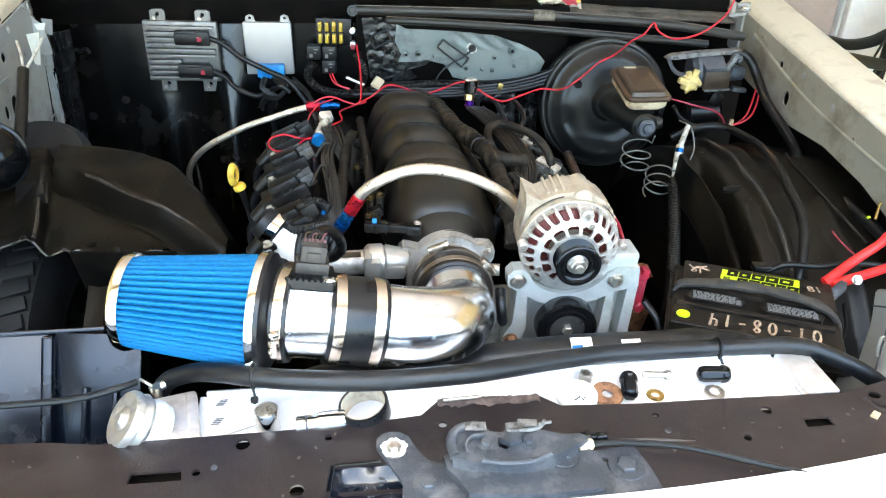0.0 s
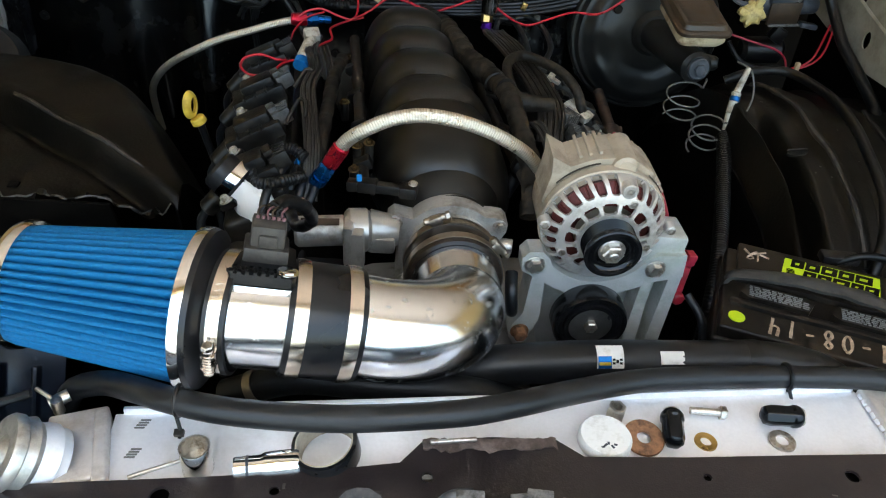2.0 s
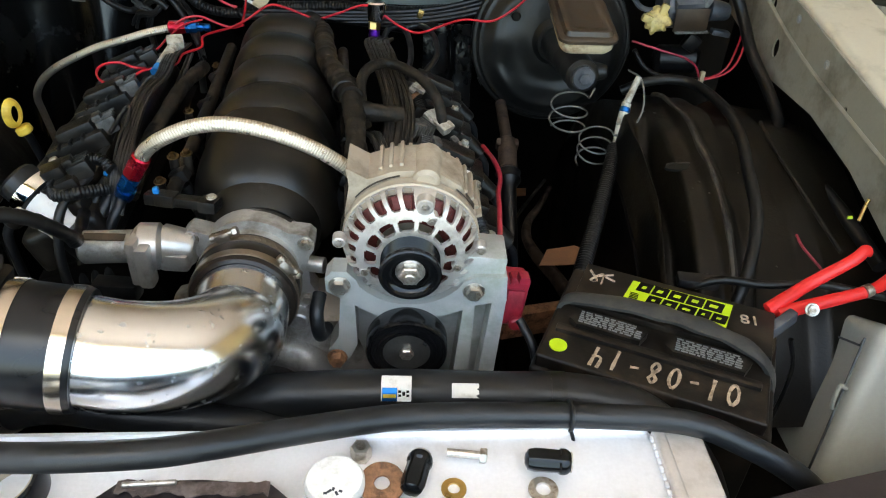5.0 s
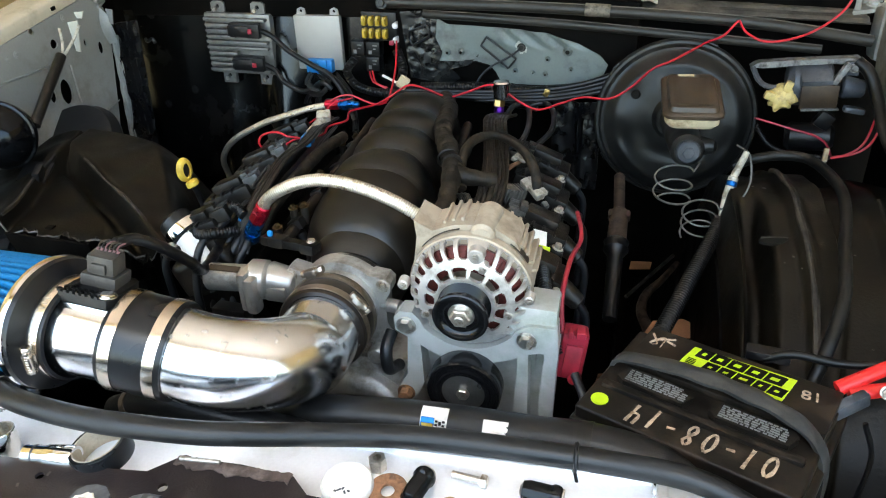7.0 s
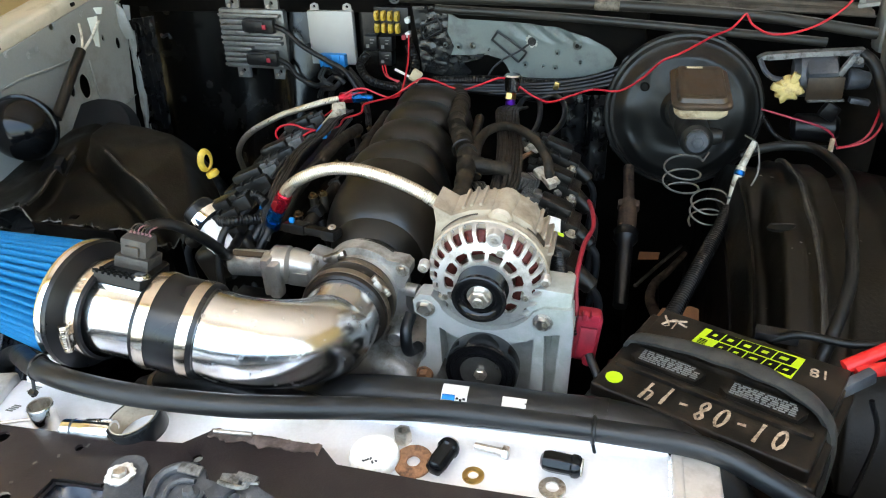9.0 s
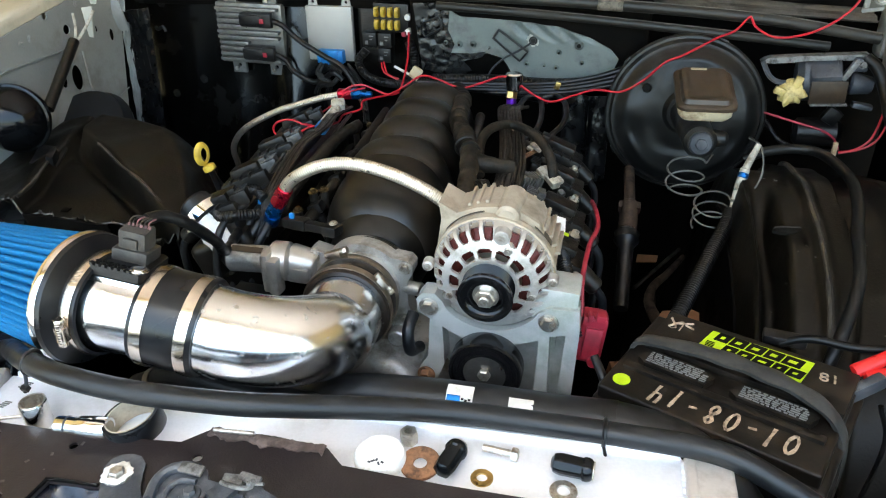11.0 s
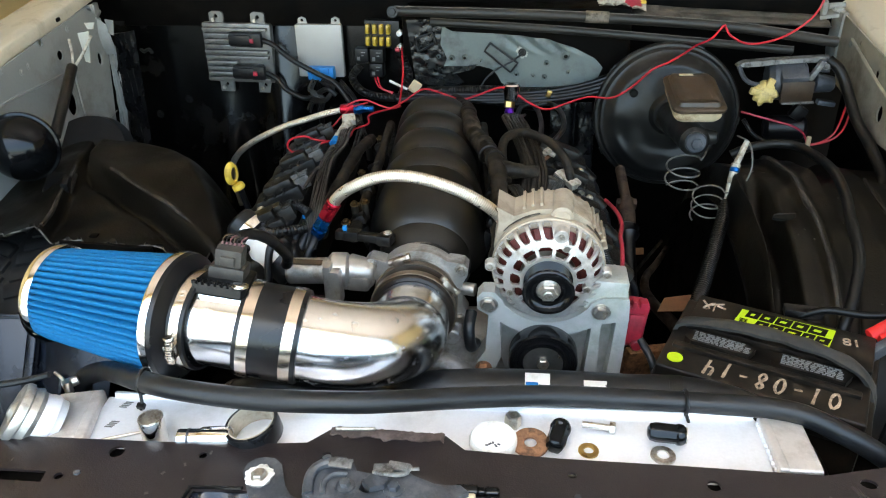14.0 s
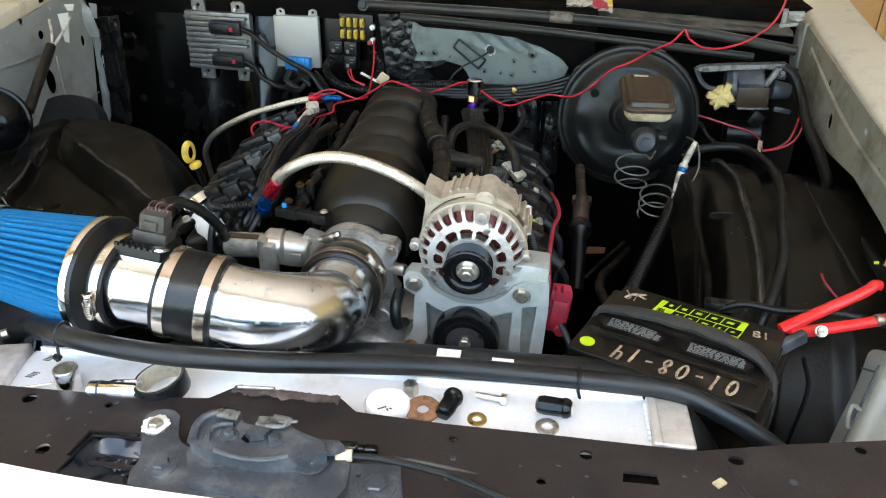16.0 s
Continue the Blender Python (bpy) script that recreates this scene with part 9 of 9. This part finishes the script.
body = [(0.092, 0.528), (0.089, 0.540), (0.090, 0.554), (0.098, 0.564), (0.112, 0.568), (0.128, 0.567), (0.133, 0.558), (0.146, 0.556), (0.151, 0.564), (0.172, 0.566), (0.186, 0.557), (0.200, 0.552), (0.216, 0.546), (0.222, 0.536), (0.206, 0.528), (0.182, 0.520), (0.160, 0.516), (0.136, 0.519), (0.112, 0.520)]
bm = plate(B(), body, [[(0.139, 0.538), (0.146, 0.534), (0.153, 0.539), (0.152, 0.550), (0.146, 0.547), (0.140, 0.550)]], 0.018, Matrix.Translation((0, 0, 0.9300)), lambda x, y: 0.10 * (y - 0.54))
part("housing", bm, "latch", latch, "grey pressed latch housing")
part("rolled_jaw", sweep(B(), [(0.094, 0.530, 0.928), (0.0915, 0.545, 0.931), (0.095, 0.557, 0.933), (0.106, 0.564, 0.934), (0.121, 0.565, 0.934)], 0.0060, 10, 0.005, squash=0.8), "latch", latch)
part("inner_rib", sweep(B(), [(0.108, 0.530, 0.9305), (0.106, 0.542, 0.932), (0.113, 0.551, 0.933), (0.126, 0.552, 0.933)], 0.0026, 8, 0.005), "latch", latch)
part("front_rib", sweep(B(), [(0.120, 0.521, 0.9295), (0.145, 0.516, 0.929), (0.170, 0.517, 0.929), (0.190, 0.524, 0.930)], 0.0028, 8, 0.006), "latch", latch)
for x, y, z, w, d, turn in ((0.118, 0.560, 0.938, 0.022, 0.010, -4), (0.158, 0.557, 0.9375, 0.018, 0.010, 5), (0.172, 0.560, 0.939, 0.020, 0.008, -8)):
    part("bent_tab", box(B(), (w, d, 0.003), at(x, y, z, 14, 0, turn), 0.001), "hooksteel", latch, "bent worn steel tab")
part("pawl", plate(B(), [(0.142, 0.540), (0.150, 0.534), (0.162, 0.538), (0.166, 0.549), (0.158, 0.555), (0.150, 0.552)], [], 0.006, Matrix.Translation((0, 0, 0.938))), "latch", latch)
bm = B()
sweep(bm, [(0.150, 0.552, 0.938), (0.162, 0.547, 0.942), (0.175, 0.545, 0.944), (0.182, 0.5445, 0.948), (0.1855, 0.544, 0.956)], 0.0022, 8, 0.003)
sweep(bm, [(0.179, 0.5445, 0.951), (0.193, 0.546, 0.952)], 0.0016, 8)
part("hook", bm, "hooksteel", latch, "bent steel hook")
part("lever", plate(B(), [(0.190, 0.546), (0.200, 0.556), (0.214, 0.555), (0.228, 0.556), (0.236, 0.549), (0.226, 0.541), (0.204, 0.538)], [], 0.006, Matrix.Translation((0, 0, 0.925))), "latch", latch)
for x, y, z, r in ((0.115, 0.5295, 0.9135, 0.0092), (0.206, 0.537, 0.9135, 0.0098), (0.126, 0.541, 0.930, 0.0052), (0.170, 0.541, 0.930, 0.0055), (0.066, 0.516, 0.9055, 0.0085), (0.271, 0.524, 0.9055, 0.0110)):
    bolt_ob = part("bolt", hexhead(B(), (x, y, z), (0, 0, 1), r, 0.006, r * 1.25), "latch", latch)
    part("washer", lathe(B(), [(r * 1.1, 0), (r * 1.75, 0.0), (r * 1.7, 0.0012), (r * 1.1, 0.0016)], Matrix.Translation((x, y, z)), 28), "latch", bolt_ob)
bm = B()
lathe(bm, [(0, 0), (0.0125, 0), (0.0125, 0.002), (0.0115, 0.003), (0, 0.003)], Matrix.Translation((0.034, 0.566, 0.9055)), 28, lambda a, k: 1 + 0.04 * math.sin(9 * a))
hexhead(bm, (0.034, 0.566, 0.9080), (0, 0, 1), 0.0068, 0.005)
ring_bolt = part("paint_ring_bolt", bm, "steel", latch, "bolt with a ring of flaked white paint")
part("paint_ring", lathe(B(), [(0.0080, 0.0), (0.0138, 0.0), (0.0130, 0.0006), (0.0085, 0.0006)], Matrix.Translation((0.034, 0.566, 0.9088)), 40, lambda a, k: 1 + 0.07 * math.sin(5 * a) + 0.05 * math.sin(11 * a) + 0.03 * math.sin(23 * a)), "whiteplastic", ring_bolt)
part("release_cable", sweep(B(), [(0.236, 0.550, 0.913), (0.262, 0.552, 0.9125), (0.29, 0.551, 0.911), (0.34, 0.543, 0.909), (0.41, 0.517, 0.907), (0.46, 0.496, 0.906)], 0.0032, 8), "rubber", latch, "black release cable")
part("cable_end", cyl(B(), (0.226, 0.549, 0.913), (0.242, 0.551, 0.913), 0.0060, seg=14, bevel=0.001), "nylon", latch, "pale cable ferrule")
bm = B()
cyl(bm, (0.222, 0.563, 0.909), (0.244, 0.5645, 0.909), 0.0068, seg=16, bevel=0.002)
cyl(bm, (0.244, 0.5645, 0.909), (0.249, 0.565, 0.909), 0.0045, seg=12)
cyl(bm, (0.249, 0.565, 0.908), (0.263, 0.566, 0.908), 0.0058, seg=14, bevel=0.002)
part("cable_stop", bm, "lug", latch, "glossy black cable stop")
part("stamped_bead", sweep(B(), [(0.262, 0.567, 0.8985), (0.31, 0.565, 0.8995), (0.36, 0.559, 0.8975)], 0.0035, 10, 0.006, squash=0.6), "support", latch)

# ---- loose things on the radiator ----
TZ = 0.886


def lug_nut(p, d, label):
    ob = thing("lug_nut", p, label, "lug nut", "lug nuts on the radiator")
    d = Vector(d).normalized()
    m = frame_of(Vector(p) - d * 0.022, Vector(p))
    bm = B()
    lathe(bm, [(0, 0), (0.0085, 0.0), (0.0115, 0.003), (0.0125, 0.006), (0.0125, 0.010), (0.0108, 0.012), (0.0112, 0.034), (0.0095, 0.041), (0.005, 0.044), (0, 0.044)], m @ Matrix.Scale(0.88, 4), 36, lambda a, k: 1 + (0.05 * math.cos(6 * a) if 4 < k < 8 else 0))
    part("shell", bm, "lug", ob, "glossy black splined nut")
    bm = B()
    lathe(bm, [(0.0062, -0.0004), (0.0085, -0.0004), (0.0085, 0.0006), (0.0062, 0.0006)], m, 24)
    part("bore_rim", bm, "steel", ob)
    return ob


lug_nut((0.427, 0.672, TZ + 0.0110), (-1, 0.08, 0), "glossy black splined lug nut lying on its side")
lug_nut((0.318, 0.655, TZ + 0.0110), (-0.25, -1, 0), "glossy black splined lug nut beside a rusty washer")
bm = B()
lathe(bm, [(0, 0), (0.0230, 0), (0.0245, 0.003), (0.0245, 0.010), (0.0225, 0.013), (0, 0.013)], Matrix.Translation((0.253, 0.650, TZ)), 48)
cap = single("plastic_cap", bm, "whiteplastic", "round white plastic cap lying on the radiator", "cap")
bm = B()
for k in range(5):
    box(bm, (0.003 + 0.001 * (k % 2), 0.002, 0.0006), at(0.253 + 0.003 * (k - 2), 0.636 + 0.002 * (k % 3), TZ + 0.0131, 0, 0, 40 * k))
part("scuff", bm, "latch", cap)


def washer(x, y, r, r0, h, material, label, tilt=0):
    m = at(x, y, TZ + 0.0004 + abs(math.sin(radians(tilt))) * r, tilt)
    bm = lathe(B(), [(r0, 0), (r, 0), (r, h * 0.7), (r * 0.96, h), (r0 * 1.05, h), (r0, h * 0.7), (r0, 0)], m, 36)
    return single("washer", bm, material, label, "washer", "washers on the radiator")


washer(0.291, 0.653, 0.0190, 0.0065, 0.003, "rust", "large rusty brown steel washer", 8)
washer(0.350, 0.650, 0.0105, 0.0050, 0.002, "brass", "small flat brass-coloured washer")
washer(0.424, 0.650, 0.0125, 0.0060, 0.0022, "steel", "plain zinc steel washer")
nut = thing("hex_nut", (0.272, 0.682, TZ), "small zinc hex nut standing on the radiator", "nut")
bm = B()
lathe(bm, [(0.0048, 0), (0.0086, 0), (0.0090, 0.002), (0.0090, 0.012), (0.0082, 0.014), (0.0048, 0.014), (0.0048, 0)], Matrix.Translation((0.272, 0.682, TZ)), 6)
part("body", bm, "steel", nut)
bolt = thing("hex_bolt", (0.365, 0.688, TZ), "zinc hex bolt lying on its side", "bolt")
bm = B()
cyl(bm, (0.345, 0.683, TZ + 0.0065), (0.374, 0.680, TZ + 0.0065), 0.0036, seg=14)
part("shank", bm, "steel", bolt)
part("head", hexhead(B(), (0.373, 0.680, TZ + 0.0065), (1, -0.1, 0), 0.0068, 0.006), "steel", bolt)
tape = thing("tape_roll", (0.003, 0.637, TZ), "roll of black electrical tape on its card core", "tape roll")
bm = lathe(B(), [(0.0288, 0), (0.0325, 0), (0.0330, 0.001), (0.0330, 0.024), (0.0325, 0.025), (0.0288, 0.025), (0.0288, 0)], at(0.005, 0.636, TZ + 0.005, 5, -9) @ Matrix.Scale(0.86, 4), 48)
part("tape", bm, "sleeve", tape, "glossy black tape")
bm = lathe(B(), [(0.0276, -0.0003), (0.0290, -0.0003), (0.0290, 0.0254), (0.0276, 0.0254), (0.0276, -0.0003)], at(0.005, 0.636, TZ + 0.005, 5, -9) @ Matrix.Scale(0.86, 4), 48)
part("core", bm, "labelcore", tape, "dirty printed card core")
sock = thing("socket", (-0.098, 0.622, TZ), "chrome twelve-point socket standing upright", "socket", "sockets on the radiator")
sm1 = at(-0.104, 0.627, TZ) @ Matrix.Diagonal((0.93, 0.93, 0.86, 1))
bm = lathe(B(), [(0, 0), (0.0135, 0), (0.0142, 0.002), (0.0136, 0.016), (0.0140, 0.020), (0.0144, 0.033), (0.0136, 0.035)], sm1, 48)
part("body", bm, "chrome", sock)
bm = lathe(B(), [(0.0137, 0.035), (0.0114, 0.0345), (0.0108, 0.016), (0, 0.015)], sm1, 48, lambda a, k: 1 + (0.07 * abs(math.sin(6 * a)) if k in (1, 2) else 0))
part("bore", bm, "steel", sock)
sock2 = thing("socket", (-0.045, 0.622, TZ), "chrome deep socket lying on its side", "socket", "sockets on the radiator")
bm = lathe(B(), [(0, 0.001), (0.006, 0.001), (0.007, 0), (0.0095, 0), (0.0100, 0.002), (0.0100, 0.022), (0.0118, 0.026), (0.0122, 0.052), (0.0112, 0.054), (0.0085, 0.054), (0.008, 0.035), (0, 0.035)], frame_of((-0.072, 0.618, TZ + 0.0122), (-0.018, 0.624, TZ + 0.0122)), 40)
part("body", bm, "chrome", sock2)
bm = lathe(B(), [(0.0101, 0.010), (0.0103, 0.0112), (0.0101, 0.0124)], frame_of((-0.072, 0.618, TZ + 0.0122), (-0.018, 0.624, TZ + 0.0122)), 40)
part("groove", bm, "latch", sock2)
bm = B()
cyl(bm, (-0.160, 0.618, TZ + 0.0022), (-0.108, 0.640, TZ + 0.0022), 0.0020, 0.0014, seg=10)
single("metal_pin", bm, "steel", "thin steel pin leaning by a socket", "pin")
bm = B()
cyl(bm, (0.092, 0.634, 0.9100), (0.133, 0.637, 0.9100), 0.0022, seg=12, bevel=0.0008)
single("metal_rod", bm, "steel", "short steel rod lying on the rusty lip", "rod")

# ---- things beyond the right fender ----
cab = thing("wood_cabinet", (1.45, 3.35, 0.0), "tall varnished yellow-brown wooden cabinet against the wall", "cabinet")
part("body", box(B(), (0.52, 0.40, 2.0), at(1.42, 3.40, 1.0), 0.006), "wood", cab)
for k in (0, 1):
    door = part("door", box(B(), (0.245, 0.02, 1.88), at(1.295 + 0.25 * k, 3.188, 1.0), 0.004), "wood", cab)
    for x in (-0.10, 0.10):
        part("stile", box(B(), (0.035, 0.010, 1.86), at(1.295 + 0.25 * k + x, 3.174, 1.0), 0.003), "wood", door)
    for z in (0.10, 0.55, 1.00, 1.45, 1.90):
        part("rail", box(B(), (0.17, 0.010, 0.05), at(1.295 + 0.25 * k, 3.174, z), 0.003), "wood", door)
part_m = B()
box(part_m, (0.70, 0.10, 2.55), at(2.03, 3.65, 1.275), 0.004)
single("partition", part_m, "partition", "pale pinkish-tan painted partition wall", "wall", kind="structure")
# White box with doors, added to stand in for a blown-out bright area.
chest = thing("refrigerator", (2.76, 3.80, 0.0), "tall white box added for a bright area beyond the fender", "refrigerator")
part("body", box(B(), (0.72, 0.55, 1.70), at(2.76, 3.86, 0.85), 0.02, 3), "white", chest)
for z0, z1 in ((0.06, 1.10), (1.12, 1.68)):
    door = part("door", box(B(), (0.71, 0.05, z1 - z0), at(2.76, 3.56, (z0 + z1) / 2), 0.015, 3), "white", chest)
    part("handle", box(B(), (0.025, 0.03, 0.22), at(2.46, 3.52, z0 + 0.30), 0.008, 3), "whiteplastic", door)
chair = thing("garden_chair", (2.25, 3.10, 0.0), "dark plastic garden chair with curved arms and a slatted back", "chair")
part("arm", sweep(B(), [(2.05, 3.30, 0.690), (2.158, 3.30, 0.672), (2.288, 3.30, 0.647), (2.408, 3.30, 0.663), (2.51, 3.30, 0.715), (2.586, 3.30, 0.753)], 0.030, 10, 0.02, squash=0.5), "chairplastic", chair)
part("arm", sweep(B(), [(1.943, 2.90, 0.700), (2.037, 2.90, 0.687), (2.123, 2.90, 0.672), (2.257, 2.90, 0.657), (2.40, 2.90, 0.700), (2.50, 2.90, 0.74)], 0.030, 10, 0.02, squash=0.5), "chairplastic", chair)
for x, y in ((2.06, 3.28), (1.96, 2.92), (2.48, 3.28), (2.44, 2.92)):
    part("leg", cyl(B(), (x, y, 0.0), (x, y, 0.70), 0.020, 0.024, seg=12), "chairplastic", chair)
part("seat", box(B(), (0.46, 0.42, 0.03), at(2.20, 3.10, 0.42), 0.012), "chairplastic", chair)
for k in range(7):
    part("back_slat", sweep(B(), [(2.36, 2.94 + 0.055 * k, 0.42), (2.44, 2.94 + 0.055 * k, 0.66), (2.50, 2.94 + 0.055 * k, 0.86)], 0.015, 8, 0.04, squash=0.4), "chairplastic", chair)
part("back_rail", sweep(B(), [(2.50, 2.90, 0.82), (2.52, 3.10, 0.90), (2.50, 3.30, 0.82)], 0.022, 10, 0.03), "chairplastic", chair)

# crumpled packet on the cowl
packet = thing("crumpled_packet", (0.49, 1.74, 1.12), "small crumpled white, red and yellow packet on the cowl", "packet")


def crumple(u, v):
    return Vector((0.418 + 0.100 * u, 1.725 + 0.055 * v, 1.130 + 0.012 * v + 0.012 * abs(math.sin(u * 9 + v * 4)) * math.sin(math.pi * u) + 0.006 * math.cos(v * 11 + u * 3)))


part("wrapper", surface(B(), 12, 10, crumple, 0.0012), "dustysteel", packet)
part("printed_end", surface(B(), 8, 8, lambda u, v: crumple(0.55 + 0.35 * u, 0.1 + 0.6 * v) + Vector((0, 0, 0.0022)), 0.0008), "redplastic", packet)
part("printed_edge", surface(B(), 6, 6, lambda u, v: crumple(0.88 + 0.12 * u, 0.2 + 0.7 * v) + Vector((0, 0, 0.0026)), 0.0008), "yellow", packet)
